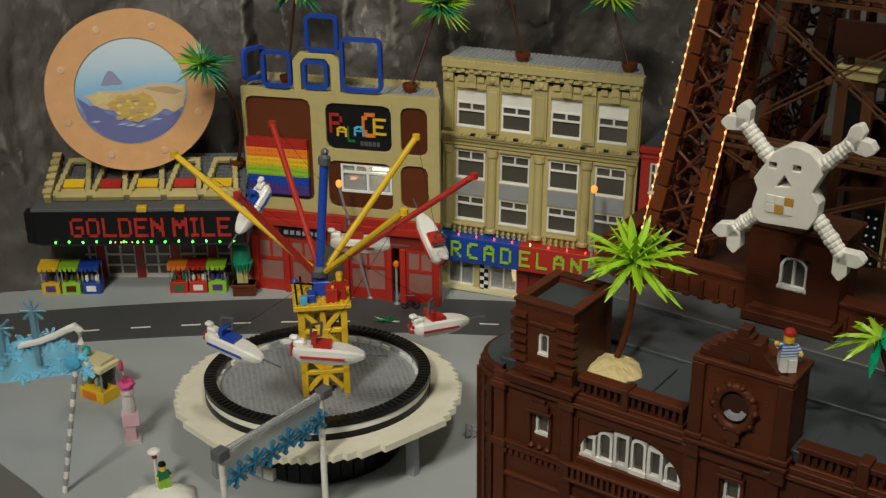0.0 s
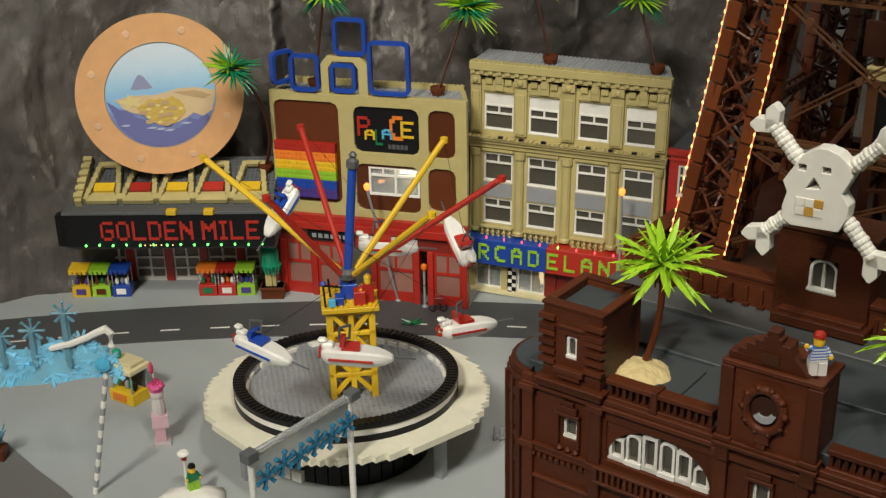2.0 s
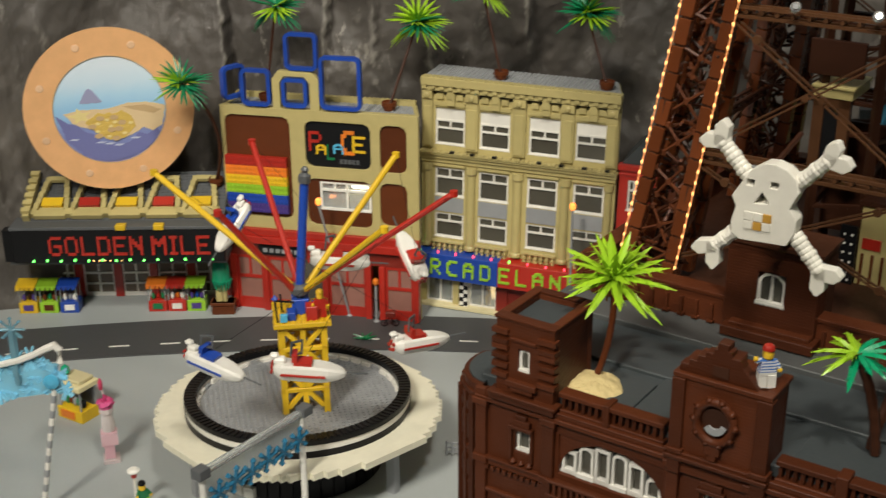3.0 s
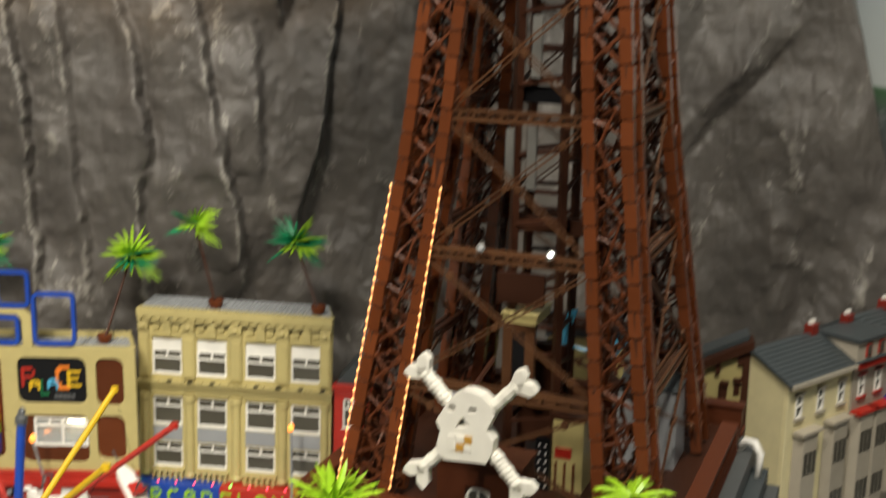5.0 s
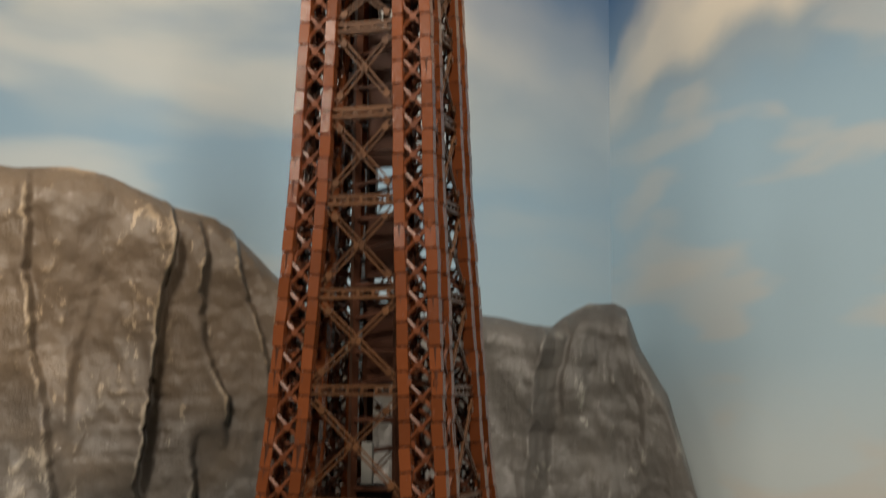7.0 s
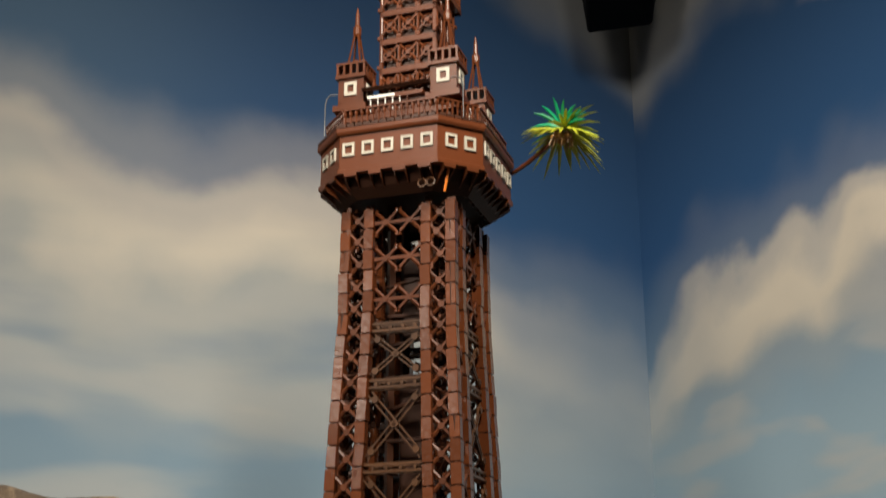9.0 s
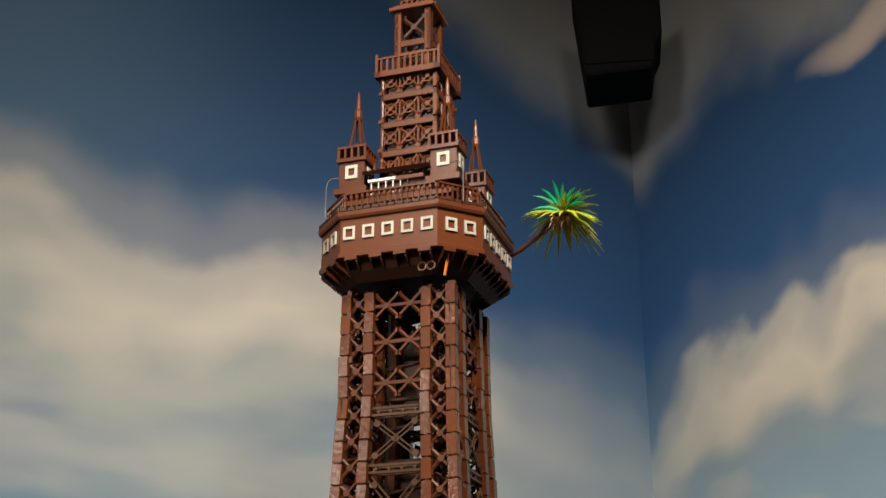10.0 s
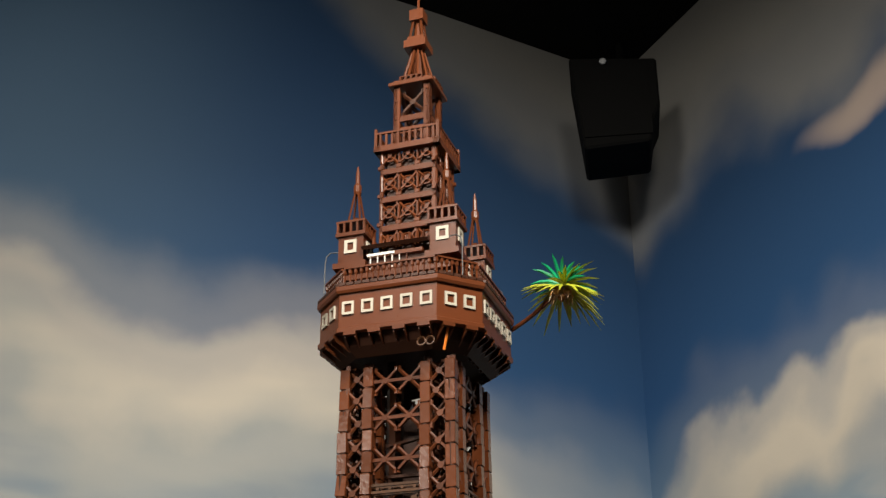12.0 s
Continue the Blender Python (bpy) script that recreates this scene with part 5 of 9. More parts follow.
# balustrades between the towers
for x0, x1 in ((-0.114, -0.066), (-0.062, -0.008), (0.094, 0.145), (0.155, 0.216)):
    part("balustrade", boxes((x0, x1, FRONT, FRONT + 0.012, 0.415, 0.4205), (x0, x1, FRONT - 0.001, FRONT + 0.013, 0.4335, 0.4385)), BRICK, hall, bevel=0.0006)
    m = int((x1 - x0) / 0.0062)
    for i in range(m):
        x = x0 + (i + 0.5) * (x1 - x0) / m
        part("baluster", boxes((x - 0.0016, x + 0.0016, FRONT + 0.003, FRONT + 0.009, 0.4205, 0.4335)), BRICK, front)
part("pedestal", boxes((-0.067, -0.061, FRONT - 0.003, FRONT + 0.015, 0.415, 0.4405)), BRICK, hall, bevel=0.0006)
part("pedestal", boxes((0.145, 0.155, FRONT - 0.003, FRONT + 0.015, 0.415, 0.442)), BRICK, hall, bevel=0.0006)
# lower balcony under the large window
part("balcony", boxes((-0.118, 0.0, FRONT - 0.014, FRONT, 0.331, 0.3345), (-0.118, 0.0, FRONT - 0.014, FRONT - 0.010, 0.347, 0.350)), BRICK, hall, bevel=0.0006)
for i in range(19):
    x = -0.115 + i * 0.0062
    part("baluster", boxes((x - 0.0015, x + 0.0015, FRONT - 0.0135, FRONT - 0.0105, 0.3345, 0.347)), BRICK, front)
# square corner tower
bm = bmesh.new()
wall_with_holes(bm, -0.180, -0.118, 0.415, 0.499, FRONT - 0.004, FRONT + 0.005, [(-0.156, -0.144, 0.449, 0.472)])
corner = part("corner_tower", bm, BRICK, hall, bevel=0.0006)
for row in ((-0.180, -0.172, FRONT + 0.005, FRONT + 0.062, 0.415, 0.499), (-0.126, -0.118, FRONT + 0.005, FRONT + 0.062, 0.415, 0.499), (-0.180, -0.118, FRONT + 0.062, FRONT + 0.070, 0.415, 0.499)):
    part("tower_wall", boxes(row), BRICK, corner, bevel=0.0006)
for row in ((-0.1815, -0.1165, FRONT - 0.0055, FRONT + 0.006, 0.499, 0.5025), (-0.1815, -0.172, FRONT + 0.006, FRONT + 0.0715, 0.499, 0.5025), (-0.126, -0.1165, FRONT + 0.006, FRONT + 0.0715, 0.499, 0.5025), (-0.172, -0.126, FRONT + 0.062, FRONT + 0.0715, 0.499, 0.5025)):
    part("coping", boxes(row), BRICK, corner, bevel=0.0006)
part("roof_sheet", boxes((-0.172, -0.126, FRONT + 0.005, FRONT + 0.062, 0.42, 0.494)), SLATE, corner)
for z in (0.485, 0.475, 0.469, 0.459, 0.450, 0.440):
    for x0, x1 in ((-0.183, -0.166), (-0.134, -0.1155)):
        part("quoin", boxes((x0, x1, FRONT - 0.0075, FRONT + 0.002, z, z + 0.005)), BRICK, corner)
part("sill", boxes((-0.166, -0.134, FRONT - 0.010, FRONT - 0.003, 0.434, 0.440), (-0.162, -0.138, FRONT - 0.008, FRONT - 0.003, 0.428, 0.434)), BRICK, corner, bevel=0.0006)
part("moulding", boxes((-0.184, -0.114, FRONT - 0.010, FRONT + 0.004, 0.415, 0.421), (-0.186, -0.112, FRONT - 0.0115, FRONT + 0.004, 0.421, 0.4245)), BRICK, corner, bevel=0.0007)
part("hood_mould", boxes((-0.164, -0.136, FRONT - 0.0062, FRONT - 0.003, 0.479, 0.483)), BRICK, corner, bevel=0.0007)
arched_window(corner, -0.156, -0.144, 0.449, 0.472, FRONT + 0.001, 1)
# clock tower with its stepped gable
walls = ((0.080, 0.086, FRONT + 0.004, FRONT + 0.032, 0.400, 0.494), (0.002, 0.008, FRONT + 0.004, FRONT + 0.032, 0.400, 0.494), (0.002, 0.086, FRONT + 0.032, FRONT + 0.038, 0.400, 0.494), (0.004, 0.084, FRONT + 0.002, FRONT + 0.035, 0.47, 0.4855))
clock = part("clock_tower", boxes((0.002, 0.086, FRONT - 0.006, FRONT + 0.004, 0.400, 0.494)), BRICK, hall, bevel=0.0008)
for row in walls:
    part("tower_wall", boxes(row), BRICK, clock, bevel=0.0006)
for row in ((0.0, 0.088, FRONT - 0.0085, FRONT + 0.001, 0.494, 0.4985), (0.079, 0.088, FRONT + 0.001, FRONT + 0.040, 0.494, 0.4985), (0.0, 0.009, FRONT + 0.001, FRONT + 0.040, 0.494, 0.4985)):
    part("cornice", boxes(row), BRICK, clock, bevel=0.0006)
steps = [(0.004, 0.4985), (0.004, 0.506), (0.012, 0.506), (0.012, 0.511), (0.019, 0.511), (0.019, 0.517), (0.026, 0.517), (0.026, 0.522), (0.033, 0.522), (0.033, 0.527), (0.036, 0.527), (0.036, 0.533), (0.046, 0.533), (0.046, 0.527), (0.049, 0.527), (0.049, 0.522), (0.056, 0.522), (0.060, 0.514), (0.068, 0.506), (0.074, 0.4985)]
bm = bmesh.new()
prism(bm, steps, FRONT - 0.004, FRONT + 0.008)
part("gable", bm, BRICK, clock, bevel=0.0006)
part("gable_roof", boxes((0.012, 0.064, FRONT + 0.008, FRONT + 0.030, 0.4855, 0.508), (0.026, 0.052, FRONT + 0.008, FRONT + 0.026, 0.508, 0.516)), BRICK, clock, bevel=0.0006)
part("gable_niche", boxes((0.034, 0.048, FRONT - 0.0052, FRONT - 0.003, 0.502, 0.512)), DARKBROWN, clock)
for x0, x1 in ((0.000, 0.012), (0.076, 0.089)):
    part("corner_strip", boxes((x0, x1, FRONT - 0.0095, FRONT + 0.002, 0.400, 0.4935), (x0 - 0.002, x1 + 0.002, FRONT - 0.0115, FRONT + 0.002, 0.421, 0.4255)), BRICK, clock, bevel=0.0006)
part("moulding", boxes((-0.003, 0.091, FRONT - 0.012, FRONT + 0.002, 0.415, 0.419), (-0.001, 0.089, FRONT - 0.010, FRONT + 0.002, 0.419, 0.4225)), BRICK, clock, bevel=0.0006)
# round clock in a wreath
bm = bmesh.new()
ring = [(0.041 + 0.0165 * math.cos(a), FRONT - 0.009, 0.461 + 0.0195 * math.sin(a)) for a in np.linspace(0, 2 * math.pi, 20, endpoint=False)]
tube(bm, ring, 0.0042, 8, closed=True)
for k in range(10):
    a = 2 * math.pi * k / 10
    lathe(bm, [(0.001, -0.003), (0.0042, 0), (0.001, 0.003)], 6, pose(0.041 + 0.0185 * math.cos(a), FRONT - 0.011, 0.461 + 0.0215 * math.sin(a), 90))
wreath = part("clock_wreath", bm, BRICK, clock, smooth=True)
bm = bmesh.new()
lathe(bm, [(0.0125, 0), (0.0125, 0.002)], 20, pose(0.041, FRONT - 0.0058, 0.461, 90))
part("clock_dial", bm, DARKBROWN, clock)
bm = bmesh.new()
prism(bm, [(0.041 + 0.011 * math.cos(a), 0.461 + 0.012 * math.sin(a)) for a in np.linspace(-2.5, -0.3, 9)] + [(0.041 + 0.006 * math.cos(a), 0.461 + 0.006 * math.sin(a)) for a in np.linspace(-0.3, -2.5, 7)], FRONT - 0.0105, FRONT - 0.0078)
part("clock_crescent", bm, GREY, clock, "pale grey crescent on the dial")
part("keystone", boxes((0.034, 0.048, FRONT - 0.012, FRONT - 0.005, 0.430, 0.440), (0.037, 0.045, FRONT - 0.011, FRONT - 0.005, 0.424, 0.430)), BRICK, clock, bevel=0.0006)
# rounded bay at the left end of the front
bm = bmesh.new()
bay_outline = [(-0.198 - 0.040 * math.sin(a), FRONT + 0.045 - 0.045 * math.cos(a)) for a in np.linspace(0, math.pi * 0.62, 9)] + [(-0.198, FRONT + 0.09)]
slab(bm, bay_outline, 0.0, 0.405)
side = part("side_bay", bm, BRICK, hall)
for z0, z1, k in ((0.405, 0.411, 1.06), (0.411, 0.420, 1.02), (0.340, 0.346, 1.05), (0.334, 0.338, 1.03), (0.300, 0.304, 1.03)):
    bm = bmesh.new()
    slab(bm, [(-0.198 + (x + 0.198) * k, FRONT + 0.045 + (y - FRONT - 0.045) * k) for x, y in bay_outline], z0, z1)
    part("string_course", bm, BRICK, side, bevel=0.0006)
bm = bmesh.new()
slab(bm, [(-0.198 + (x + 0.198) * 0.9, FRONT + 0.045 + (y - FRONT - 0.045) * 0.9) for x, y in bay_outline], 0.39, 0.4215)
part("roof_sheet", bm, SLATE, side)
for i, a in enumerate(np.linspace(0.25, 1.75, 6)):
    m = pose(-0.198, FRONT + 0.045, 0, 0, 0, -math.degrees(a))
    part("pilaster", boxes((-0.003, 0.003, -0.0485 + 0.002 * (i % 2), -0.042, 0.0, 0.405)), BRICK, side).matrix_local = m
    if i < 5:
        m = pose(-0.198, FRONT + 0.045, 0, 0, 0, -math.degrees(a + 0.15))
        part("blind_window", boxes((-0.0045, 0.0045, -0.0452, -0.042, 0.352, 0.380), (-0.0045, 0.0045, -0.0452, -0.042, 0.31, 0.328)), DARKBROWN, side).matrix_local = m
        bm = bmesh.new()
        lathe(bm, [(0.0045, 0), (0.0045, 0.002)], 12, pose(0, -0.0440, 0.391, 90))
        part("roundel", bm, DARKBROWN, side).matrix_local = m
# left flank behind the corner tower
part("flank_wall", boxes((-0.215, -0.185, FRONT + 0.06, -0.2, 0.0, 0.415), (-0.219, -0.183, FRONT + 0.06, -0.2, 0.415, 0.420)), BRICK, hall, bevel=0.0006)
# right end of the front wing
part("end_wall", boxes((0.245, 0.262, FRONT, -0.36, 0.0, 0.43), (0.243, 0.265, FRONT - 0.002, -0.36, 0.43, 0.436)), BRICK, hall, bevel=0.0006)


# ---- the arcades along the street ----
def sash_window(parent, x0, x1, z0, z1, y, blind=0.0, frame=None, pane=None):
    """A white sash window: two small lights over one wide pane, and a blind above if asked for."""
    frame, pane = frame or WHITE, pane or GLASS
    t = 0.0032
    zt = z1 - blind * (z1 - z0)
    zm = z0 + (zt - z0) * 0.66
    xm = (x0 + x1) / 2
    bm = bmesh.new()
    wall_with_holes(bm, x0, x1, z0, zt, y - 0.002, y + 0.004, [(x0 + t, x1 - t, z0 + t, zm - t / 2), (x0 + t, xm - t / 2, zm + t / 2, zt - t), (xm + t / 2, x1 - t, zm + t / 2, zt - t)])
    box(bm, x0 - 0.0012, x1 + 0.0012, y - 0.004, y + 0.002, z0 - 0.0012, z0 + 0.0016)
    w = part("window", bm, frame, parent)
    part("pane", boxes((x0 + 0.001, x1 - 0.001, y + 0.0015, y + 0.0025, z0 + 0.001, zt - 0.001)), pane, w)
    if blind:
        part("blind", boxes((x0, x1, y - 0.0005, y + 0.003, zt, z1)), WHITE, w, "lowered white blind")
    return w


def ring_frame(parent, x0, x1, z0, z1, y, depth=0.010, t=0.0065, corner=0.012, m=None, name="ring"):
    """A rounded rectangular hoop."""
    def outline(inset, r):
        pts = []
        for cx, cz, a0 in ((x1 - corner, z1 - corner, 0), (x0 + corner, z1 - corner, 90), (x0 + corner, z0 + corner, 180), (x1 - corner, z0 + corner, 270)):
            for k in range(5):
                a = radians(a0 + 22.5 * k)
                pts.append((cx + r * math.cos(a), cz + r * math.sin(a)))
        return pts
    o, i = outline(0, corner), outline(t, corner - t)
    bm = bmesh.new()
    n = len(o)
    for k in range(n):
        j = (k + 1) % n
        prism(bm, [o[k], o[j], i[j], i[k]], y, y + depth)
    bmesh.ops.remove_doubles(bm, verts=bm.verts, dist=1e-5)
    ob = part(name, bm, BLUE, parent)
    if m is not None:
        ob.matrix_local = m
    return ob


def pot(parent_pose, x, y, z, label):
    """A round brown flower pot of stacked rings."""
    bm = bmesh.new()
    lathe(bm, [(0.0095, 0), (0.0115, 0.004), (0.0115, 0.0075), (0.0135, 0.008), (0.0135, 0.015), (0.0122, 0.015), (0.0118, 0.012)], 14)
    ob = part("flower_pot", bm, BROWN)
    ob.matrix_world = parent_pose @ pose(x, y, z)
    return tagged(ob, label, "flower pot", "brown pots on the roofs")


# tan four-bay house
TAN_POSE = frame_at((-0.003, 2.148), (0.331, 2.024)) @ pose(0, 0, 0.003, 0, 1.0, 0)
W_TAN, D_TAN, H_TAN = 0.357, 0.088, 0.436
house = thing("tan_arcade_house", TAN_POSE, "three-storey tan brick house with white sash windows over a shop", "house")
BAYS = [0.0535, 0.1365, 0.2265, 0.3100]
holes = [(c - 0.0275, c + 0.0275, a, b) for c in BAYS for a, b in ((0.314, 0.382), (0.216, 0.270), (0.135, 0.183))]
bm = bmesh.new()
wall_with_holes(bm, 0, W_TAN, 0.066, 0.405, 0, 0.010, holes)
wall = part("wall", bm, TAN, house, bevel=0.0005)
part("side_wall", boxes((0, 0.008, 0.010, D_TAN, 0.0, H_TAN - 0.003), (0.008, W_TAN - 0.03, D_TAN - 0.006, D_TAN, 0.0, H_TAN - 0.003)), TAN, house)
bm = bmesh.new()
slab(bm, [(W_TAN - 0.008, 0.010), (W_TAN, 0.010), (W_TAN - 0.022, D_TAN), (W_TAN - 0.030, D_TAN)], 0.0, H_TAN - 0.003)
part("side_wall", bm, TAN, house)
part("interior_wall", boxes((0.008, W_TAN - 0.008, 0.040, 0.043, 0.066, 0.40)), painted_board("room_beige", (0.22, 0.19, 0.13), (0.16, 0.14, 0.1)), house)
bm = bmesh.new()
slab(bm, [(0.002, 0.008), (W_TAN - 0.002, 0.008), (W_TAN - 0.024, D_TAN), (0.002, D_TAN)], H_TAN - 0.006, H_TAN - 0.0005)
part("roof", bm, GREY, house)
bm = bmesh.new()
studs(bm, [p for p in stud_grid(0.002, W_TAN - 0.002, 0.008, D_TAN, H_TAN - 0.0005) if p[0] < W_TAN - 0.006 - 0.28 * p[1]])
tagged(part("roof_studs", bm, GREY, house), kind="stuff")
for c in BAYS:
    i = BAYS.index(c)
    sash_window(wall, c - 0.0275, c + 0.0275, 0.314, 0.382, 0.004, 0.32)
    sash_window(wall, c - 0.0275, c + 0.0275, 0.216, 0.270, 0.004)
    sash_window(wall, c - 0.0275, c + 0.0275, 0.135, 0.183, 0.004)
    part("spandrel", boxes((c - 0.0275, c + 0.0275, -0.0012, 0.001, 0.186, 0.214)), GREY, wall, "plain grey spandrel panel")
    part("lintel", boxes((c - 0.030, c + 0.030, -0.004, 0.001, 0.274, 0.279)), TAN, wall)
    part("lintel", boxes((c - 0.028, c + 0.028, -0.0025, 0.001, 0.386, 0.394)), TAN, wall)
    # carved block over each top window
    part("keystone", boxes((c - 0.006, c + 0.010, -0.007, 0.001, 0.388, 0.410), (c - 0.004, c + 0.008, -0.0085, 0.001, 0.400, 0.414)), TAN, wall, bevel=0.0006)
    for s in (-1, 1):
        part("carving", boxes((c + s * 0.018 - 0.006, c + s * 0.018 + 0.006, -0.0045, 0.001, 0.399, 0.409)), TAN, wall)
part("room_panel", boxes((BAYS[2] - 0.022, BAYS[2] + 0.02, 0.012, 0.014, 0.325, 0.352)), DARKRED, wall, "dark red curtain behind the pane")
PIERS = [0.0125, 0.095, 0.182, 0.268, 0.3455]
for x in PIERS:
    w = 0.0115 if 0.05 < x < 0.3 else 0.0095
    part("pilaster", boxes((x - w, x + w, -0.0055, 0.001, 0.308, 0.400), (x - w * 0.7, x + w * 0.7, -0.0075, 0.001, 0.312, 0.385)), TAN, wall, bevel=0.0006)
    bm = bmesh.new()
    lathe(bm, [(w * 0.95, 0.118), (w * 0.95, 0.123), (w * 0.78, 0.126), (w * 0.72, 0.262), (w * 0.95, 0.266), (w * 0.95, 0.278)], 12, Matrix.Translation((x, -0.001, 0)))
    part("column", bm, TAN, wall, smooth=False)
    bm = boxes((x - w, x + w, -0.0095, 0.001, 0.399, 0.413))
    lathe(bm, [(0.0050, 0), (0.0050, 0.002), (0.003, 0.003)], 10, pose(x, -0.0095, 0.406, 90))
    part("capital", bm, TAN, wall, bevel=0.0004)
# storey ledge with tooth tiles
part("ledge", boxes((-0.004, W_TAN + 0.003, -0.013, 0.002, 0.296, 0.3005), (-0.003, W_TAN + 0.002, -0.009, 0.002, 0.2895, 0.296), (0.0, W_TAN, -0.005, 0.002, 0.281, 0.2895)), TAN, wall, bevel=0.0005)
ledge_tile = bpy.data.meshes.new("tile")
_bm = boxes((-0.0034, 0.0034, -0.0155, -0.002, 0.3005, 0.3035))
_bm.to_mesh(ledge_tile)
_bm.free()
ledge_tile.materials.append(TAN)
for i in range(44):
    x = (i + 0.5) * W_TAN / 44
    shared("tile", ledge_tile, wall, pose(x, 0, 0 if i % 2 else 0.0008))
for x in (0.062, 0.100, 0.141, 0.222, 0.262, 0.303, 0.343):
    part("light_clip", boxes((x - 0.004, x + 0.004, -0.0165, -0.010, 0.3035, 0.307)), BLACK, wall)
# cornice with dentils
part("cornice", boxes((0.002, W_TAN + 0.002, -0.014, 0.008, 0.4245, 0.4385), (0.002, W_TAN, -0.009, 0.008, 0.414, 0.4245)), TAN, wall, bevel=0.0006)
for i in range(22):
    x = (i + 0.5) * W_TAN / 22
    part("dentil", boxes((x - 0.004, x + 0.004, -0.0125, -0.002, 0.418, 0.4245)), TAN, wall)
bm = bmesh.new()
studs(bm, [((i + 0.5) * W_TAN / 44, -0.009, 0.4385) for i in range(44)])
tagged(part("cornice_studs", bm, TAN, wall), kind="stuff")
# balustrade over the shop sign
for c in BAYS:
    part("balcony_rail", boxes((c - 0.031, c + 0.031, -0.010, -0.004, 0.1275, 0.1315), (c - 0.031, c + 0.031, -0.012, -0.002, 0.1095, 0.113)), TAN, wall)
    for k in range(6):
        x = c - 0.0265 + k * 0.0106
        bm = bmesh.new()
        lathe(bm, [(0.0030, 0.113), (0.0022, 0.1165), (0.0033, 0.120), (0.0018, 0.1245), (0.0026, 0.1275)], 8, Matrix.Translation((x, -0.007, 0)))
        part("baluster", bm, TAN, wall)
# shop sign
sign = part("shop_sign", boxes((-0.017, 0.158, -0.032, 0.0, 0.064, 0.113)), BLUE, house, "blue half of the long shop sign", 0.001)
sign2 = part("shop_sign", boxes((0.158, 0.330, -0.032, 0.0, 0.064, 0.113)), RED, house, "red half of the long shop sign", 0.001)
for i, ch in enumerate("ARCADELAND"):
    letter(sign if i < 5 else sign2, ch, -0.0025 + i * 0.0318 + (0.0 if i < 5 else 0.004), 0.0735, 0.0205, 0.031, -0.0322, LIME)
for i in range(9):
    bm = bmesh.new()
    x = 0.008 + i * 0.034
    lathe(bm, [(0.0014, 0.113), (0.0018, 0.1155), (0.0008, 0.118)], 8, Matrix.Translation((x, -0.026, 0)))
    part("bulb", bm, BULB_GREEN if i % 5 == 0 else BULB_RED, sign if i < 5 else sign2)
# shop front
part("shop_post", boxes((-0.004, 0.014, -0.010, 0.006, 0.0, 0.064)), TAN, house, bevel=0.0005)
part("shop_post", boxes((0.066, 0.078, -0.010, 0.006, 0.0, 0.064)), TAN, house, bevel=0.0005)
part("shop_post", boxes((0.150, 0.172, -0.010, 0.006, 0.0, 0.064)), DARKRED, house, bevel=0.0005)
part("shop_wall", boxes((0.172, W_TAN, -0.006, 0.004, 0.0, 0.064)), DARKRED, house)
part("shop_step", boxes((0.0, 0.170, -0.020, 0.0, 0.0, 0.006)), CREAM, house, bevel=0.0006)
checker = part("checker_pillar", boxes((0.080, 0.096, -0.012, 0.004, 0.0, 0.064)), WHITE, house, "white pillar with black checks")
for j in range(8):
    part("check", boxes((0.080 + 0.008 * (j % 2), 0.088 + 0.008 * (j % 2), -0.0128, -0.011, 0.008 * j, 0.008 * j + 0.008)), BLACK, checker)
for x0, x1 in ((0.014, 0.066), (0.096, 0.150)):
    bm = bmesh.new()
    wall_with_holes(bm, x0, x1, 0.006, 0.064, -0.004, 0.0, [(x0 + 0.003, (x0 + x1) / 2 - 0.0012, 0.009, 0.061), ((x0 + x1) / 2 + 0.0012, x1 - 0.003, 0.009, 0.061)])
    w = part("shop_window", bm, WHITE, house)
    part("pane", boxes((x0 + 0.002, x1 - 0.002, -0.002, -0.0014, 0.008, 0.062)), CLEAR, w)
# a glowing panel replaces the shop's lamplight, a dark board its dim part
part("glow_panel", boxes((0.118, 0.149, 0.0395, 0.0398, 0.006, 0.062)), SHOPGLOW, house, "glowing yellow panel standing for the lit shop interior")
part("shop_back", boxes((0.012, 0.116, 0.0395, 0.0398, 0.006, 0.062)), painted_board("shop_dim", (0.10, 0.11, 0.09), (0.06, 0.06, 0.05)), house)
for x in (0.050, 0.129):
    bm = bmesh.new()
    lathe(bm, [(0.006, 0.006), (0.006, 0.018), (0.0075, 0.020), (0.0045, 0.034), (0.002, 0.035), (0.0045, 0.037), (0.0045, 0.044), (0.002, 0.046)], 12, Matrix.Translation((x, 0.012, 0)))
    ob = part("shop_mannequin", bm, SKIN if x > 0.1 else GREEN)
    ob.matrix_world = TAN_POSE
    tagged(ob, "small plain shop mannequin behind the pane", "mannequin")
pot(TAN_POSE, 0.137, 0.028, H_TAN + 0.001, "brown plastic pot on the tan roof")
pot(TAN_POSE, 0.325, 0.028, H_TAN + 0.001, "brown plastic pot on the tan roof")

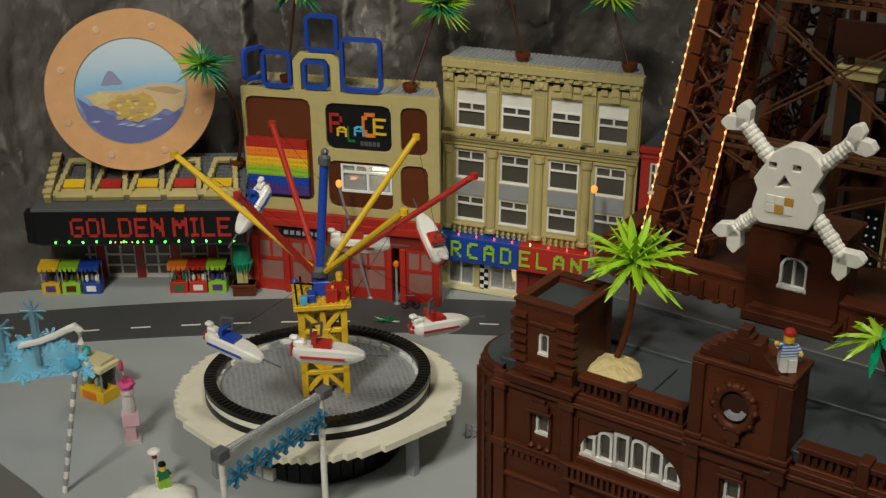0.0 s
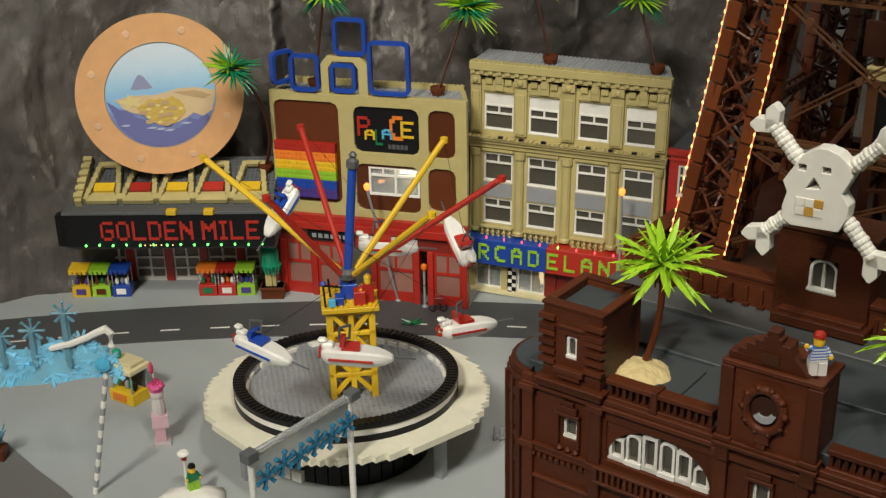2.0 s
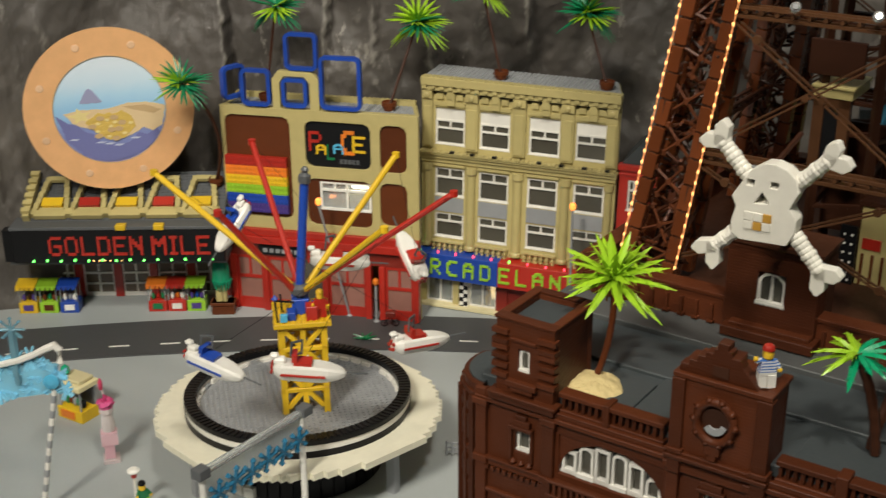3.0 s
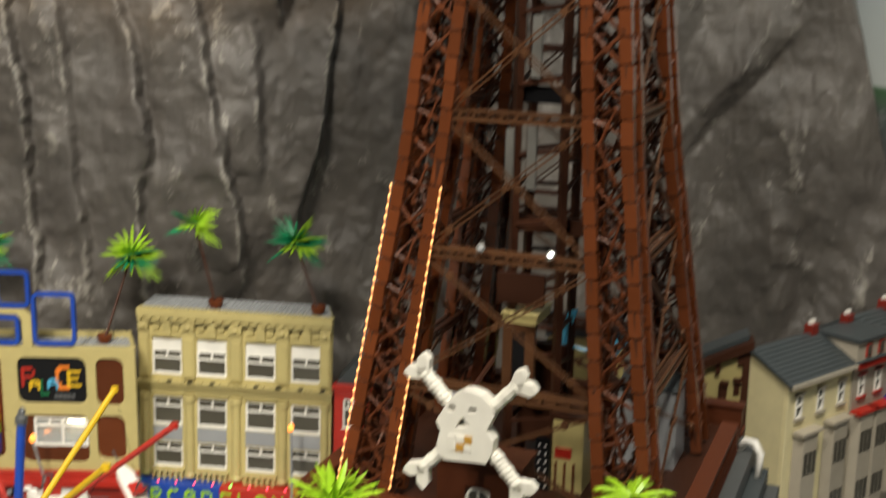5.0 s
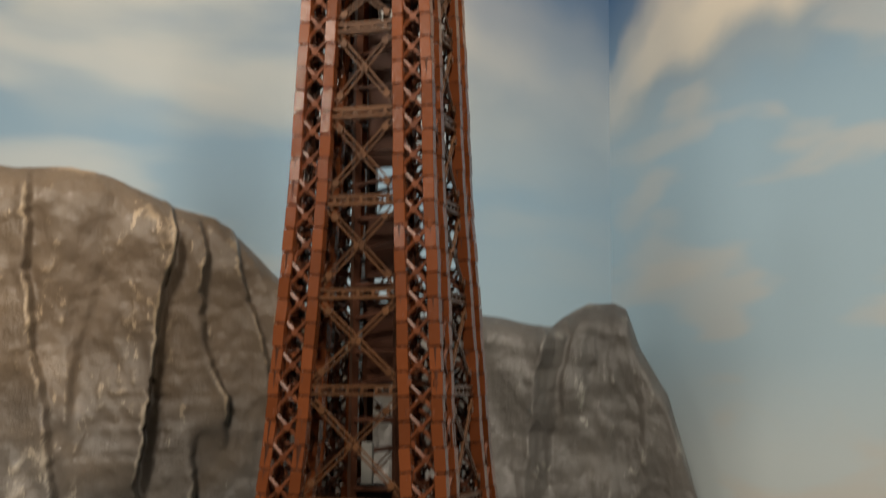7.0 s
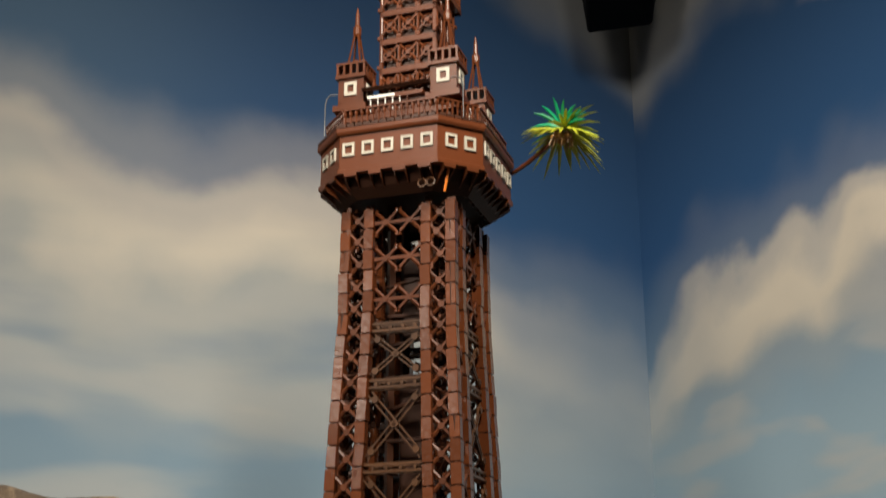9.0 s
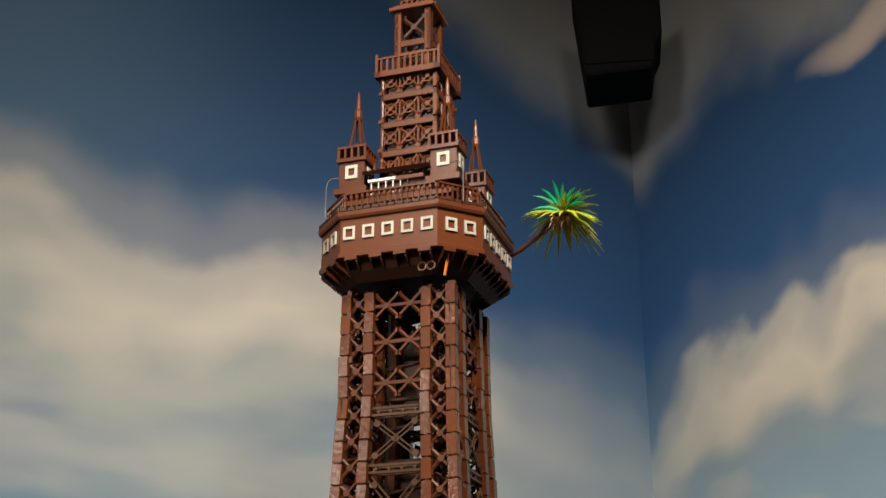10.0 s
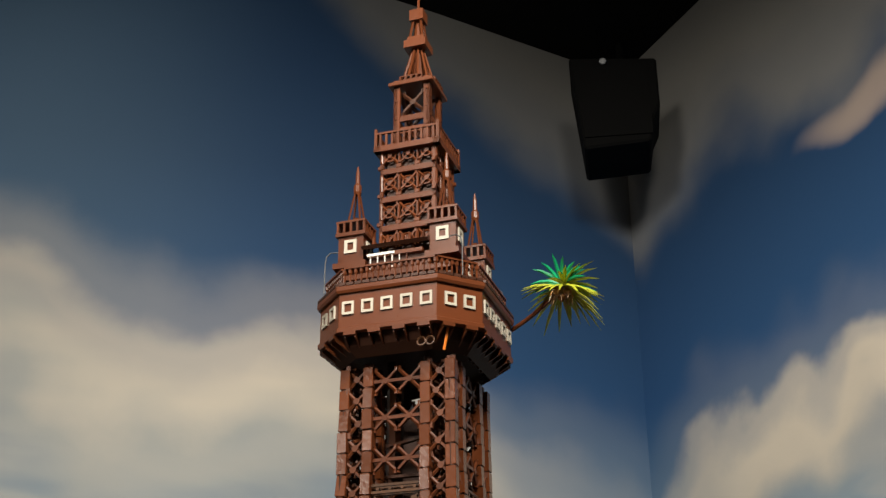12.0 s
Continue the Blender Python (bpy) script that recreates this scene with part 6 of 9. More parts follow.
# small red house beyond it
red_house = thing("red_house", TAN_POSE @ pose(W_TAN + 0.006, -0.004, 0), "narrow bright red brick house with a white window", "house")
bm = bmesh.new()
wall_with_holes(bm, 0, 0.085, 0, 0.315, 0, 0.008, [(0.016, 0.036, 0.235, 0.290)])
part("wall", bm, RED, red_house, bevel=0.0006)
part("side_wall", boxes((0, 0.008, 0.008, 0.09, 0, 0.315), (0.077, 0.085, 0.008, 0.09, 0, 0.315)), RED, red_house)
part("cornice", boxes((-0.003, 0.088, -0.005, 0.01, 0.308, 0.318), (-0.001, 0.086, -0.003, 0.01, 0.298, 0.302)), RED, red_house, bevel=0.0006)
bm = bmesh.new()
prism(bm, [(0.0, 0.315), (0.085, 0.315), (0.080, 0.345), (0.03, 0.352)], 0.004, 0.09)
part("roof", bm, SLATE, red_house)
sash_window(red_house, 0.016, 0.036, 0.235, 0.290, 0.003)

# palace house with the rounded openings
PAL_POSE = frame_at((-0.356, 2.142), (-0.005, 2.051))
W_PAL, D_PAL, H_PAL = 0.363, 0.085, 0.392
palace = thing("games_palace", PAL_POSE, "tan arcade building with rounded brown panels above red shop fronts", "building")
OPEN = [(0.007, 0.129, 0.186, 0.376), (0.157, 0.277, 0.288, 0.372), (0.294, 0.342, 0.286, 0.372), (0.157, 0.277, 0.178, 0.266), (0.292, 0.342, 0.186, 0.266)]
bm = bmesh.new()
wall_with_holes(bm, 0, W_PAL, 0.163, H_PAL, 0, 0.012, OPEN)
for x0, x1, z0, z1 in OPEN:
    k = 0.013
    for cx, cz, sx, sz in ((x0, z0, 1, 1), (x1, z0, -1, 1), (x0, z1, 1, -1), (x1, z1, -1, -1)):
        prism(bm, [(cx, cz), (cx + sx * k, cz), (cx + sx * k * 0.3, cz + sz * k * 0.3), (cx, cz + sz * k)], 0.0, 0.012)
# hump over the roof line, with its own opening
hump = [(0.101, H_PAL), (0.101, 0.444), (0.113, 0.459), (0.174, 0.459), (0.187, 0.446), (0.187, H_PAL), (0.170, H_PAL), (0.170, 0.438), (0.161, 0.450), (0.124, 0.450), (0.115, 0.438), (0.115, H_PAL)]
prism(bm, hump, 0, 0.012)
wall = part("front_wall", bm, TAN, palace, bevel=0.0005)
part("side_wall", boxes((0, 0.008, 0.012, D_PAL, 0.0, H_PAL - 0.004), (0.008, W_PAL - 0.03, D_PAL - 0.006, D_PAL, 0.0, H_PAL - 0.004)), TAN, palace)
bm = bmesh.new()
slab(bm, [(W_PAL - 0.008, 0.012), (W_PAL, 0.012), (W_PAL - 0.024, D_PAL), (W_PAL - 0.032, D_PAL)], 0.0, H_PAL - 0.004)
part("side_wall", bm, TAN, palace)
for (x0, x1, z0, z1), mat in zip(OPEN, (BROWN, BLACK, BROWN, BROWN, BROWN)):
    if mat is BROWN and x0 > 0.15 and z0 < 0.18 and x1 < 0.28:
        bm = bmesh.new()
        wall_with_holes(bm, x0, x1, z0, z1, 0.005, 0.009, [(0.180, 0.275, 0.207, 0.260)])
        part("panel", bm, BROWN, palace, "smooth dark brown panel")
    else:
        part("panel", boxes((x0, x1, 0.005, 0.009, z0, z1)), mat, palace, "smooth dark brown panel" if mat is BROWN else "black sign board")
bm = bmesh.new()
wall_with_holes(bm, 0.180, 0.275, 0.207, 0.260, 0.004, 0.008, [(0.184, 0.2055, 0.247, 0.257), (0.209, 0.228, 0.247, 0.257), (0.184, 0.228, 0.211, 0.243), (0.232, 0.271, 0.247, 0.257), (0.232, 0.271, 0.211, 0.243)])
win = part("window", bm, WHITE, palace, "wide white window, lit inside")
part("pane", boxes((0.182, 0.273, 0.0085, 0.0092, 0.208, 0.259)), CLEAR, win)
part("lit_room", boxes((0.178, 0.277, 0.034, 0.036, 0.18, 0.262)), painted_board("lit_room_wall", (0.45, 0.38, 0.26), (0.3, 0.25, 0.18)), palace)
for x in (0.243, 0.258):
    part("tube_lamp", boxes((x - 0.0062, x + 0.0062, 0.014, 0.022, 0.2490, 0.2575)), TUBE_LIGHT, palace, "small lit tube in the window")
part("table_lamp", boxes((0.190, 0.196, 0.024, 0.030, 0.222, 0.227), (0.1975, 0.201, 0.024, 0.030, 0.224, 0.227)), LANTERN, palace, "small orange lamp in the window")
bm = bmesh.new()
slab(bm, [(0.002, 0.012), (W_PAL - 0.003, 0.012), (W_PAL - 0.027, D_PAL - 0.001), (0.002, D_PAL - 0.001)], H_PAL - 0.012, H_PAL - 0.006)
part("roof", bm, GREY, palace)
bm = bmesh.new()
studs(bm, [p for p in stud_grid(0.004, W_PAL - 0.004, 0.014, D_PAL, H_PAL - 0.006) if p[0] < W_PAL - 0.004 - 0.33 * (p[1] - 0.012)])
tagged(part("roof_studs", bm, GREY, palace), kind="stuff")
bm = bmesh.new()
studs(bm, [((i + 0.5) * W_PAL / 45, D_PAL - 0.004, H_PAL + 0.004) for i in range(42)])
box(bm, 0, W_PAL - 0.024, D_PAL - 0.008, D_PAL, H_PAL - 0.006, H_PAL + 0.004)
part("back_kerb", bm, TAN, palace)
# the sign's letters, each of its own colour and size
for ch, x, z, w, h, mat in (("P", 0.163, 0.317, 0.024, 0.036, RED), ("A", 0.176, 0.311, 0.019, 0.018, YELLOW), ("L", 0.196, 0.302, 0.014, 0.028, GREEN), ("A", 0.208, 0.314, 0.019, 0.018, AZURE), ("C", 0.223, 0.313, 0.024, 0.044, ORANGE), ("E", 0.243, 0.318, 0.024, 0.030, YELLOW)):
    letter(palace, ch, x, z, w, h, 0.0045, mat)
for i in range(5):
    part("small_writing", boxes((0.219 + i * 0.0075, 0.2245 + i * 0.0075, 0.0035, 0.0048, 0.296, 0.304)), DARKGREY, palace)
# hoops on the roof line
ring_frame(palace, 0.044, 0.099, 0.394, 0.461, -0.004)
ring_frame(palace, 0.126, 0.186, 0.461, 0.527, 0.000)
ring_frame(palace, 0.119, 0.166, 0.395, 0.447, -0.003, corner=0.010)
ring_frame(palace, 0.189, 0.264, 0.395, 0.490, -0.004)
ring_frame(palace, 0.0, 0.050, 0.0, 0.060, 0.0, m=pose(0.013, -0.004, 0.400, 0, 0, 62))
# striped banner
banner = thing("rainbow_banner", PAL_POSE @ pose(0.0055, -0.0065, 0), "rainbow striped brick banner hung on the brown panel", "banner")
for j, mat in enumerate((RED, ORANGE, YELLOW, LIME, BLUE, VIOLET)):
    z1 = 0.301 - j * 0.0175
    bm = boxes((0, 0.116, 0.0, 0.010, z1 - 0.0175, z1))
    for i in range(15):
        for k in range(2):
            lathe(bm, [(0.0024, 0), (0.0024, 0.0016)], 6, pose(0.004 + i * 0.0077, 0.0, z1 - 0.0044 - k * 0.0087, 90))
    part("stripe", bm, mat, banner)
# red shop fronts
part("fascia", boxes((0, W_PAL, -0.008, 0.008, 0.150, 0.163), (0, W_PAL, -0.014, 0.006, 0.136, 0.150)), RED, palace, bevel=0.0006)
part("fascia", boxes((0, W_PAL, -0.003, 0.006, 0.108, 0.136)), DARKRED, palace)
part("name_board", boxes((0.058, 0.150, -0.006, -0.003, 0.113, 0.131)), BLACK, palace, "black name board with unreadable lettering")
for i in range(6):
    part("small_writing", boxes((0.068 + i * 0.012, 0.076 + i * 0.012, -0.0072, -0.0058, 0.118, 0.126)), GREY, palace)
part("name_board", boxes((0.190, 0.270, -0.006, -0.003, 0.113, 0.131)), WHITE, palace, "white blank name board")
for x in (0.002, 0.064, 0.128, 0.180, 0.262, 0.288, 0.351):
    part("shop_post", boxes((x, x + 0.011, -0.008, 0.008, 0.0, 0.108)), RED, palace, bevel=0.0006)
for x0, x1 in ((0.013, 0.064), (0.075, 0.128), (0.191, 0.262), (0.299, 0.351)):
    bm = bmesh.new()
    wall_with_holes(bm, x0, x1, 0.0, 0.108, -0.002, 0.003, [(x0 + 0.004, x1 - 0.004, 0.022, 0.062), (x0 + 0.004, (x0 + x1) / 2 - 0.002, 0.068, 0.102), ((x0 + x1) / 2 + 0.002, x1 - 0.004, 0.068, 0.102)])
    w = part("shop_window", bm, RED, palace)
    part("pane", boxes((x0 + 0.002, x1 - 0.002, 0.0, 0.0008, 0.02, 0.104)), ROSY, w)
part("shop_door", boxes((0.139, 0.180, 0.0, 0.004, 0.0, 0.108)), GLASS, palace)
part("shop_floor", boxes((0.0, W_PAL, 0.004, D_PAL, 0.0, 0.003)), GREY, palace)
pot(PAL_POSE, 0.070, 0.050, H_PAL - 0.0045, "brown plastic pot on the studded roof")
pot(PAL_POSE, 0.300, 0.045, H_PAL - 0.0045, "brown plastic pot on the studded roof")

# golden mile arcade
GM_POSE = frame_at((-0.70, 2.058), (-0.36, 2.055))
mile = thing("seaside_arcade", GM_POSE, "low black-fronted amusement arcade with red lettering and green lamps", "building")
board = part("sign_board", boxes((-0.028, 0.348, 0.0, 0.014, 0.127, 0.190)), BLACK, mile, "long black sign board", 0.0008)
xs = 0.037
for ch in "GOLDEN":
    letter(board, ch, xs, 0.1415, 0.0235, 0.036, 0.0, RED)
    xs += 0.0287
xs += 0.010
for ch in "MILE":
    w = 0.014 if ch == "I" else 0.0235 if ch != "M" else 0.027
    letter(board, ch, xs, 0.1415, w, 0.036, 0.0, RED)
    xs += w + 0.0052
for i in range(14):
    bm = bmesh.new()
    lathe(bm, [(0.0008, -0.0024), (0.0024, 0), (0.0008, 0.0024)], 8, pose(0.008 + i * 0.0245, -0.004, 0.1325 + 0.001 * (i % 2)))
    part("bulb", bm, BULB_GREEN, board)
for i in range(6):
    bm = bmesh.new()
    lathe(bm, [(0.0006, -0.0014), (0.0012, 0), (0.0006, 0.0014)], 6, pose(0.115 + i * 0.010, -0.004, 0.1325))
    part("bulb", bm, BULB_WARM, board)
part("sign_end", boxes((-0.046, -0.028, 0.008, 0.030, 0.127, 0.186)), BLACK, mile)
part("canopy", boxes((-0.040, 0.348, 0.014, 0.14, 0.118, 0.127), (-0.03, 0.348, -0.002, 0.05, 0.190, 0.196)), DARKGREY, mile, bevel=0.0006)
# sloping studded roof
slope = pose(0, 0.030, 0.196, 27)
part("roof", boxes((-0.002, 0.345, 0.0, 0.120, -0.004, 0.0)), DARKGREY, mile).matrix_local = slope
bm = bmesh.new()
studs(bm, stud_grid(0.0, 0.344, 0.0, 0.120, 0.0), 0.0024, 0.0016, 6)
ob = part("roof_studs", bm, DARKGREY, mile)
ob.matrix_local = slope
tagged(ob, kind="stuff")
for i in range(5):
    c = 0.036 + i * 0.0665
    bm = bmesh.new()
    for s in (-1, 1):
        for k in range(7):
            f = k / 6
            x = c + s * (0.029 - 0.012 * f)
            box(bm, x - 0.0045, x + 0.0045, 0.006 + 0.013 * k, 0.020 + 0.013 * k, 0.002, 0.013 + 0.0012 * (k % 2))
    box(bm, c - 0.028, c + 0.028, 0.002, 0.016, 0.002, 0.012)
    box(bm, c - 0.014, c + 0.014, 0.088, 0.098, 0.006, 0.014)
    f = part("roof_frame", bm, TAN, mile, "tan stepped frame on the roof", 0.0006)
    f.matrix_local = slope
    pn = part("coloured_panel", boxes((c - 0.0185, c + 0.0185, 0.026, 0.046, 0.004, 0.013)), YELLOW if i % 2 == 0 else RED, mile, "bright panel between the frames", 0.0005)
    pn.matrix_local = slope
    pn = part("infill", boxes((c - 0.034, c + 0.034, 0.006, 0.026, 0.001, 0.0075)), TAN, mile)
    pn.matrix_local = slope
bm = boxes((-0.012, 0.0, 0.0, 0.11, 0.0, 0.014))
for k in range(6):
    box(bm, -0.014, 0.002, 0.006 + 0.018 * k, 0.016 + 0.018 * k, 0.014, 0.020)
part("gable_edge", bm, TAN, mile).matrix_local = slope
for x in (0.168, 0.235):
    part("floodlight", boxes((x - 0.009, x + 0.009, -0.006, 0.008, 0.190, 0.200)), YELLOW, mile, "small yellow floodlight block", 0.001)
# ground floor: red piers and white windows
part("back_wall", boxes((-0.03, 0.348, 0.150, 0.156, 0.0, 0.196)), DARKBROWN, mile)
for x in (-0.010, 0.036, 0.110, 0.178, 0.250, 0.320):
    part("pier", boxes((x, x + 0.016, 0.132, 0.144, 0.0, 0.118)), RED, mile, bevel=0.0006)
for x0, x1 in ((0.052, 0.110), (0.126, 0.178), (0.194, 0.250), (0.266, 0.320), (0.006, 0.036)):
    bm = bmesh.new()
    xm = (x0 + x1) / 2
    wall_with_holes(bm, x0, x1, 0.0, 0.118, 0.136, 0.140, [(a, b, c, d) for a, b in ((x0 + 0.003, xm - 0.002), (xm + 0.002, x1 - 0.003)) for c, d in ((0.008, 0.024), (0.028, 0.046), (0.050, 0.070), (0.074, 0.112))])
    w = part("window", bm, WHITE, mile, "white many-paned arcade window")
    # opaque pane, painted with the dimness of the room behind it
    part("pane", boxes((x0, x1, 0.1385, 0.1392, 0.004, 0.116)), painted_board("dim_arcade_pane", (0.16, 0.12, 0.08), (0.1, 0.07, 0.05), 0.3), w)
pot(GM_POSE, 0.325, 0.10, 0.236, "brown plastic pot on the arcade roof")

# round porthole picture behind the arcade
port = thing("porthole_picture", pose(-0.545, 2.125, 0.391, 0, 0, 14.5), "round porthole picture with a peach rim and a treasure beach", "picture")
RIM = plastic("peach_rim_paint", (0.80, 0.44, 0.20), 0.5, 0.05)
bm = bmesh.new()
lathe(bm, [(0.096, 0.0), (0.096, 0.006), (0.1455, 0.006), (0.1455, 0.0)], 64, pose(0, 0, 0, 90), close=False)
part("rim", bm, RIM, port, "flat peach coloured ring")
bm = bmesh.new()
tube(bm, [(0.0965 * math.cos(a), -0.0055, 0.0965 * math.sin(a)) for a in np.linspace(0, 2 * math.pi, 64, endpoint=False)], 0.0010, 5, closed=True)
part("inner_edge", bm, plastic("tan_line", (0.55, 0.36, 0.2)), port)
for k in range(8):
    a = radians(22.5 + 45 * k)
    bm = bmesh.new()
    lathe(bm, [(0.0068, 0), (0.0068, 0.0006), (0.005, 0.0012), (0.0, 0.0013)], 16, pose(0.122 * math.cos(a), -0.006, 0.122 * math.sin(a), 90), close=False)
    part("bolt", bm, plastic("bolt_paint", (0.78, 0.50, 0.30), 0.5), port)


def picture_material():
    m, nodes, links, p = nodes_of("beach_print")
    co = nodes.new("ShaderNodeTexCoord").outputs["Object"]
    sep = nodes.new("ShaderNodeSeparateXYZ")
    links.new(co, sep.inputs[0])
    n = noise_tex(nodes, links, co, 30.0, 5.0)
    wav = maths(nodes, links, "MULTIPLY_ADD", n.outputs[0], 0.02, -0.01)
    h = maths(nodes, links, "MULTIPLY_ADD", maths(nodes, links, "ADD", sep.outputs[2], wav), 5.0, 0.5)
    sky = ramp(nodes, links, h, [(0.0, (0.20, 0.21, 0.44)), (0.34, (0.24, 0.30, 0.58)), (0.44, (0.30, 0.52, 0.80)), (0.54, (0.34, 0.60, 0.86)), (0.64, (0.46, 0.70, 0.90)), (0.74, (0.62, 0.78, 0.92)), (0.92, (0.74, 0.84, 0.93))])
    links.new(sky.outputs[0], p.inputs["Base Color"])
    p.inputs["Roughness"].default_value = 0.35
    return m


bm = bmesh.new()
lathe(bm, [(0.0965, 0.001), (0.0965, 0.004)], 64, pose(0, 0, 0, 90))
pic = part("print", bm, picture_material(), port, "printed sea, sky and beach")


def blob(points, y, material, name):
    bm = bmesh.new()
    prism(bm, points, y, y + 0.0006)
    part(name, bm, material, pic)


def ragged(points, seed, amount=0.0022, n=9):
    """A drawn outline: the corners joined by short, uneven strokes."""
    out = []
    for k, (a, b) in enumerate(zip(points, points[1:] + points[:1])):
        for q in range(n):
            f = q / n
            x, z = a[0] + (b[0] - a[0]) * f, a[1] + (b[1] - a[1]) * f
            w = amount * noise.noise(Vector((x * 90, z * 90, seed))) + amount * 0.8 * noise.noise(Vector((x * 260, z * 260, seed + 3)))
            r = math.hypot(x, z) or 1.0
            out.append((x + w * x / r, z + w * z / r + 0.4 * w))
    return [(x, z) if math.hypot(x, z) < 0.0945 else (x * 0.0945 / math.hypot(x, z), z * 0.0945 / math.hypot(x, z)) for x, z in out]


SANDPRINT = painted_board("printed_sand", (0.78, 0.60, 0.36), (0.70, 0.50, 0.26), 0.4)
SANDSHADE = painted_board("printed_sand_shade", (0.60, 0.42, 0.22), (0.52, 0.36, 0.2), 0.4)
GOLDPRINT = painted_board("printed_gold", (0.76, 0.55, 0.14), (0.50, 0.30, 0.05), 0.4)
GOLDLIGHT = painted_board("printed_pale_gold", (0.84, 0.72, 0.34), (0.7, 0.5, 0.16), 0.4)
SEAPRINT = painted_board("printed_sea", (0.19, 0.20, 0.44), (0.13, 0.15, 0.36), 0.4)
FOAMPRINT = painted_board("printed_foam", (0.58, 0.62, 0.74), (0.45, 0.5, 0.68), 0.4)
blob(ragged([(-0.050, 0.014), (-0.043, 0.030), (-0.033, 0.041), (-0.026, 0.036), (-0.018, 0.024), (-0.011, 0.014)], 2, 0.0012), -0.0045, painted_board("printed_rock", (0.36, 0.37, 0.56), (0.30, 0.32, 0.5), 0.4), "far_island")
blob(ragged([(-0.080, -0.002), (-0.050, 0.003), (-0.005, 0.002), (0.030, 0.010), (0.060, 0.010), (0.0940, 0.002), (0.088, -0.034), (0.070, -0.044), (0.055, -0.036), (0.025, -0.052), (-0.010, -0.050), (-0.030, -0.034), (-0.062, -0.024)], 5), -0.0047, SANDPRINT, "beach")
blob(ragged([(0.020, 0.004), (0.060, 0.005), (0.088, -0.006), (0.074, -0.012), (0.045, -0.004)], 6, 0.001), -0.0049, SANDSHADE, "beach_shadow")
blob(ragged([(-0.092, -0.004), (-0.074, -0.020), (-0.060, -0.022), (-0.046, -0.036), (-0.030, -0.042), (-0.020, -0.058), (0.014, -0.066), (0.034, -0.058), (0.046, -0.044), (0.060, -0.050), (0.076, -0.040), (0.084, -0.046), (0.062, -0.072), (0.030, -0.088), (-0.012, -0.094), (-0.050, -0.080), (-0.080, -0.048)], 8, 0.003), -0.0050, SEAPRINT, "sea")
for k in range(9):
    x, z = -0.066 + 0.015 * k, -0.050 - 0.012 * (k % 3) - 0.012 * math.sin(k * 0.8)
    if math.hypot(x, z) < 0.084:
        blob(ragged([(x - 0.010, z), (x - 0.002, z + 0.0022), (x + 0.010, z + 0.001), (x + 0.003, z - 0.0016)], 20 + k, 0.001, 4), -0.0053, FOAMPRINT, "wave")
# a star of coins on the left and the heap of treasure in the middle
blob([(-0.052 + (0.019 if k % 2 == 0 else 0.0085) * math.cos(0.63 * k + 0.5) * 1.15, -0.008 + (0.019 if k % 2 == 0 else 0.0085) * math.sin(0.63 * k + 0.5) * 0.8) for k in range(10)], -0.0054, GOLDLIGHT, "starfish")
blob(ragged([(-0.045, -0.020), (-0.020, -0.004), (0.0, -0.010), (0.020, -0.002), (0.036, -0.014), (0.040, -0.032), (0.022, -0.052), (-0.006, -0.054), (-0.024, -0.040)], 12, 0.0025), -0.0055, GOLDPRINT, "treasure")
for k in range(24):
    a, r = 2.4 * k, 0.0068 * math.sqrt(k)
    x, z = -0.002 + 1.12 * r * math.cos(a), -0.029 + 0.72 * r * math.sin(a)
    w = 0.0042 + 0.0016 * (k % 3)
    blob([(x + w * math.cos(t), z + 0.62 * w * math.sin(t)) for t in np.linspace(0, 2 * math.pi, 9, endpoint=False)], -0.0060 - 0.0003 * (k % 4), (GOLDLIGHT, GOLDPRINT, SANDSHADE)[k % 3], "coin")


# ---- fairground ride ----
RIDE = pose(-0.187, 1.590, 0)
IVORY = plastic("ivory_plastic", (0.80, 0.76, 0.60), 0.4, 0.02)
ride = thing("swing_ride", RIDE, "yellow and blue fairground ride with white boats on coloured arms", "fairground ride")


def stair_disc(radius, step, turn, z0, z1):
    """A disc of plates: its edge goes in steps of one stud."""
    bm = bmesh.new()
    n = int(radius / step)
    quarter = []
    for i in range(n + 1):
        y = math.floor(math.sqrt(max(0.0, radius ** 2 - (i * step) ** 2)) / step) * step
        quarter.append((i * step, y))
    path = []
    for (x, y), (x2, y2) in zip(quarter, quarter[1:]):
        path += [(x, y), (x2, y)]
    path.append((quarter[-1][0], 0.0))
    full = []
    for k in range(4):
        c, s = round(math.cos(-k * math.pi / 2)), round(math.sin(-k * math.pi / 2))
        full += [(x * c - y * s, x * s + y * c) for x, y in path[:-1]]
    clean = []
    for p in full:
        if not clean or (abs(p[0] - clean[-1][0]) + abs(p[1] - clean[-1][1])) > 1e-6:
            clean.append(p)
    a = radians(turn)
    slab(bm, [(x * math.cos(a) - y * math.sin(a), x * math.sin(a) + y * math.cos(a)) for x, y in clean[::-1]], z0, z1)
    return bm


# the round base stands a little out of level
BASE = pose(0.002, 0.015, 0.0) @ pose(0, 0, 0.088) @ pose(0, 0, 0, -3, 0, 0) @ pose(0, 0, -0.088)


def base_part(name, bm, material, label="", m=None, bevel=0.0):
    ob = part(name, bm, material, ride, label, bevel)
    ob.matrix_local = BASE @ (m or Matrix.Identity(4))
    return ob


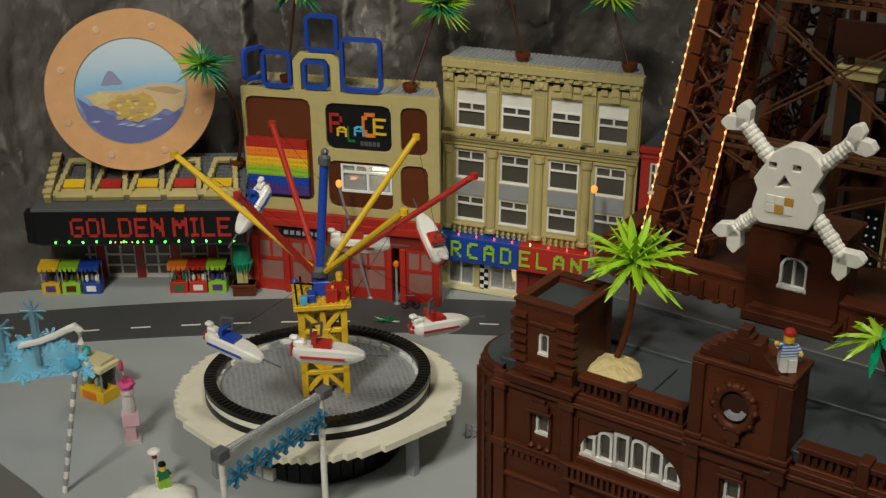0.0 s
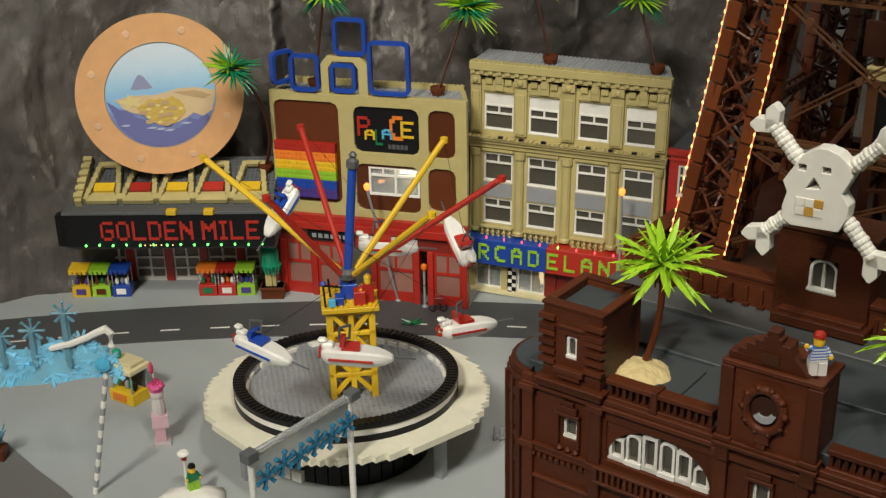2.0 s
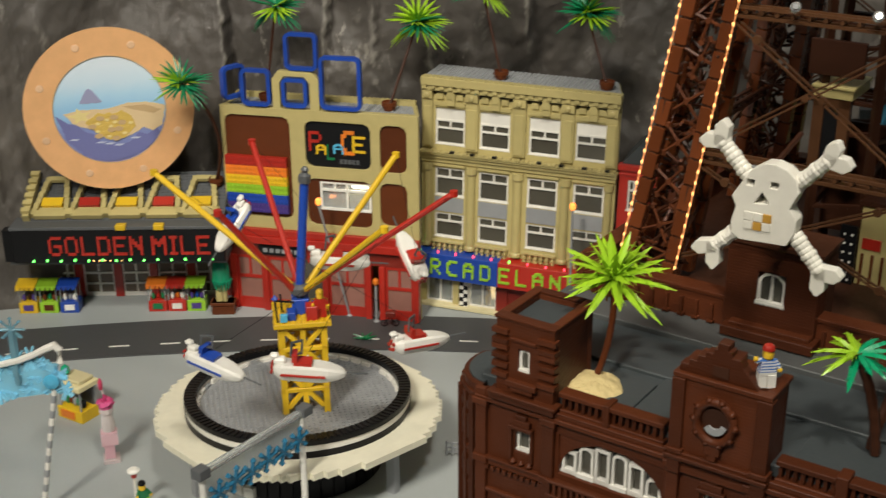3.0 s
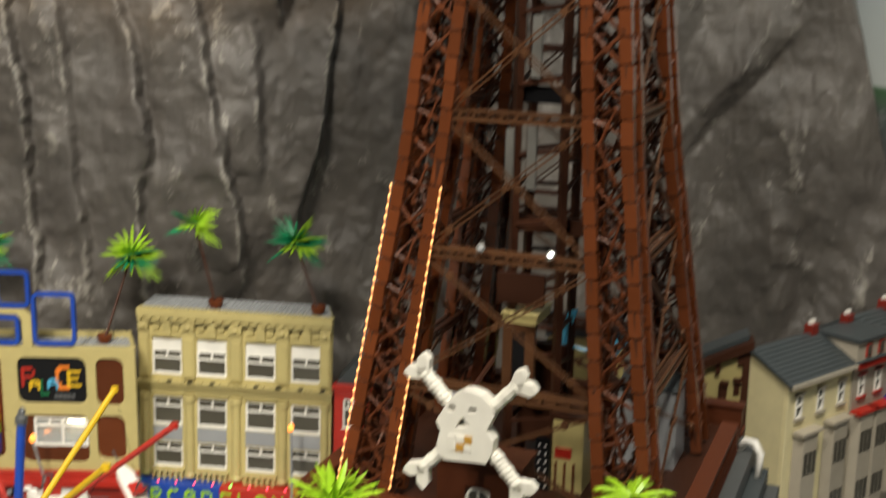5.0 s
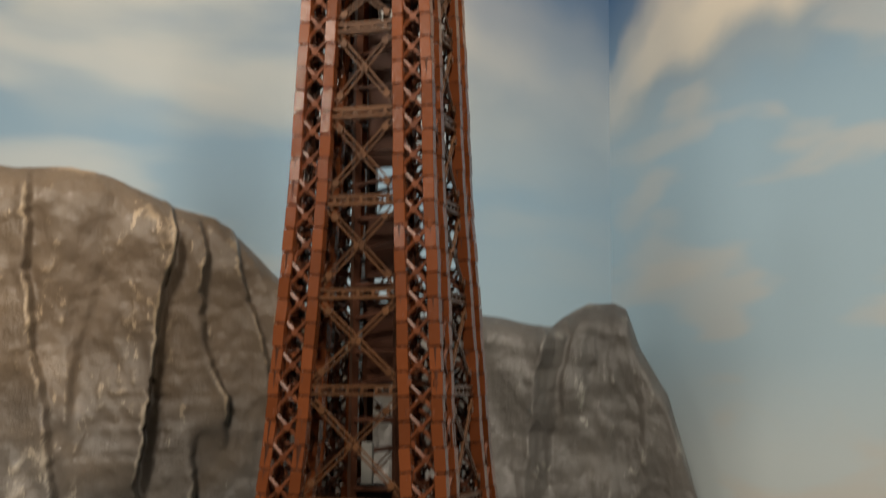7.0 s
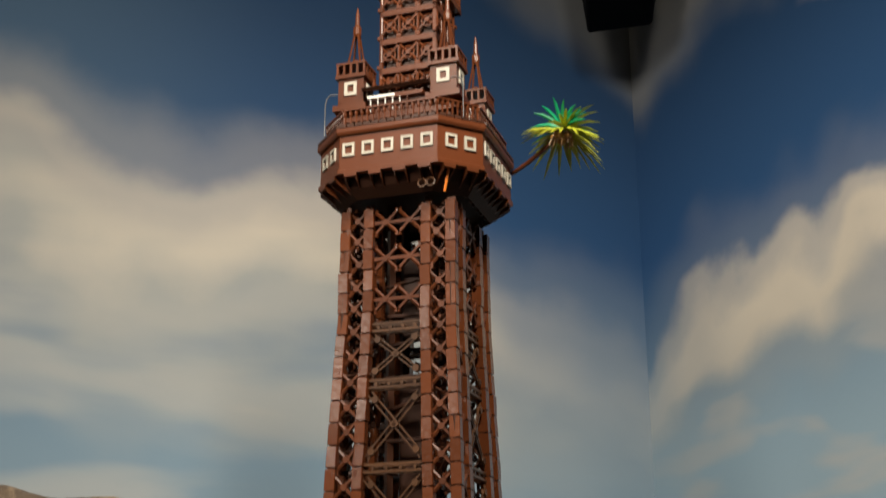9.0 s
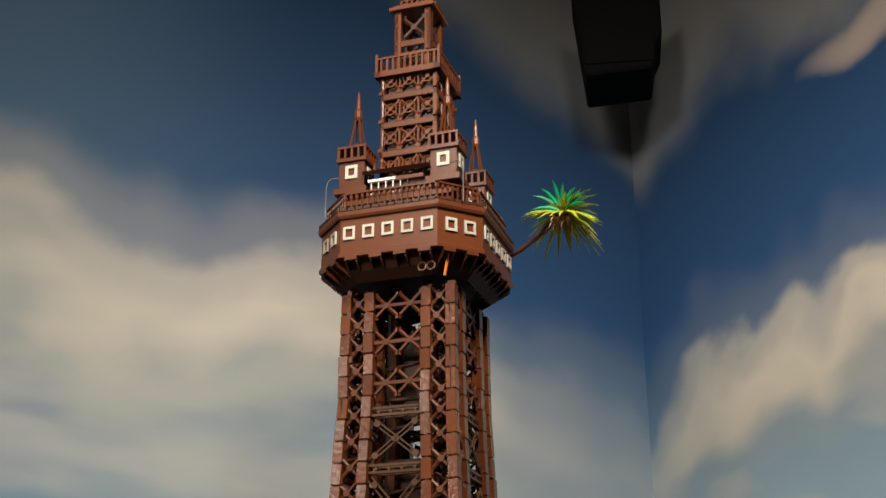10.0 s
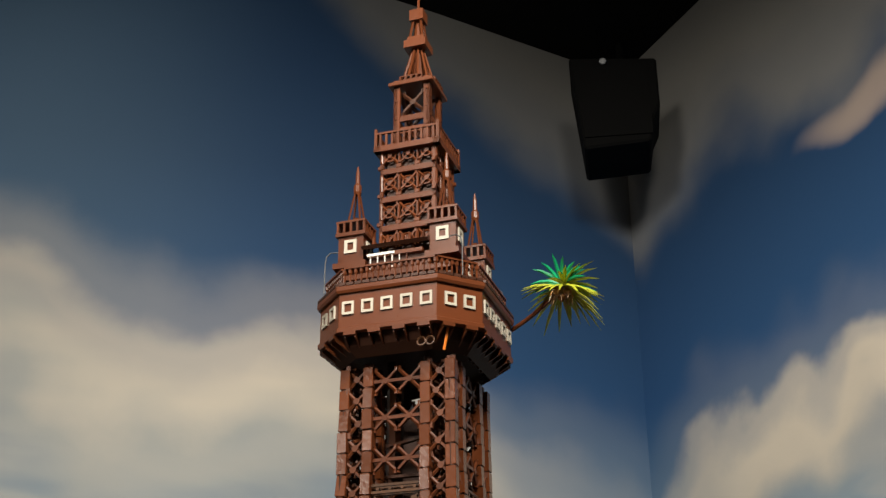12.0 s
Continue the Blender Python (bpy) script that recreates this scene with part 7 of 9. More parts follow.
base_part("apron", stair_disc(0.2075, 0.0085, 42, 0.0785, 0.088), IVORY, "cream plate apron with stepped edge")
base_part("apron", stair_disc(0.192, 0.0085, 42, 0.0715, 0.0785), IVORY)
bm = bmesh.new()
lathe(bm, [(0.118, -0.004), (0.118, 0.0715)], 40)
base_part("drum", bm, BLACK, "black drum under the apron")
for k in range(40):
    a = 2 * math.pi * (k + 0.5) / 40
    base_part("drum_panel", boxes((-0.0082, 0.0082, -0.1215, -0.117, -0.002, 0.070)), BLACK, m=pose(0, 0, 0, 0, 0, math.degrees(a)))
    if 32 <= k < 38:
        base_part("tile", boxes((-0.0082, 0.0082, -0.1290, -0.119, -0.002, 0.014)), WHITE, m=pose(0, 0, 0, 0, 0, math.degrees(a) - 8))
for a in (-34, 40, 100, 160, 214):
    base_part("support", boxes((0.160, 0.174, -0.007, 0.007, -0.006, 0.0715)), GREY, m=pose(0, 0, 0, 0, 0, a), bevel=0.0006)
for r0, r1, z0, z1, mat, lab in ((0.148, 0.1645, 0.088, 0.0975, BLACK, "black base ring"), (0.149, 0.1635, 0.0975, 0.107, WHITE, "white tile band"), (0.147, 0.165, 0.107, 0.1145, BLACK, "black toothed rim")):
    bm = bmesh.new()
    lathe(bm, [(r0, z0), (r0, z1), (r1, z1), (r1, z0)], 72, close=False)
    base_part("rim_ring", bm, mat, lab)
bm = bmesh.new()
for k in range(110):
    a = 2 * math.pi * k / 110
    box(bm, 0.148, 0.164, -0.0026, 0.0026, 0.1145, 0.1163, pose(0, 0, 0, 0, 0, math.degrees(a)))
tagged(base_part("rim_teeth", bm, BLACK), kind="stuff")
for k in range(44):
    base_part("inner_tile", boxes((0.1425, 0.147, -0.0074, 0.0074, 0.098, 0.1025 + 0.002 * (k % 2))), WHITE if k % 5 else GREY, m=pose(0, 0, 0, 0, 0, 360 * k / 44))
bm = bmesh.new()
lathe(bm, [(0.1475, 0.080), (0.1475, 0.098)], 48)
base_part("floor_plate", bm, GREY, "grey studded floor")
bm = bmesh.new()
studs(bm, [p for p in stud_grid(-0.152, 0.152, -0.152, 0.152, 0.098) if p[0] ** 2 + p[1] ** 2 < 0.138 ** 2], n=7)
tagged(base_part("floor_studs", bm, GREY, m=pose(0, 0, 0, 0, 0, 12)), kind="stuff")
# yellow trestle tower
TR = pose(0.014, 0.0, 0.109, 0, 0, 8)
MAST = TR @ pose(0, 0, 0.17) @ pose(0, 0, 0, 0, 5, 0) @ pose(0, 0, -0.17)
HW = 0.034
for tier in range(4):
    z0 = 0.0325 * tier
    for k in range(4):
        bm = boxes((-HW, -HW + 0.009, -HW, -HW + 0.009, z0 if tier else -0.0115, z0 + 0.0325), (-HW + 0.009, HW, -HW, -HW + 0.006, z0 + 0.0265, z0 + 0.0325), (-0.004, 0.004, -HW + 0.001, -HW + 0.007, z0, z0 + 0.0265))
        for s in (-1, 1):
            p, q = (Vector((s * 0.025, -HW + 0.004, z0 + 0.001)), Vector((s * 0.004, -HW + 0.004, z0 + 0.026)))
            if tier % 2:
                p, q = Vector((s * 0.025, -HW + 0.004, z0 + 0.026)), Vector((s * 0.004, -HW + 0.004, z0 + 0.001))
            bar(bm, p, q, 0.0045, 4)
        f = part("trestle_side", bm, YELLOW, ride, bevel=0.0005)
        f.matrix_local = TR @ pose(0, 0, 0, 0, 0, 90 * k)
part("platform", boxes((-0.040, 0.040, -0.040, 0.040, 0.130, 0.137)), YELLOW, ride, bevel=0.0006).matrix_local = TR
bm = bmesh.new()
studs(bm, stud_grid(-0.040, 0.040, -0.040, 0.040, 0.137))
ob = part("platform_studs", bm, YELLOW, ride)
ob.matrix_local = TR
tagged(ob, kind="stuff")
bm = boxes((-0.012, 0.012, -0.012, 0.012, 0.137, 0.160), (-0.020, -0.008, -0.030, -0.010, 0.137, 0.149), (0.016, 0.030, -0.012, 0.008, 0.137, 0.150))
part("machine_block", bm, BLUE, ride, "blue motor block", 0.0008).matrix_local = TR
part("machine_block", boxes((0.006, 0.022, -0.034, -0.014, 0.137, 0.158)), RED, ride, "red motor block", 0.0008).matrix_local = TR
part("control_panel", boxes((-0.030, -0.020, -0.037, -0.030, 0.139, 0.150)), AZURE, ride, "pale blue control panel", 0.0004).matrix_local = TR
bm = bmesh.new()
for p, q in (((-0.034, -0.03, 0.137), (-0.036, -0.03, 0.172)), ((-0.026, 0.0, 0.137), (-0.028, 0.002, 0.165)), ((-0.036, -0.03, 0.170), (-0.010, -0.012, 0.158))):
    bar(bm, p, q, 0.0016, 6)
part("lever", bm, BLACK, ride).matrix_local = TR
bm = bmesh.new()
lathe(bm, [(0.001, -0.005), (0.005, 0), (0.001, 0.005)], 10, pose(-0.036, -0.03, 0.173))
part("lever_knob", bm, BLUE, ride).matrix_local = TR
bm = bmesh.new()
lathe(bm, [(0.006, 0.150), (0.006, 0.164), (0.013, 0.167), (0.014, 0.176), (0.008, 0.181)], 14)
part("hub", bm, DARKGREY, ride).matrix_local = TR
bm = bmesh.new()
lathe(bm, [(0.0062, 0.178), (0.0062, 0.330)], 12)
part("mast", bm, BLUE, ride, "blue centre mast").matrix_local = MAST
bm = bmesh.new()
lathe(bm, [(0.0085, 0.330), (0.0085, 0.340), (0.004, 0.344), (0.006, 0.348), (0.003, 0.352)], 10)
part("mast_cap", bm, DARKGREY, ride).matrix_local = MAST
HUB = 0.284


def boat(parent, m, colour):
    """A small white boat with a pointed nose, a coloured stripe, a seat and a sail mast."""
    bm = bmesh.new()
    sections = []
    for x, w, z0, z1 in ((-0.034, 0.008, 0.006, 0.016), (-0.026, 0.0125, 0.001, 0.018), (0.010, 0.0125, 0.0, 0.018), (0.020, 0.0115, 0.001, 0.017), (0.030, 0.0085, 0.003, 0.015), (0.038, 0.0045, 0.006, 0.012)):
        sections.append([bm.verts.new((x, -w, (z0 + z1) / 2)), bm.verts.new((x, -w * 0.7, z0)), bm.verts.new((x, w * 0.7, z0)), bm.verts.new((x, w, (z0 + z1) / 2)), bm.verts.new((x, w * 0.85, z1)), bm.verts.new((x, -w * 0.85, z1))])
    for a, b in zip(sections, sections[1:]):
        for k in range(6):
            j = (k + 1) % 6
            bm.faces.new((a[k], a[j], b[j], b[k]))
    bm.faces.new(sections[0][::-1])
    bm.faces.new(sections[-1])
    box(bm, -0.034, -0.022, -0.005, 0.005, 0.016, 0.023)
    box(bm, -0.038, -0.029, -0.004, 0.004, 0.022, 0.027)
    hull = part("boat", bm, WHITE, parent, "white boat hull", 0.0022)
    hull.matrix_local = m
    part("stripe", boxes((-0.026, 0.018, -0.0134, -0.0120, 0.0085, 0.0105), (-0.026, 0.018, 0.0120, 0.0134, 0.0085, 0.0105)), colour, hull)
    part("seat", boxes((-0.014, 0.004, -0.008, 0.008, 0.0175, 0.0215), (-0.016, -0.011, -0.008, 0.008, 0.0215, 0.029)), colour, hull)
    bm = bmesh.new()
    bar(bm, (0.038, 0, 0.010), (0.060, 0, 0.010), 0.0010, 5)
    part("bowsprit", bm, DARKGREY, hull)
    bm = bmesh.new()
    wall_with_holes(bm, -0.007, 0.007, 0.026, 0.042, -0.0008, 0.0008, [(-0.005, 0.005, 0.028, 0.040)])
    bar(bm, (0, 0, 0.018), (0, 0, 0.027), 0.0010, 5)
    f = part("boat_frame", bm, DARKGREY, hull)
    f.matrix_local = pose(-0.012, 0, 0, 0, 0, 35)
    bm = bmesh.new()
    for k in range(5):
        a = 2 * math.pi * k / 5
        lathe(bm, [(0.0022, 0), (0.0022, 0.002)], 7, pose(-0.0345, 0.005 * math.cos(a), 0.011 + 0.005 * math.sin(a), 0, -90))
    part("exhaust", bm, RED, hull)
    return hull


# arms: way and reach and height of the tip; boats: way, distance, height, turn and tilt
ARMS = [(160, 0.200, 0.432, YELLOW), (109, 0.200, 0.437, RED), (43, 0.205, 0.430, YELLOW), (0, 0.230, 0.420, RED), (-43, 0.189, 0.420, YELLOW), (-145, 0.100, 0.418, RED)]
BOATS = [(117, 0.215, 0.295, 232, 40), (74, 0.200, 0.228, 4, 6), (37, 0.208, 0.268, 118, -38), (-120, 0.175, 0.232, -28, 10), (-78, 0.170, 0.228, 0, 5), (-26, 0.200, 0.228, 30, 5)]
for k, ((angle, reach, tip_z, mat), (b_angle, b_r, b_z, b_turn, b_tilt)) in enumerate(zip(ARMS, BOATS)):
    a, b = radians(angle), radians(b_angle)
    tip = Vector((reach * math.cos(a), reach * math.sin(a), tip_z))
    bm = bmesh.new()
    bar(bm, (0.015 + 0.012 * math.cos(a), 0.012 * math.sin(a), HUB), tip, 0.0046, 8)
    bar(bm, tip - Vector((0, 0, 0.004)), tip + Vector((0, 0, 0.004)), 0.0058, 8)
    arm = part("arm", bm, mat, ride)
    m = pose(b_r * math.cos(b), b_r * math.sin(b), b_z, 0, b_tilt, b_turn) @ Matrix.Scale(1.3 if k in (1, 4) else 1.22, 4)
    boat(ride, m, BLUE if k in (0, 3) else RED)
    bm = bmesh.new()
    bar(bm, tip, m @ Vector((0, 0, 0.03)), 0.00035, 4)
    part("wire", bm, BLACK, arm)


# ---- toy figures: plain moulded dolls ----
def figure(name, m, legs, torso, hat, label, waving=False):
    """One toy figure as a single plain mesh with coloured zones."""
    bm = bmesh.new()
    marks = []

    def add(material, make):
        before = len(bm.faces)
        make()
        bm.faces.ensure_lookup_table()
        marks.append((before, len(bm.faces), material))

    add(legs, lambda: (box(bm, -0.0078, -0.0003, -0.0035, 0.0038, 0, 0.0125), box(bm, 0.0003, 0.0078, -0.0045, 0.0038, 0, 0.0125), box(bm, -0.0078, 0.0078, -0.0038, 0.0038, 0.0125, 0.0155)))
    add(torso, lambda: prism(bm, [(-0.0078, 0.0155), (0.0078, 0.0155), (0.0058, 0.0275), (-0.0058, 0.0275)], -0.0038, 0.0038))
    add(torso, lambda: (bar(bm, (-0.0062, 0, 0.0262), (-0.0115, -0.003, 0.0270) if waving else (-0.0105, -0.003, 0.0195), 0.0022, 6), bar(bm, (0.0062, 0, 0.0262), (0.0105, -0.002, 0.0185), 0.0022, 6)))
    add(SKIN, lambda: (lathe(bm, [(0.0035, 0.0275), (0.0048, 0.0290), (0.0051, 0.0325), (0.0048, 0.0360), (0.003, 0.0372)], 12), lathe(bm, [(0.0018, -0.0018), (0.0024, 0), (0.0018, 0.0018)], 6, pose(-0.0122, -0.0036, 0.0298) if waving else pose(-0.0110, -0.0045, 0.0215)), lathe(bm, [(0.0018, -0.0018), (0.0024, 0), (0.0018, 0.0018)], 6, pose(0.0108, -0.003, 0.0172))))
    add(hat, lambda: lathe(bm, [(0.0052, 0.0362), (0.0057, 0.0366), (0.0052, 0.0392), (0.0040, 0.0412), (0.0015, 0.0420)], 12))
    me = bpy.data.meshes.new(name)
    for _, _, mat in marks:
        me.materials.append(mat)
    for i, (a, b, _) in enumerate(marks):
        for f in bm.faces[a:b]:
            f.material_index = i
    bmesh.ops.recalc_face_normals(bm, faces=bm.faces)
    bm.to_mesh(me)
    bm.free()
    ob = new(name, me)
    ob.matrix_world = m
    return tagged(ob, label, "toy figure")


def striped_cloth():
    m, nodes, links, p = nodes_of("striped_shirt")
    co = nodes.new("ShaderNodeTexCoord").outputs["Object"]
    w = nodes.new("ShaderNodeTexWave")
    w.bands_direction, w.inputs["Scale"].default_value = "Z", 110.0
    links.new(co, w.inputs[0])
    links.new(ramp(nodes, links, w.outputs[0], [(0.45, (0.75, 0.75, 0.75)), (0.55, (0.05, 0.16, 0.5))], "CONSTANT").outputs[0], p.inputs["Base Color"])
    p.inputs["Roughness"].default_value = 0.35
    return m


STRIPES = striped_cloth()
figure("toy_sailor", TOWER @ pose(0.075, -0.432, 0.4990, 0, 0, 40) @ Matrix.Scale(0.93, 4), WHITE, STRIPES, RED, "waving toy figure in red cap and striped shirt on brick tower", True)
figure("toy_pirate", TOWER @ pose(0.222, -0.400, 0.4362, 0, 0, 30), BLACK, WHITE, BLACK, "toy figure with a black hat on the brown ledge")
figure("toy_skier", pose(-0.388, 1.452, 0.018, 0, 0, 40), LIME, GREEN, BLACK, "toy figure in green sitting on the white mound")
figure("toy_rider", RIDE @ TR @ pose(0.026, -0.024, 0.1385, 0, 0, 10), RED, RED, SKIN, "red toy figure on the ride's platform")


# ---- palms ----
def palm(name, foot, crown, size, mats, rises, droop, leaves, label, m=None, nuts=0, trunk_r=0.0042, hair=False, bend=(0, 0, 0), seed=1, halves=False):
    """A plastic palm: a jointed bent trunk and ribbed, forked fronds."""
    rnd = random.Random(seed)
    m = m or Matrix.Identity(4)
    foot, crown, bend = Vector(foot), Vector(crown), Vector(bend)
    t = thing(name, m @ Matrix.Translation(foot), label, "palm", "toy palms")
    top = crown - foot
    bm = bmesh.new()
    mid = top * 0.5 + bend
    pts = [(1 - f) ** 2 * Vector((0, 0, 0)) + 2 * f * (1 - f) * mid + f * f * top for f in [float(v) for v in np.linspace(0, 1, 15)]]
    tube(bm, pts, [trunk_r * (1.0 + 0.12 * (i % 2)) for i in range(15)], 8)
    part("trunk", bm, DARKBROWN if not hair else BROWN, t)
    if hair:
        bm = bmesh.new()
        for k in range(26 * hair):
            a, spread = rnd.uniform(0, 2 * math.pi), size * rnd.uniform(0.10, 0.15) * hair
            p = top + Vector((math.cos(a) * size * 0.10 * hair, math.sin(a) * size * 0.10 * hair, -size * 0.05))
            q = top * 0.78 + pts[11] * 0.22 + Vector((math.cos(a) * spread, math.sin(a) * spread, -size * rnd.uniform(0.15, 0.4)))
            bar(bm, p, q, size * 0.022, 4, size * 0.008)
        part("dry_fibres", bm, plastic("dry_straw_plastic", (0.38, 0.23, 0.085)), t)
    for k in range(leaves):
        a = 2.399963 * k + rnd.uniform(-0.2, 0.2)
        f_up = (k + 0.5) / leaves
        rise = rises[0] + (rises[1] - rises[0]) * f_up + rnd.uniform(-0.12, 0.12)
        length = size * rnd.uniform(0.85, 1.08) * (1.0 if rise < 0.7 else 0.85)
        way = Vector((math.cos(a), math.sin(a), 0))
        side = Vector((-math.sin(a), math.cos(a), 0))
        bm = bmesh.new()
        n = 6
        rows = []
        for i in range(n + 1):
            f = i / n
            p = top + way * length * f * math.cos(rise) + Vector((0, 0, length * (math.sin(rise) * f - droop * 0.7 * f * f)))
            w = size * 0.072 * math.sin(math.pi * min(1.0, 0.12 + f * 0.88)) ** 0.7 + size * 0.006
            rows.append((p, w))
        strip_ = []
        for p, w in rows:
            strip_.append([bm.verts.new(p + side * w + Vector((0, 0, -w * 0.35))), bm.verts.new(p + Vector((0, 0, w * 0.30))), bm.verts.new(p - side * w + Vector((0, 0, -w * 0.35))), bm.verts.new(p + Vector((0, 0, -w * 0.55)))])
        for b0, b1 in zip(strip_, strip_[1:]):
            for j in range(4):
                i2 = (j + 1) % 4
                bm.faces.new((b0[j], b0[i2], b1[i2], b1[j]))
        bm.faces.new(strip_[0][::-1])
        bm.faces.new(strip_[-1])
        # forked side blades
        for i in (2, 4):
            p, w = rows[i]
            for s in (-1, 1):
                tip = p + way * length * 0.22 + side * s * size * 0.11 + Vector((0, 0, -size * 0.05))
                v = [bm.verts.new(p + side * s * w * 0.5), bm.verts.new(p + way * length * 0.09 + side * s * w * 0.5), bm.verts.new(tip), bm.verts.new(p + side * s * w * 0.5 + Vector((0, 0, size * 0.02)))]
                bm.faces.new((v[0], v[1], v[2]))
                bm.faces.new((v[0], v[2], v[3]))
                bm.faces.new((v[1], v[3], v[2]))
                bm.faces.new((v[0], v[3], v[1]))
        part("leaf", bm, mats[int(way.x > 0)] if halves else mats[k % len(mats)], t)
    for k in range(nuts):
        a = 2 * math.pi * k / nuts + 0.6
        bm = bmesh.new()
        r = size * 0.115
        lathe(bm, [(0.2 * r, -r), (0.85 * r, -0.5 * r), (r, 0), (0.85 * r, 0.5 * r), (0.2 * r, r)], 10, Matrix.Translation(top + Vector((math.cos(a) * r * 1.8, math.sin(a) * r * 1.8, -r * 1.3))))
        part("coconut", bm, COCONUT, t, smooth=True)
    return t


def fan_palm(foot, crown, size, mats, fans, label, m=None, nuts=0, trunk_r=0.0022, bend=(0, 0, 0), lean=(0, -0.35, 0.2), seed=1, hair=False, droop=0.12):
    """A plastic palm whose crown is made of moulded fans, each with a row of narrow fingers."""
    rnd = random.Random(seed)
    t = palm("palm", foot, crown, size, mats, (0, 0), 0.0, 0, label, m, nuts, trunk_r, hair, bend, seed)
    top = Vector(crown) - Vector(foot)
    for k in range(fans):
        a = 2.399963 * k + rnd.uniform(-0.3, 0.3)
        up = -0.95 + 2.1 * (k + 0.5) / fans
        way = (Vector((math.cos(a) * math.cos(up), math.sin(a) * math.cos(up), math.sin(up))) + Vector(lean)).normalized()
        side = way.cross(Vector((0, 0, 1)))
        side = side.normalized() if side.length > 0.1 else Vector((1, 0, 0))
        out = side.cross(way).normalized()
        base = top + way * size * 0.10
        bm = bmesh.new()
        for i in range(9):
            b = radians(-72 + 18 * i + rnd.uniform(-4, 4))
            d = (way * math.cos(b) + side * math.sin(b)).normalized()
            across = out.cross(d).normalized()
            length = size * (1.15 - 0.25 * abs(b)) * rnd.uniform(0.9, 1.05)
            rows = []
            for f, w in ((0.0, 0.030), (0.35, 0.052), (0.7, 0.042), (1.0, 0.006)):
                q = base + d * length * f + Vector((0, 0, -droop * length * f * f))
                w *= size
                rows.append([bm.verts.new(q + across * w), bm.verts.new(q + out * w * 0.7), bm.verts.new(q - across * w), bm.verts.new(q - out * w * 0.5)])
            for b0, b1 in zip(rows, rows[1:]):
                for j in range(4):
                    i2 = (j + 1) % 4
                    bm.faces.new((b0[j], b0[i2], b1[i2], b1[j]))
            bm.faces.new(rows[0][::-1])
            bm.faces.new(rows[-1])
        part("leaf", bm, mats[k % len(mats)], t)
    return t


def on_roof(p, x, y, z):
    return p @ Vector((x, y, z))


fan_palm(on_roof(PAL_POSE, 0.070, 0.050, H_PAL), (-0.252, 2.185, 0.556), 0.050, (LEAFDARK, LEAFDARK, LEAF), 7, "small green and lime plastic palm in a roof pot", lean=(0.25, -0.3, 0.0), seed=3)
fan_palm(on_roof(PAL_POSE, 0.300, 0.045, H_PAL), (-0.003, 2.165, 0.530), 0.056, (LEAF, LEAF, LEAFDARK), 8, "small lime plastic palm in a roof pot", lean=(0.1, -0.4, 0.1), seed=4)
fan_palm(on_roof(TAN_POSE, 0.137, 0.028, H_TAN + 0.006), (0.112, 2.175, 0.582), 0.049, (LEAF, LEAFDARK, LEAF), 6, "small lime and green plastic palm in a roof pot", lean=(-0.1, -0.3, 0.2), seed=5)
fan_palm(on_roof(TAN_POSE, 0.325, 0.028, H_TAN + 0.006), (0.293, 2.150, 0.546), 0.056, (LEAFDARK, LEAFDARK, LEAF), 9, "small dark green plastic palm in a roof pot", seed=6)
fan_palm(on_roof(GM_POSE, 0.325, 0.10, 0.242), (-0.406, 2.075, 0.448), 0.050, (LEAFDARK, LEAF, LEAFDARK), 8, "small dark green plastic palm on a long trunk beside the porthole", trunk_r=0.0030, bend=(0.06, 0.0, 0.02), seed=7)
palm("palm", (-0.105, -0.385, 0.432), (-0.104, -0.358, 0.527), 0.058, (LEAF,), (-0.35, 1.2), 0.22, 36, "large lime plastic palm rooted in a sand heap", TOWER, trunk_r=0.0031, hair=True, bend=(0.012, 0.0, -0.005), seed=8)
palm("palm", (0.150, -0.365, 0.430), (0.185, -0.300, 0.560), 0.050, (LEAF, LEAF, LEAF), (0.05, 0.75), 0.55, 26, "lime plastic palm with orange coconuts on the slate roof", TOWER, nuts=3, bend=(-0.012, -0.02, 0), seed=9)
palm("palm", (0.156, -0.372, 0.430), (0.128, -0.362, 0.514), 0.042, (LEAF, LEAFTEAL), (-0.1, 0.7), 0.5, 18, "lime and teal plastic palm bending over the slate roof", TOWER, halves=True, bend=(0.008, 0, 0.01), seed=10)
fan_palm((0.114, 0.078, 1.926), (0.196, 0.050, 1.968), 0.058, (LEAFLIME,) * 6 + (LEAFTEAL,) * 3, 9, "lime and teal palm with ochre coconuts growing from the gallery", TOWER, nuts=5, trunk_r=0.0030, hair=2, bend=(0, 0, -0.008), lean=(0.05, 0.30, 0.25), seed=11, droop=0.34)
bm = bmesh.new()
mound = []
for j in range(11):
    r = 0.031 * (1 - j / 10.5)
    ring = []
    for a in np.linspace(0, 2 * math.pi, 40, endpoint=False):
        rr = r * (1 + 0.12 * noise.noise(Vector((math.cos(a) * 1.5, math.sin(a) * 1.5, 4))))
        x, y = rr * math.cos(a) * 1.1, rr * math.sin(a)
        lump = noise.noise(Vector((x * 110, y * 110, 2))) + 0.6 * noise.noise(Vector((x * 260, y * 260, 5)))
        ring.append(bm.verts.new((x, y, 0.0 if j == 0 else 0.0095 * (1 - (r / 0.031) ** 1.6) + 0.0020 * lump + 0.002)))
    mound.append(ring)
for a, b in zip(mound, mound[1:]):
    for k in range(40):
        j = (k + 1) % 40
        bm.faces.new((a[k], a[j], b[j], b[k]))
bm.faces.new(mound[-1])
bm.faces.new(mound[0][::-1])
ob = part("sand_mound", bm, SAND)
ob.matrix_world = TOWER @ pose(-0.106, -0.395, 0.4265)
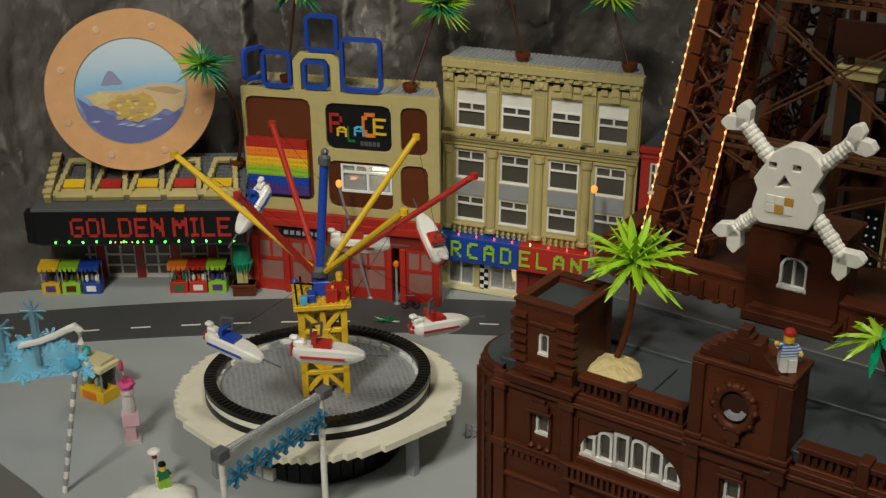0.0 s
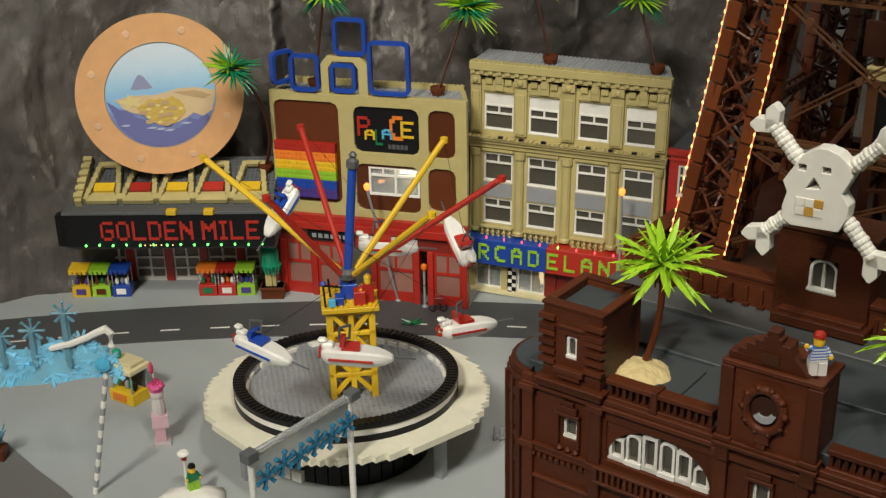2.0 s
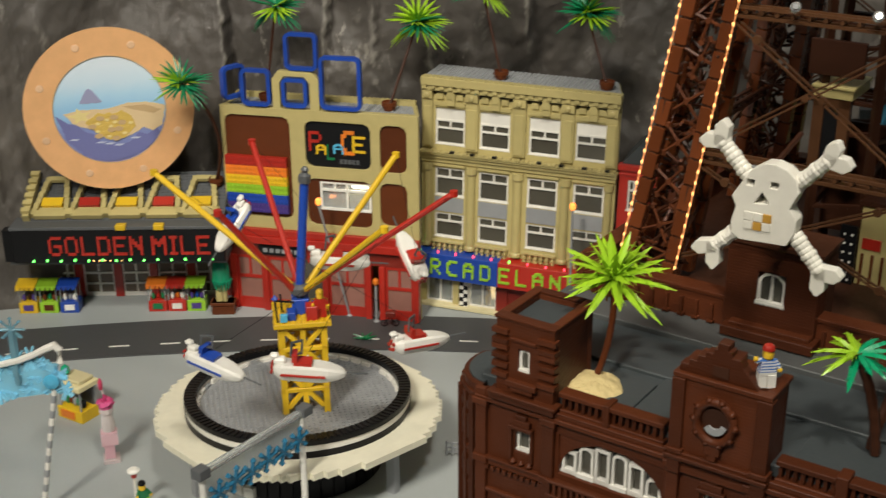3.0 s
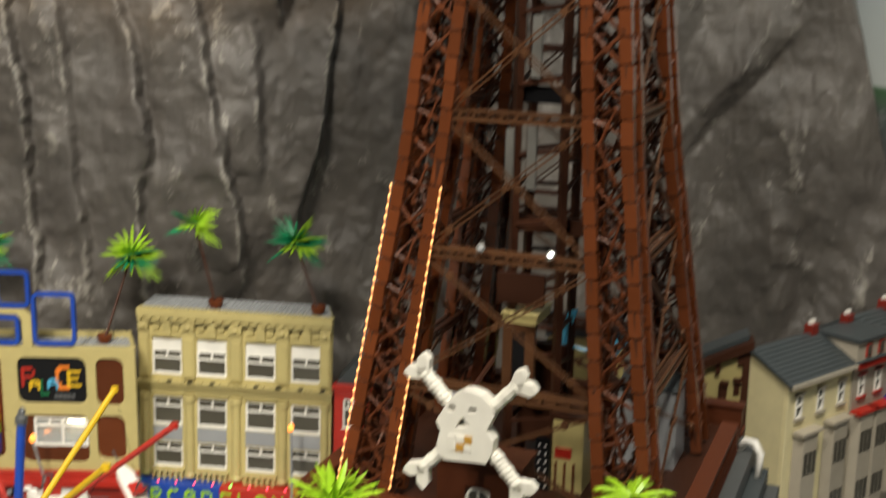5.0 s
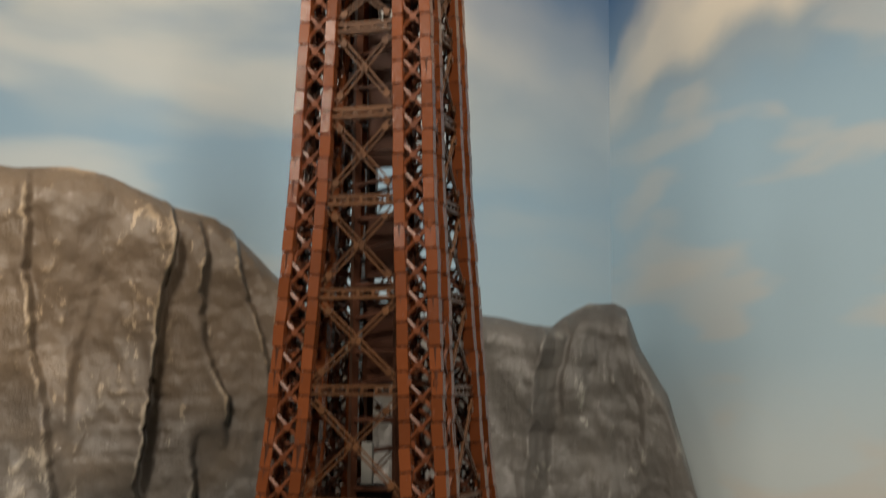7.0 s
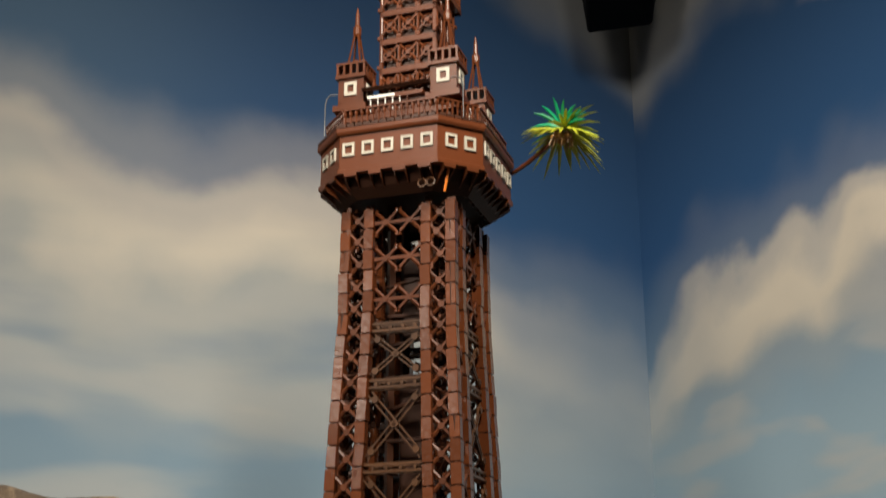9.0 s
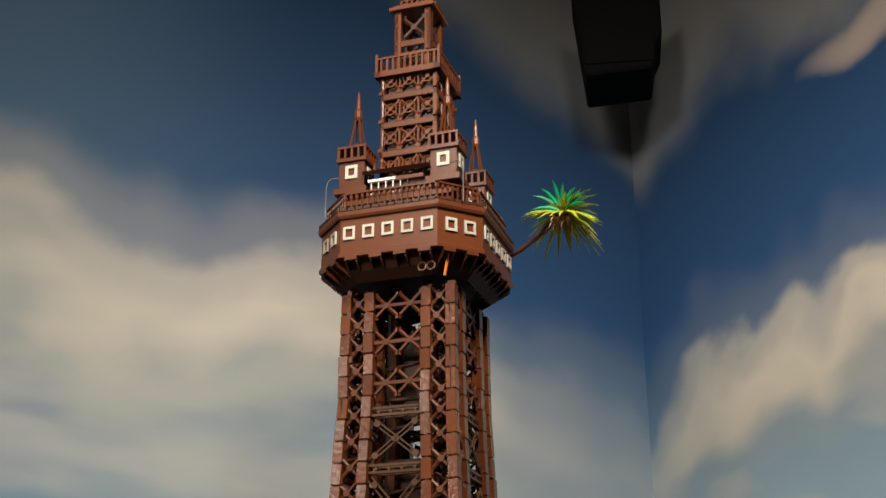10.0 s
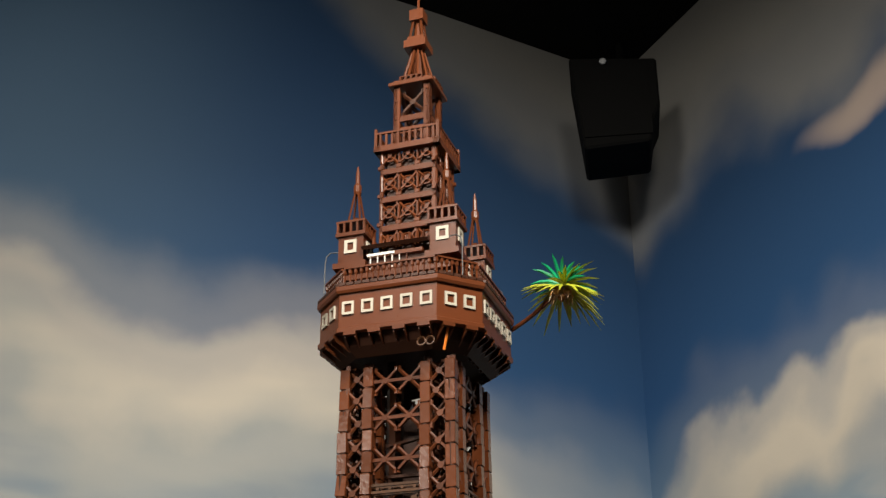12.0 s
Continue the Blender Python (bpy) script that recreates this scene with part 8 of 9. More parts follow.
tagged(ob, "heap of yellow sand round the palm's foot", "sand")

# ---- skull and crossbones emblem ----
IVORY_PLAIN = plastic("plain_white_plastic", (0.80, 0.77, 0.68), 0.35, 0.0)
emblem = thing("skull_emblem", TOWER @ pose(0.028, -0.330, 0.622), "white brick skull and crossbones emblem hung before the tower", "emblem")
HEAD = [(-0.0255, 0.0120), (-0.0168, 0.0265), (-0.0050, 0.0345), (0.0045, 0.0350), (0.0152, 0.0320), (0.0239, 0.0245), (0.0275, 0.0132), (0.0205, -0.0025), (0.0274, -0.0120), (0.0268, -0.0238), (0.0205, -0.0370), (-0.0220, -0.0395), (-0.0304, -0.0345), (-0.0314, -0.0238), (-0.0280, -0.0095), (-0.0325, 0.0)]
EYES = [(-0.0196, -0.0128, 0.0124, 0.0178), (0.0015, 0.0088, 0.0134, 0.0188)]
NOSE = [(-0.0115, -0.0032), (0.0022, -0.0014), (-0.0050, 0.0078)]


def pierced_plate(outline, openings, y0, y1):
    """A plate with an outline in x and z and openings that go right through."""
    bm = bmesh.new()
    edges = []
    for loop in [outline] + openings:
        vs = [bm.verts.new((x, y0, z)) for x, z in loop]
        edges += [bm.edges.new((a, b)) for a, b in zip(vs, vs[1:] + vs[:1])]
    bmesh.ops.triangle_fill(bm, use_beauty=True, use_dissolve=False, edges=edges)
    made = bmesh.ops.extrude_face_region(bm, geom=list(bm.faces))
    bmesh.ops.translate(bm, vec=(0, y1 - y0, 0), verts=[v for v in made["geom"] if isinstance(v, bmesh.types.BMVert)])
    return bm


skull = part("skull", pierced_plate(HEAD, [[(a, c), (b, c), (b, d), (a, d)] for a, b, c, d in EYES] + [NOSE], -0.007, 0.010), IVORY_PLAIN, emblem, "white skull with cut-out eyes and nose", 0.0006)
part("back_plate", boxes((-0.024, 0.019, 0.0102, 0.014, -0.030, 0.024)), GREY, skull)
for x0, z0, mat in ((-0.0192, -0.0195, IVORY_PLAIN), (-0.0108, -0.0195, IVORY_PLAIN), (-0.0024, -0.0190, GOLD), (-0.0192, -0.0278, IVORY_PLAIN), (-0.0108, -0.0278, GOLD), (-0.0024, -0.0273, IVORY_PLAIN)):
    part("tooth", boxes((x0, x0 + 0.0080, -0.0080, -0.0066, z0, z0 + 0.0079)), mat, skull, "gold tooth" if mat is GOLD else "", 0.0004)
# bones: ribbed shafts that end in two pointed knuckles
for start, end, tips in (((-0.0215, 0.0175), (-0.0480, 0.0460), ((-0.0475, 0.0655), (-0.0675, 0.0445))), ((0.0240, 0.0200), (0.0480, 0.0455), ((0.0530, 0.0625), (0.0680, 0.0415))),
                         ((-0.0275, -0.0335), (-0.0475, -0.0535), ((-0.0675, -0.0585), (-0.0460, -0.0755))), ((0.0245, -0.0270), (0.0505, -0.0565), ((0.0708, -0.0570), (0.0508, -0.0780)))):
    p, q = Vector((start[0], 0.001, start[1])), Vector((end[0], 0.001, end[1]))
    way = q - p
    turn = Matrix.Translation(p) @ way.to_track_quat("Z", "Y").to_matrix().to_4x4()
    bm = bmesh.new()
    profile = []
    for k in range(8):
        f = way.length * k / 8
        r = 0.0068 + 0.0007 * (k % 3 == 1)
        profile += [(r * 0.91, f), (r, f + way.length * 0.03), (r * 1.02, f + way.length * 0.075), (r * 0.93, f + way.length * 0.118)]
    lathe(bm, profile, 10, turn)
    bone = part("bone", bm, IVORY_PLAIN, emblem)
    for tx, tz in tips:
        t = Vector((tx, 0.001, tz))
        reach = (t - q).length
        m = Matrix.Translation(q) @ Matrix.Rotation(-math.atan2((t - q).z, (t - q).x), 4, "Y")
        bm = bmesh.new()
        prism(bm, [(-0.0045, -0.0062), (reach * 0.72, -0.0066), (reach, -0.0012), (reach, 0.0012), (reach * 0.72, 0.0066), (-0.0045, 0.0062)], -0.0058, 0.0058, m)
        part("knuckle", bm, IVORY_PLAIN, bone, bevel=0.0006)
bm = bmesh.new()
bar(bm, (0.0, 0.006, -0.02), (-0.014, 0.110, -0.080), 0.004, 6)
bar(bm, (-0.02, 0.006, 0.0), (-0.034, 0.17, 0.010), 0.003, 6)
part("bracket", bm, DARKBROWN, emblem)

# ---- street furniture ----
def street_lamp(foot, top, lit, label):
    t = thing("street_lamp", Matrix.Translation(foot), label, "street lamp", "street lamps")
    d = Vector(top) - Vector(foot)
    bm = bmesh.new()
    bar(bm, (0, 0, 0), d, 0.0022, 8)
    lathe(bm, [(0.006, 0), (0.006, 0.003), (0.003, 0.006)], 10)
    part("pole", bm, GREY, t)
    bm = bmesh.new()
    lathe(bm, [(0.0035, 0), (0.0055, 0.004), (0.0055, 0.010), (0.002, 0.013)], 10, Matrix.Translation(d))
    part("lantern", bm, LANTERN if lit else ORANGE, t, "glowing orange lantern")


street_lamp((-0.135, 2.085, 0), (-0.180, 2.04, 0.238), True, "leaning grey lamp post with an orange lantern")
street_lamp((0.258, 1.985, 0), (0.258, 1.985, 0.243), True, "upright white lamp post with a lit orange lantern")
street_lamp((-0.085, 2.058, 0), (-0.085, 2.058, 0.075), False, "short grey post by the red shops")


def booth(parent, x, awning, body, goods):
    bm = boxes((x, x + 0.034, 0.0, 0.030, 0.0, 0.022))
    b = part("counter", bm, body, parent, bevel=0.0006)
    for px, py in ((0.002, 0.002), (0.032, 0.002), (0.002, 0.028), (0.032, 0.028)):
        bm = bmesh.new()
        bar(bm, (x + px, py, 0.022), (x + px, py, 0.057), 0.0014, 5)
        part("post", bm, CLEAR, parent)
    bm = bmesh.new()
    prism(bm, [(-0.006, 0.054), (-0.006, 0.0575), (0.022, 0.0630), (0.026, 0.0595)], x - 0.001, x + 0.0355, Matrix(((0, 1, 0, 0), (1, 0, 0, 0), (0, 0, 1, 0), (0, 0, 0, 1))))
    for i in range(4):
        box(bm, x + i * 0.0088, x + 0.006 + i * 0.0088, -0.0075, -0.004, 0.0500, 0.0560)
    part("awning", bm, awning, parent)
    for i in range(3):
        bm = bmesh.new()
        lathe(bm, [(0.002, 0.022), (0.004, 0.026), (0.003, 0.033), (0.001, 0.035)], 8, Matrix.Translation((x + 0.008 + i * 0.009, 0.010 + 0.004 * (i % 2), 0)))
        part("produce", bm, goods[i % len(goods)], parent)
    part("price_board", boxes((x + 0.008, x + 0.026, -0.0016, 0.0, 0.006, 0.017)), goods[0], b)


stall = thing("market_stall", pose(-0.752, 2.118, 0, 0, 0, 0), "three small stalls with yellow, lime and blue awnings", "stall", "street stalls")
for i, (aw, bd, gd) in enumerate(((YELLOW, YELLOW, (VIOLET, DARKBROWN)), (LIME, LIME, (BROWN, GREEN)), (BLUE, BLUE, (WHITE, GREY)))):
    booth(stall, i * 0.038, aw, bd, gd)
stall = thing("market_stall", pose(-0.512, 2.118, 0, 0, 0, 0), "three small stalls with orange, red and lime awnings", "stall", "street stalls")
for i, (aw, bd, gd) in enumerate(((ORANGE, RED, (GREEN, RED)), (RED, RED, (WHITE, ORANGE)), (LIME, LIME, (VIOLET, BLUE)))):
    booth(stall, i * 0.036, aw, bd, gd)

planter = thing("planter", pose(-0.371, 2.110, 0), "brown box planter with a clear green bush on a post", "planter")
bm = boxes((-0.021, 0.021, -0.010, 0.014, 0.0, 0.024), (-0.023, 0.023, -0.012, 0.016, 0.018, 0.024))
part("box", bm, BROWN, planter, bevel=0.0006)
bm = boxes((-0.012, 0.0, -0.004, 0.008, 0.024, 0.07), (0.001, 0.008, -0.004, 0.008, 0.024, 0.06))
part("stem", bm, TAN, planter, bevel=0.0006)
bm = bmesh.new()
lathe(bm, [(0.014, 0.060), (0.017, 0.068), (0.0155, 0.095), (0.0085, 0.118), (0.002, 0.126)], 14, Matrix.Translation((-0.001, 0.002, 0)))
for k in range(14):
    a = 2 * math.pi * k / 14
    bar(bm, (0.017 * math.cos(a), 0.017 * math.sin(a) + 0.002, 0.068), (0.012 * math.cos(a), 0.012 * math.sin(a) + 0.002, 0.048), 0.0026, 5, 0.001)
part("bush", bm, CLEARGREEN, planter)

kiosk = thing("snack_kiosk", pose(-0.548, 1.738, 0, 0, 0, -32) @ Matrix.Scale(1.1, 4), "small yellow snack kiosk with a cream roof", "kiosk")
bm = boxes((-0.024, 0.024, -0.018, 0.018, 0.0, 0.018))
k0 = part("base", bm, YELLOW, kiosk, bevel=0.0006)
part("sign", boxes((-0.016, 0.010, -0.0196, -0.018, 0.004, 0.015)), ORANGE, k0, "orange picture sign")
for sx in (-1, 1):
    for sy in (-1, 1):
        bm = bmesh.new()
        bar(bm, (sx * 0.020, sy * 0.014, 0.018), (sx * 0.020, sy * 0.014, 0.050), 0.0016, 5)
        part("post", bm, GREY, kiosk)
part("back_panel", boxes((-0.020, 0.020, 0.010, 0.013, 0.018, 0.050)), DARKGREY, kiosk)
for i in range(5):
    bm = bmesh.new()
    lathe(bm, [(0.002, 0.018), (0.0045, 0.022), (0.004, 0.028), (0.001, 0.031)], 7, Matrix.Translation((-0.015 + 0.0075 * i, -0.004, 0.002 * (i % 2))))
    part("produce", bm, (GREEN, BROWN, GREY, GREEN, BLACK)[i], kiosk)
part("roof", boxes((-0.026, 0.026, -0.020, 0.020, 0.050, 0.058), (-0.018, 0.020, -0.012, 0.016, 0.058, 0.064)), CREAM, kiosk, bevel=0.001)
bm = bmesh.new()
lathe(bm, [(0.002, 0.064), (0.007, 0.068), (0.006, 0.076), (0.001, 0.080)], 9, Matrix.Translation((-0.014, -0.004, 0)))
part("ornament", bm, CLEARGREEN, kiosk)

statue = bmesh.new()
box(statue, -0.012, 0.012, -0.012, 0.012, 0.0, 0.005)
box(statue, -0.009, 0.006, -0.008, 0.006, 0.005, 0.030)
box(statue, -0.012, 0.012, -0.010, 0.009, 0.030, 0.050)
lathe(statue, [(0.009, 0.050), (0.010, 0.062), (0.008, 0.078), (0.010, 0.082), (0.010, 0.094), (0.005, 0.098)], 10)
for k in range(9):
    a = 0.7 * k
    lathe(statue, [(0.002, -0.005), (0.0062, 0), (0.002, 0.005)], 7, pose(0.008 * math.cos(a), 0.008 * math.sin(a), 0.096 + 0.002 * (k % 3)))
bar(statue, (0.0, 0.0, 0.10), (-0.004, 0, 0.128), 0.0016, 6)
lathe(statue, [(0.001, 0.118), (0.0035, 0.123), (0.0035, 0.132), (0.001, 0.138)], 8, Matrix.Translation((-0.004, 0, 0)))


def pink_zones():
    m, nodes, links, p = nodes_of("pink_and_white_plastic")
    co = nodes.new("ShaderNodeTexCoord").outputs["Object"]
    sep = nodes.new("ShaderNodeSeparateXYZ")
    links.new(co, sep.inputs[0])
    h = maths(nodes, links, "DIVIDE", sep.outputs[2], 0.14)
    links.new(ramp(nodes, links, h, [(0.0, (0.6, 0.5, 0.5)), (0.05, (0.72, 0.42, 0.48)), (0.22, (0.78, 0.50, 0.55)), (0.37, (0.78, 0.70, 0.68)), (0.55, (0.76, 0.66, 0.64)), (0.64, (0.70, 0.10, 0.28)), (0.73, (0.66, 0.05, 0.20)), (0.80, (0.72, 0.6, 0.6)), (0.85, (0.62, 0.06, 0.14))], "CONSTANT").outputs[0], p.inputs["Base Color"])
    p.inputs["Roughness"].default_value = 0.35
    return m


ob = part("pink_statue", statue, pink_zones())
ob.matrix_world = pose(-0.467, 1.603, 0, 0, 0, 15)
tagged(ob, "tall pink and white toy statue with a flower hat", "statue")

# clear gantry with blue snowflakes on white poles
GA, GB = Vector((-0.266, 1.262, 0.200)), Vector((-0.158, 1.402, 0.200))
gantry = thing("snowflake_gantry", Matrix.Translation((GA.x, GA.y, 0)) @ Matrix.Rotation(math.atan2(GB.y - GA.y, GB.x - GA.x), 4, "Z"), "clear gantry with blue snowflakes on two white poles", "gantry")
L = (GB - GA).length
part("top_bar", boxes((-0.004, L, -0.005, 0.005, 0.189, 0.196)), CLEAR, gantry, bevel=0.0008)
part("end_block", boxes((-0.010, 0.008, -0.008, 0.008, 0.186, 0.200)), DARKGREY, gantry, bevel=0.001)
part("end_block", boxes((L - 0.006, L + 0.012, -0.008, 0.008, 0.187, 0.200)), DARKGREY, gantry, bevel=0.001)
part("panel", boxes((0.0, L, -0.0015, 0.0015, 0.146, 0.189)), FROST, gantry, "clear plastic panel").visible_shadow = False
for i in range(6):
    bm = bmesh.new()
    c = Vector((0.020 + i * 0.0285, -0.004, 0.155 + 0.004 * (i % 2)))
    for k in range(3):
        a = radians(60 * k + 15)
        d = Vector((math.cos(a), 0, math.sin(a))) * 0.0150
        bar(bm, c - d, c + d, 0.0026, 6)
        for s in (-1, 1):
            lathe(bm, [(0.001, -0.004), (0.0044, 0), (0.001, 0.004)], 7, Matrix.Translation(c + d * s))
    part("snowflake", bm, FLAKE, gantry)
for x in (0.0, L - 0.004):
    bm = bmesh.new()
    lathe(bm, [q for k in range(13) for q in ((0.0040, 0.0148 * k), (0.0044, 0.0148 * k + 0.003), (0.0044, 0.0148 * k + 0.0135), (0.0040, 0.0148 * k + 0.0147))], 10, Matrix.Translation((x, 0, 0)))
    part("pole", bm, WHITE, gantry)

# ice arch on a leaning striped pole
arch = thing("ice_arch", pose(-0.533, 1.470, 0), "pale blue ice arch on a striped pole", "arch")
LEAN = math.degrees(math.atan2(0.041, 0.200))
for k in range(17):
    bm = bmesh.new()
    lathe(bm, [(0.0030, 0.0118 * k), (0.0037, 0.0118 * k + 0.001), (0.0037, 0.0118 * k + 0.0108), (0.0030, 0.0118 * k + 0.0118)], 9)
    part("pole_ring", bm, GREY if k % 2 else WHITE, arch).matrix_local = pose(0, 0, 0, 0, LEAN, 0)
rnd = random.Random(4)
for k in range(62):
    x = 0.058 - 0.0048 * k + rnd.uniform(-0.006, 0.006)
    z = 0.214 + rnd.uniform(-0.028, 0.028) - 0.12 * max(0.0, 0.0 - x) * 0.4
    s_ = rnd.uniform(0.008, 0.017)
    bm = bmesh.new()
    for j in range(3):
        a = rnd.uniform(0, math.pi)
        d = Vector((math.cos(a), rnd.uniform(-0.6, 0.6), math.sin(a))) * s_
        bar(bm, Vector((x, 0, z)) - d, Vector((x, 0, z)) + d, 0.0036, 6, 0.0018)
    part("ice_piece", bm, ICE, arch).visible_shadow = False
prism_rows = [(0.045, 0.190), (0.045, 0.232), (-0.26, 0.226), (-0.26, 0.168), (-0.06, 0.176)]
bm = bmesh.new()
prism(bm, prism_rows, -0.0015, 0.0015)
part("ice_sheet", bm, ICE, arch, "clear blue sheet").visible_shadow = False
bm = bmesh.new()
lathe(bm, [(0.004, -0.003), (0.0105, -0.001), (0.0105, 0.001), (0.004, 0.003)], 14, pose(0.038, -0.006, 0.208, 90))
part("ice_disc", bm, AZURE, arch, "round blue disc")
bm = bmesh.new()
tube(bm, [(-0.030, -0.004, 0.233), (0.000, -0.004, 0.240), (0.020, -0.004, 0.248), (0.036, -0.004, 0.256), (0.048, -0.004, 0.261), (0.054, -0.004, 0.255), (0.053, -0.004, 0.236)], [0.0045, 0.005, 0.0048, 0.0052, 0.006, 0.0055, 0.005], 7)
part("snow_edge", bm, WHITE, arch)
for x, z in ((-0.006, 0.283), (-0.052, 0.258), (-0.095, 0.250)):
    bm = bmesh.new()
    bar(bm, (x, 0, 0.205), (x, 0, z), 0.006, 6)
    for k in range(4):
        a = radians(45 * k)
        d = Vector((math.cos(a), 0, math.sin(a))) * 0.016
        bar(bm, Vector((x, 0, z)) - d, Vector((x, 0, z)) + d, 0.0026, 6, 0.0014)
        for sgn in (-1, 1):
            lathe(bm, [(0.001, -0.002), (0.0032, 0), (0.001, 0.002)], 7, Matrix.Translation(Vector((x, 0, z)) + d * sgn))
    part("snowflake", bm, ICE, arch)
bush = thing("ice_bush", pose(-0.70, 1.56, 0), "pale blue ice plant in a brown pot", "plant")
bm = boxes((-0.012, 0.012, -0.012, 0.012, 0, 0.022))
part("pot", bm, BROWN, bush, bevel=0.001)
bm = bmesh.new()
for k in range(8):
    a = 0.8 * k
    bar(bm, (0, 0, 0.022), (0.016 * math.cos(a), 0.016 * math.sin(a), 0.05 + 0.004 * (k % 3)), 0.003, 6, 0.001)
part("leaves", bm, ICE, bush)

# snow mound with its little red and white sign post
bm = bmesh.new()
snow = []
for j, (r, z) in enumerate(((0.034, 0.0), (0.035, 0.006), (0.028, 0.013), (0.016, 0.018), (0.004, 0.0195))):
    snow.append([bm.verts.new((r * (1.1 + 0.3 * noise.noise(Vector((math.cos(a) * 2.5, math.sin(a) * 2.5, j * 0.7)))) * math.cos(a) * 1.2, r * (1 + 0.3 * noise.noise(Vector((math.cos(a) * 2, math.sin(a) * 2, 9)))) * math.sin(a), z)) for a in np.linspace(0, 2 * math.pi, 30, endpoint=False)])
for a, b in zip(snow, snow[1:]):
    for k in range(30):
        j = (k + 1) % 30
        bm.faces.new((a[k], a[j], b[j], b[k]))
bm.faces.new(snow[-1])
bm.faces.new(snow[0][::-1])
ob = part("snow_mound", bm, WHITE, smooth=True)
ob.matrix_world = pose(-0.392, 1.445, 0, 0, 0, 10)
tagged(ob, "low white plastic snow mound", "snow")
post_ = thing("sign_post", pose(-0.402, 1.470, 0.0), "thin white post with a red collar and white disc", "sign post")
bm = bmesh.new()
bar(bm, (0, 0, 0), (0, 0, 0.062), 0.0022, 8)
part("pole", bm, WHITE, post_)
bm = bmesh.new()
lathe(bm, [(0.004, 0.055), (0.004, 0.062)], 10)
part("collar", bm, RED, post_)
bm = bmesh.new()
lathe(bm, [(0.006, 0.062), (0.009, 0.064), (0.009, 0.066), (0.005, 0.069)], 14)
part("disc", bm, WHITE, post_)

# low railing between the ride and the brick building
rail = thing("park_railing", pose(0.030, 1.600, 0, 0, 0, -6), "grey plastic lattice railing on the ground", "railing")
for i in range(4):
    bm = bmesh.new()
    x = i * 0.022
    for z in (0.006, 0.014, 0.022):
        bar(bm, (x, 0, z), (x + 0.021, 0, z), 0.0016, 6)
    for k in range(3):
        bar(bm, (x + 0.002 + k * 0.0085, 0, 0), (x + 0.002 + k * 0.0085, 0, 0.025), 0.0017, 6)
    part("rail_section", bm, GREY, rail)

# low green shrubs and a bicycle-like cart by the kerb
weeds = thing("kerb_plant", pose(-0.105, 1.985, 0.0025), "flat dark green plastic plant on the street", "plant")
for k in range(7):
    bm = bmesh.new()
    a = 0.9 * k
    bar(bm, (0, 0, 0.002), (0.022 * math.cos(a), 0.014 * math.sin(a), 0.006 + 0.002 * (k % 2)), 0.003, 5, 0.0008)
    part("leaf", bm, GREEN, weeds)
trike = thing("toy_cart", pose(-0.060, 2.035, 0.0025), "tiny dark cart with a red canopy by the kerb", "cart")
bm = bmesh.new()
for x in (-0.010, 0.010):
    tube(bm, [(x + 0.006 * math.cos(a), 0, 0.007 + 0.006 * math.sin(a)) for a in np.linspace(0, 2 * math.pi, 12, endpoint=False)], 0.0010, 5, closed=True)
bar(bm, (-0.010, 0, 0.007), (0.0, 0, 0.018), 0.001, 5)
bar(bm, (0.010, 0, 0.007), (0.0, 0, 0.018), 0.001, 5)
part("frame", bm, BLACK, trike)
part("canopy", boxes((-0.008, 0.010, -0.006, 0.006, 0.020, 0.030)), DARKRED, trike, bevel=0.001)

# ---- houses beyond the tower ----
def taper_bay(cx, half, z0, z1):
    """A bay with slanted cheeks on a house front."""
    bm = bmesh.new()
    ring = [[bm.verts.new((cx + x, y, z)) for x, y in ((-half, -0.0005), (-half * 0.72, -0.016), (half * 0.72, -0.016), (half, -0.0005))] for z in (z0, z1)]
    for k in range(4):
        bm.faces.new((ring[0][k], ring[0][(k + 1) % 4], ring[1][(k + 1) % 4], ring[1][k]))
    bm.faces.new(ring[0][::-1])
    bm.faces.new(ring[1])
    return bm


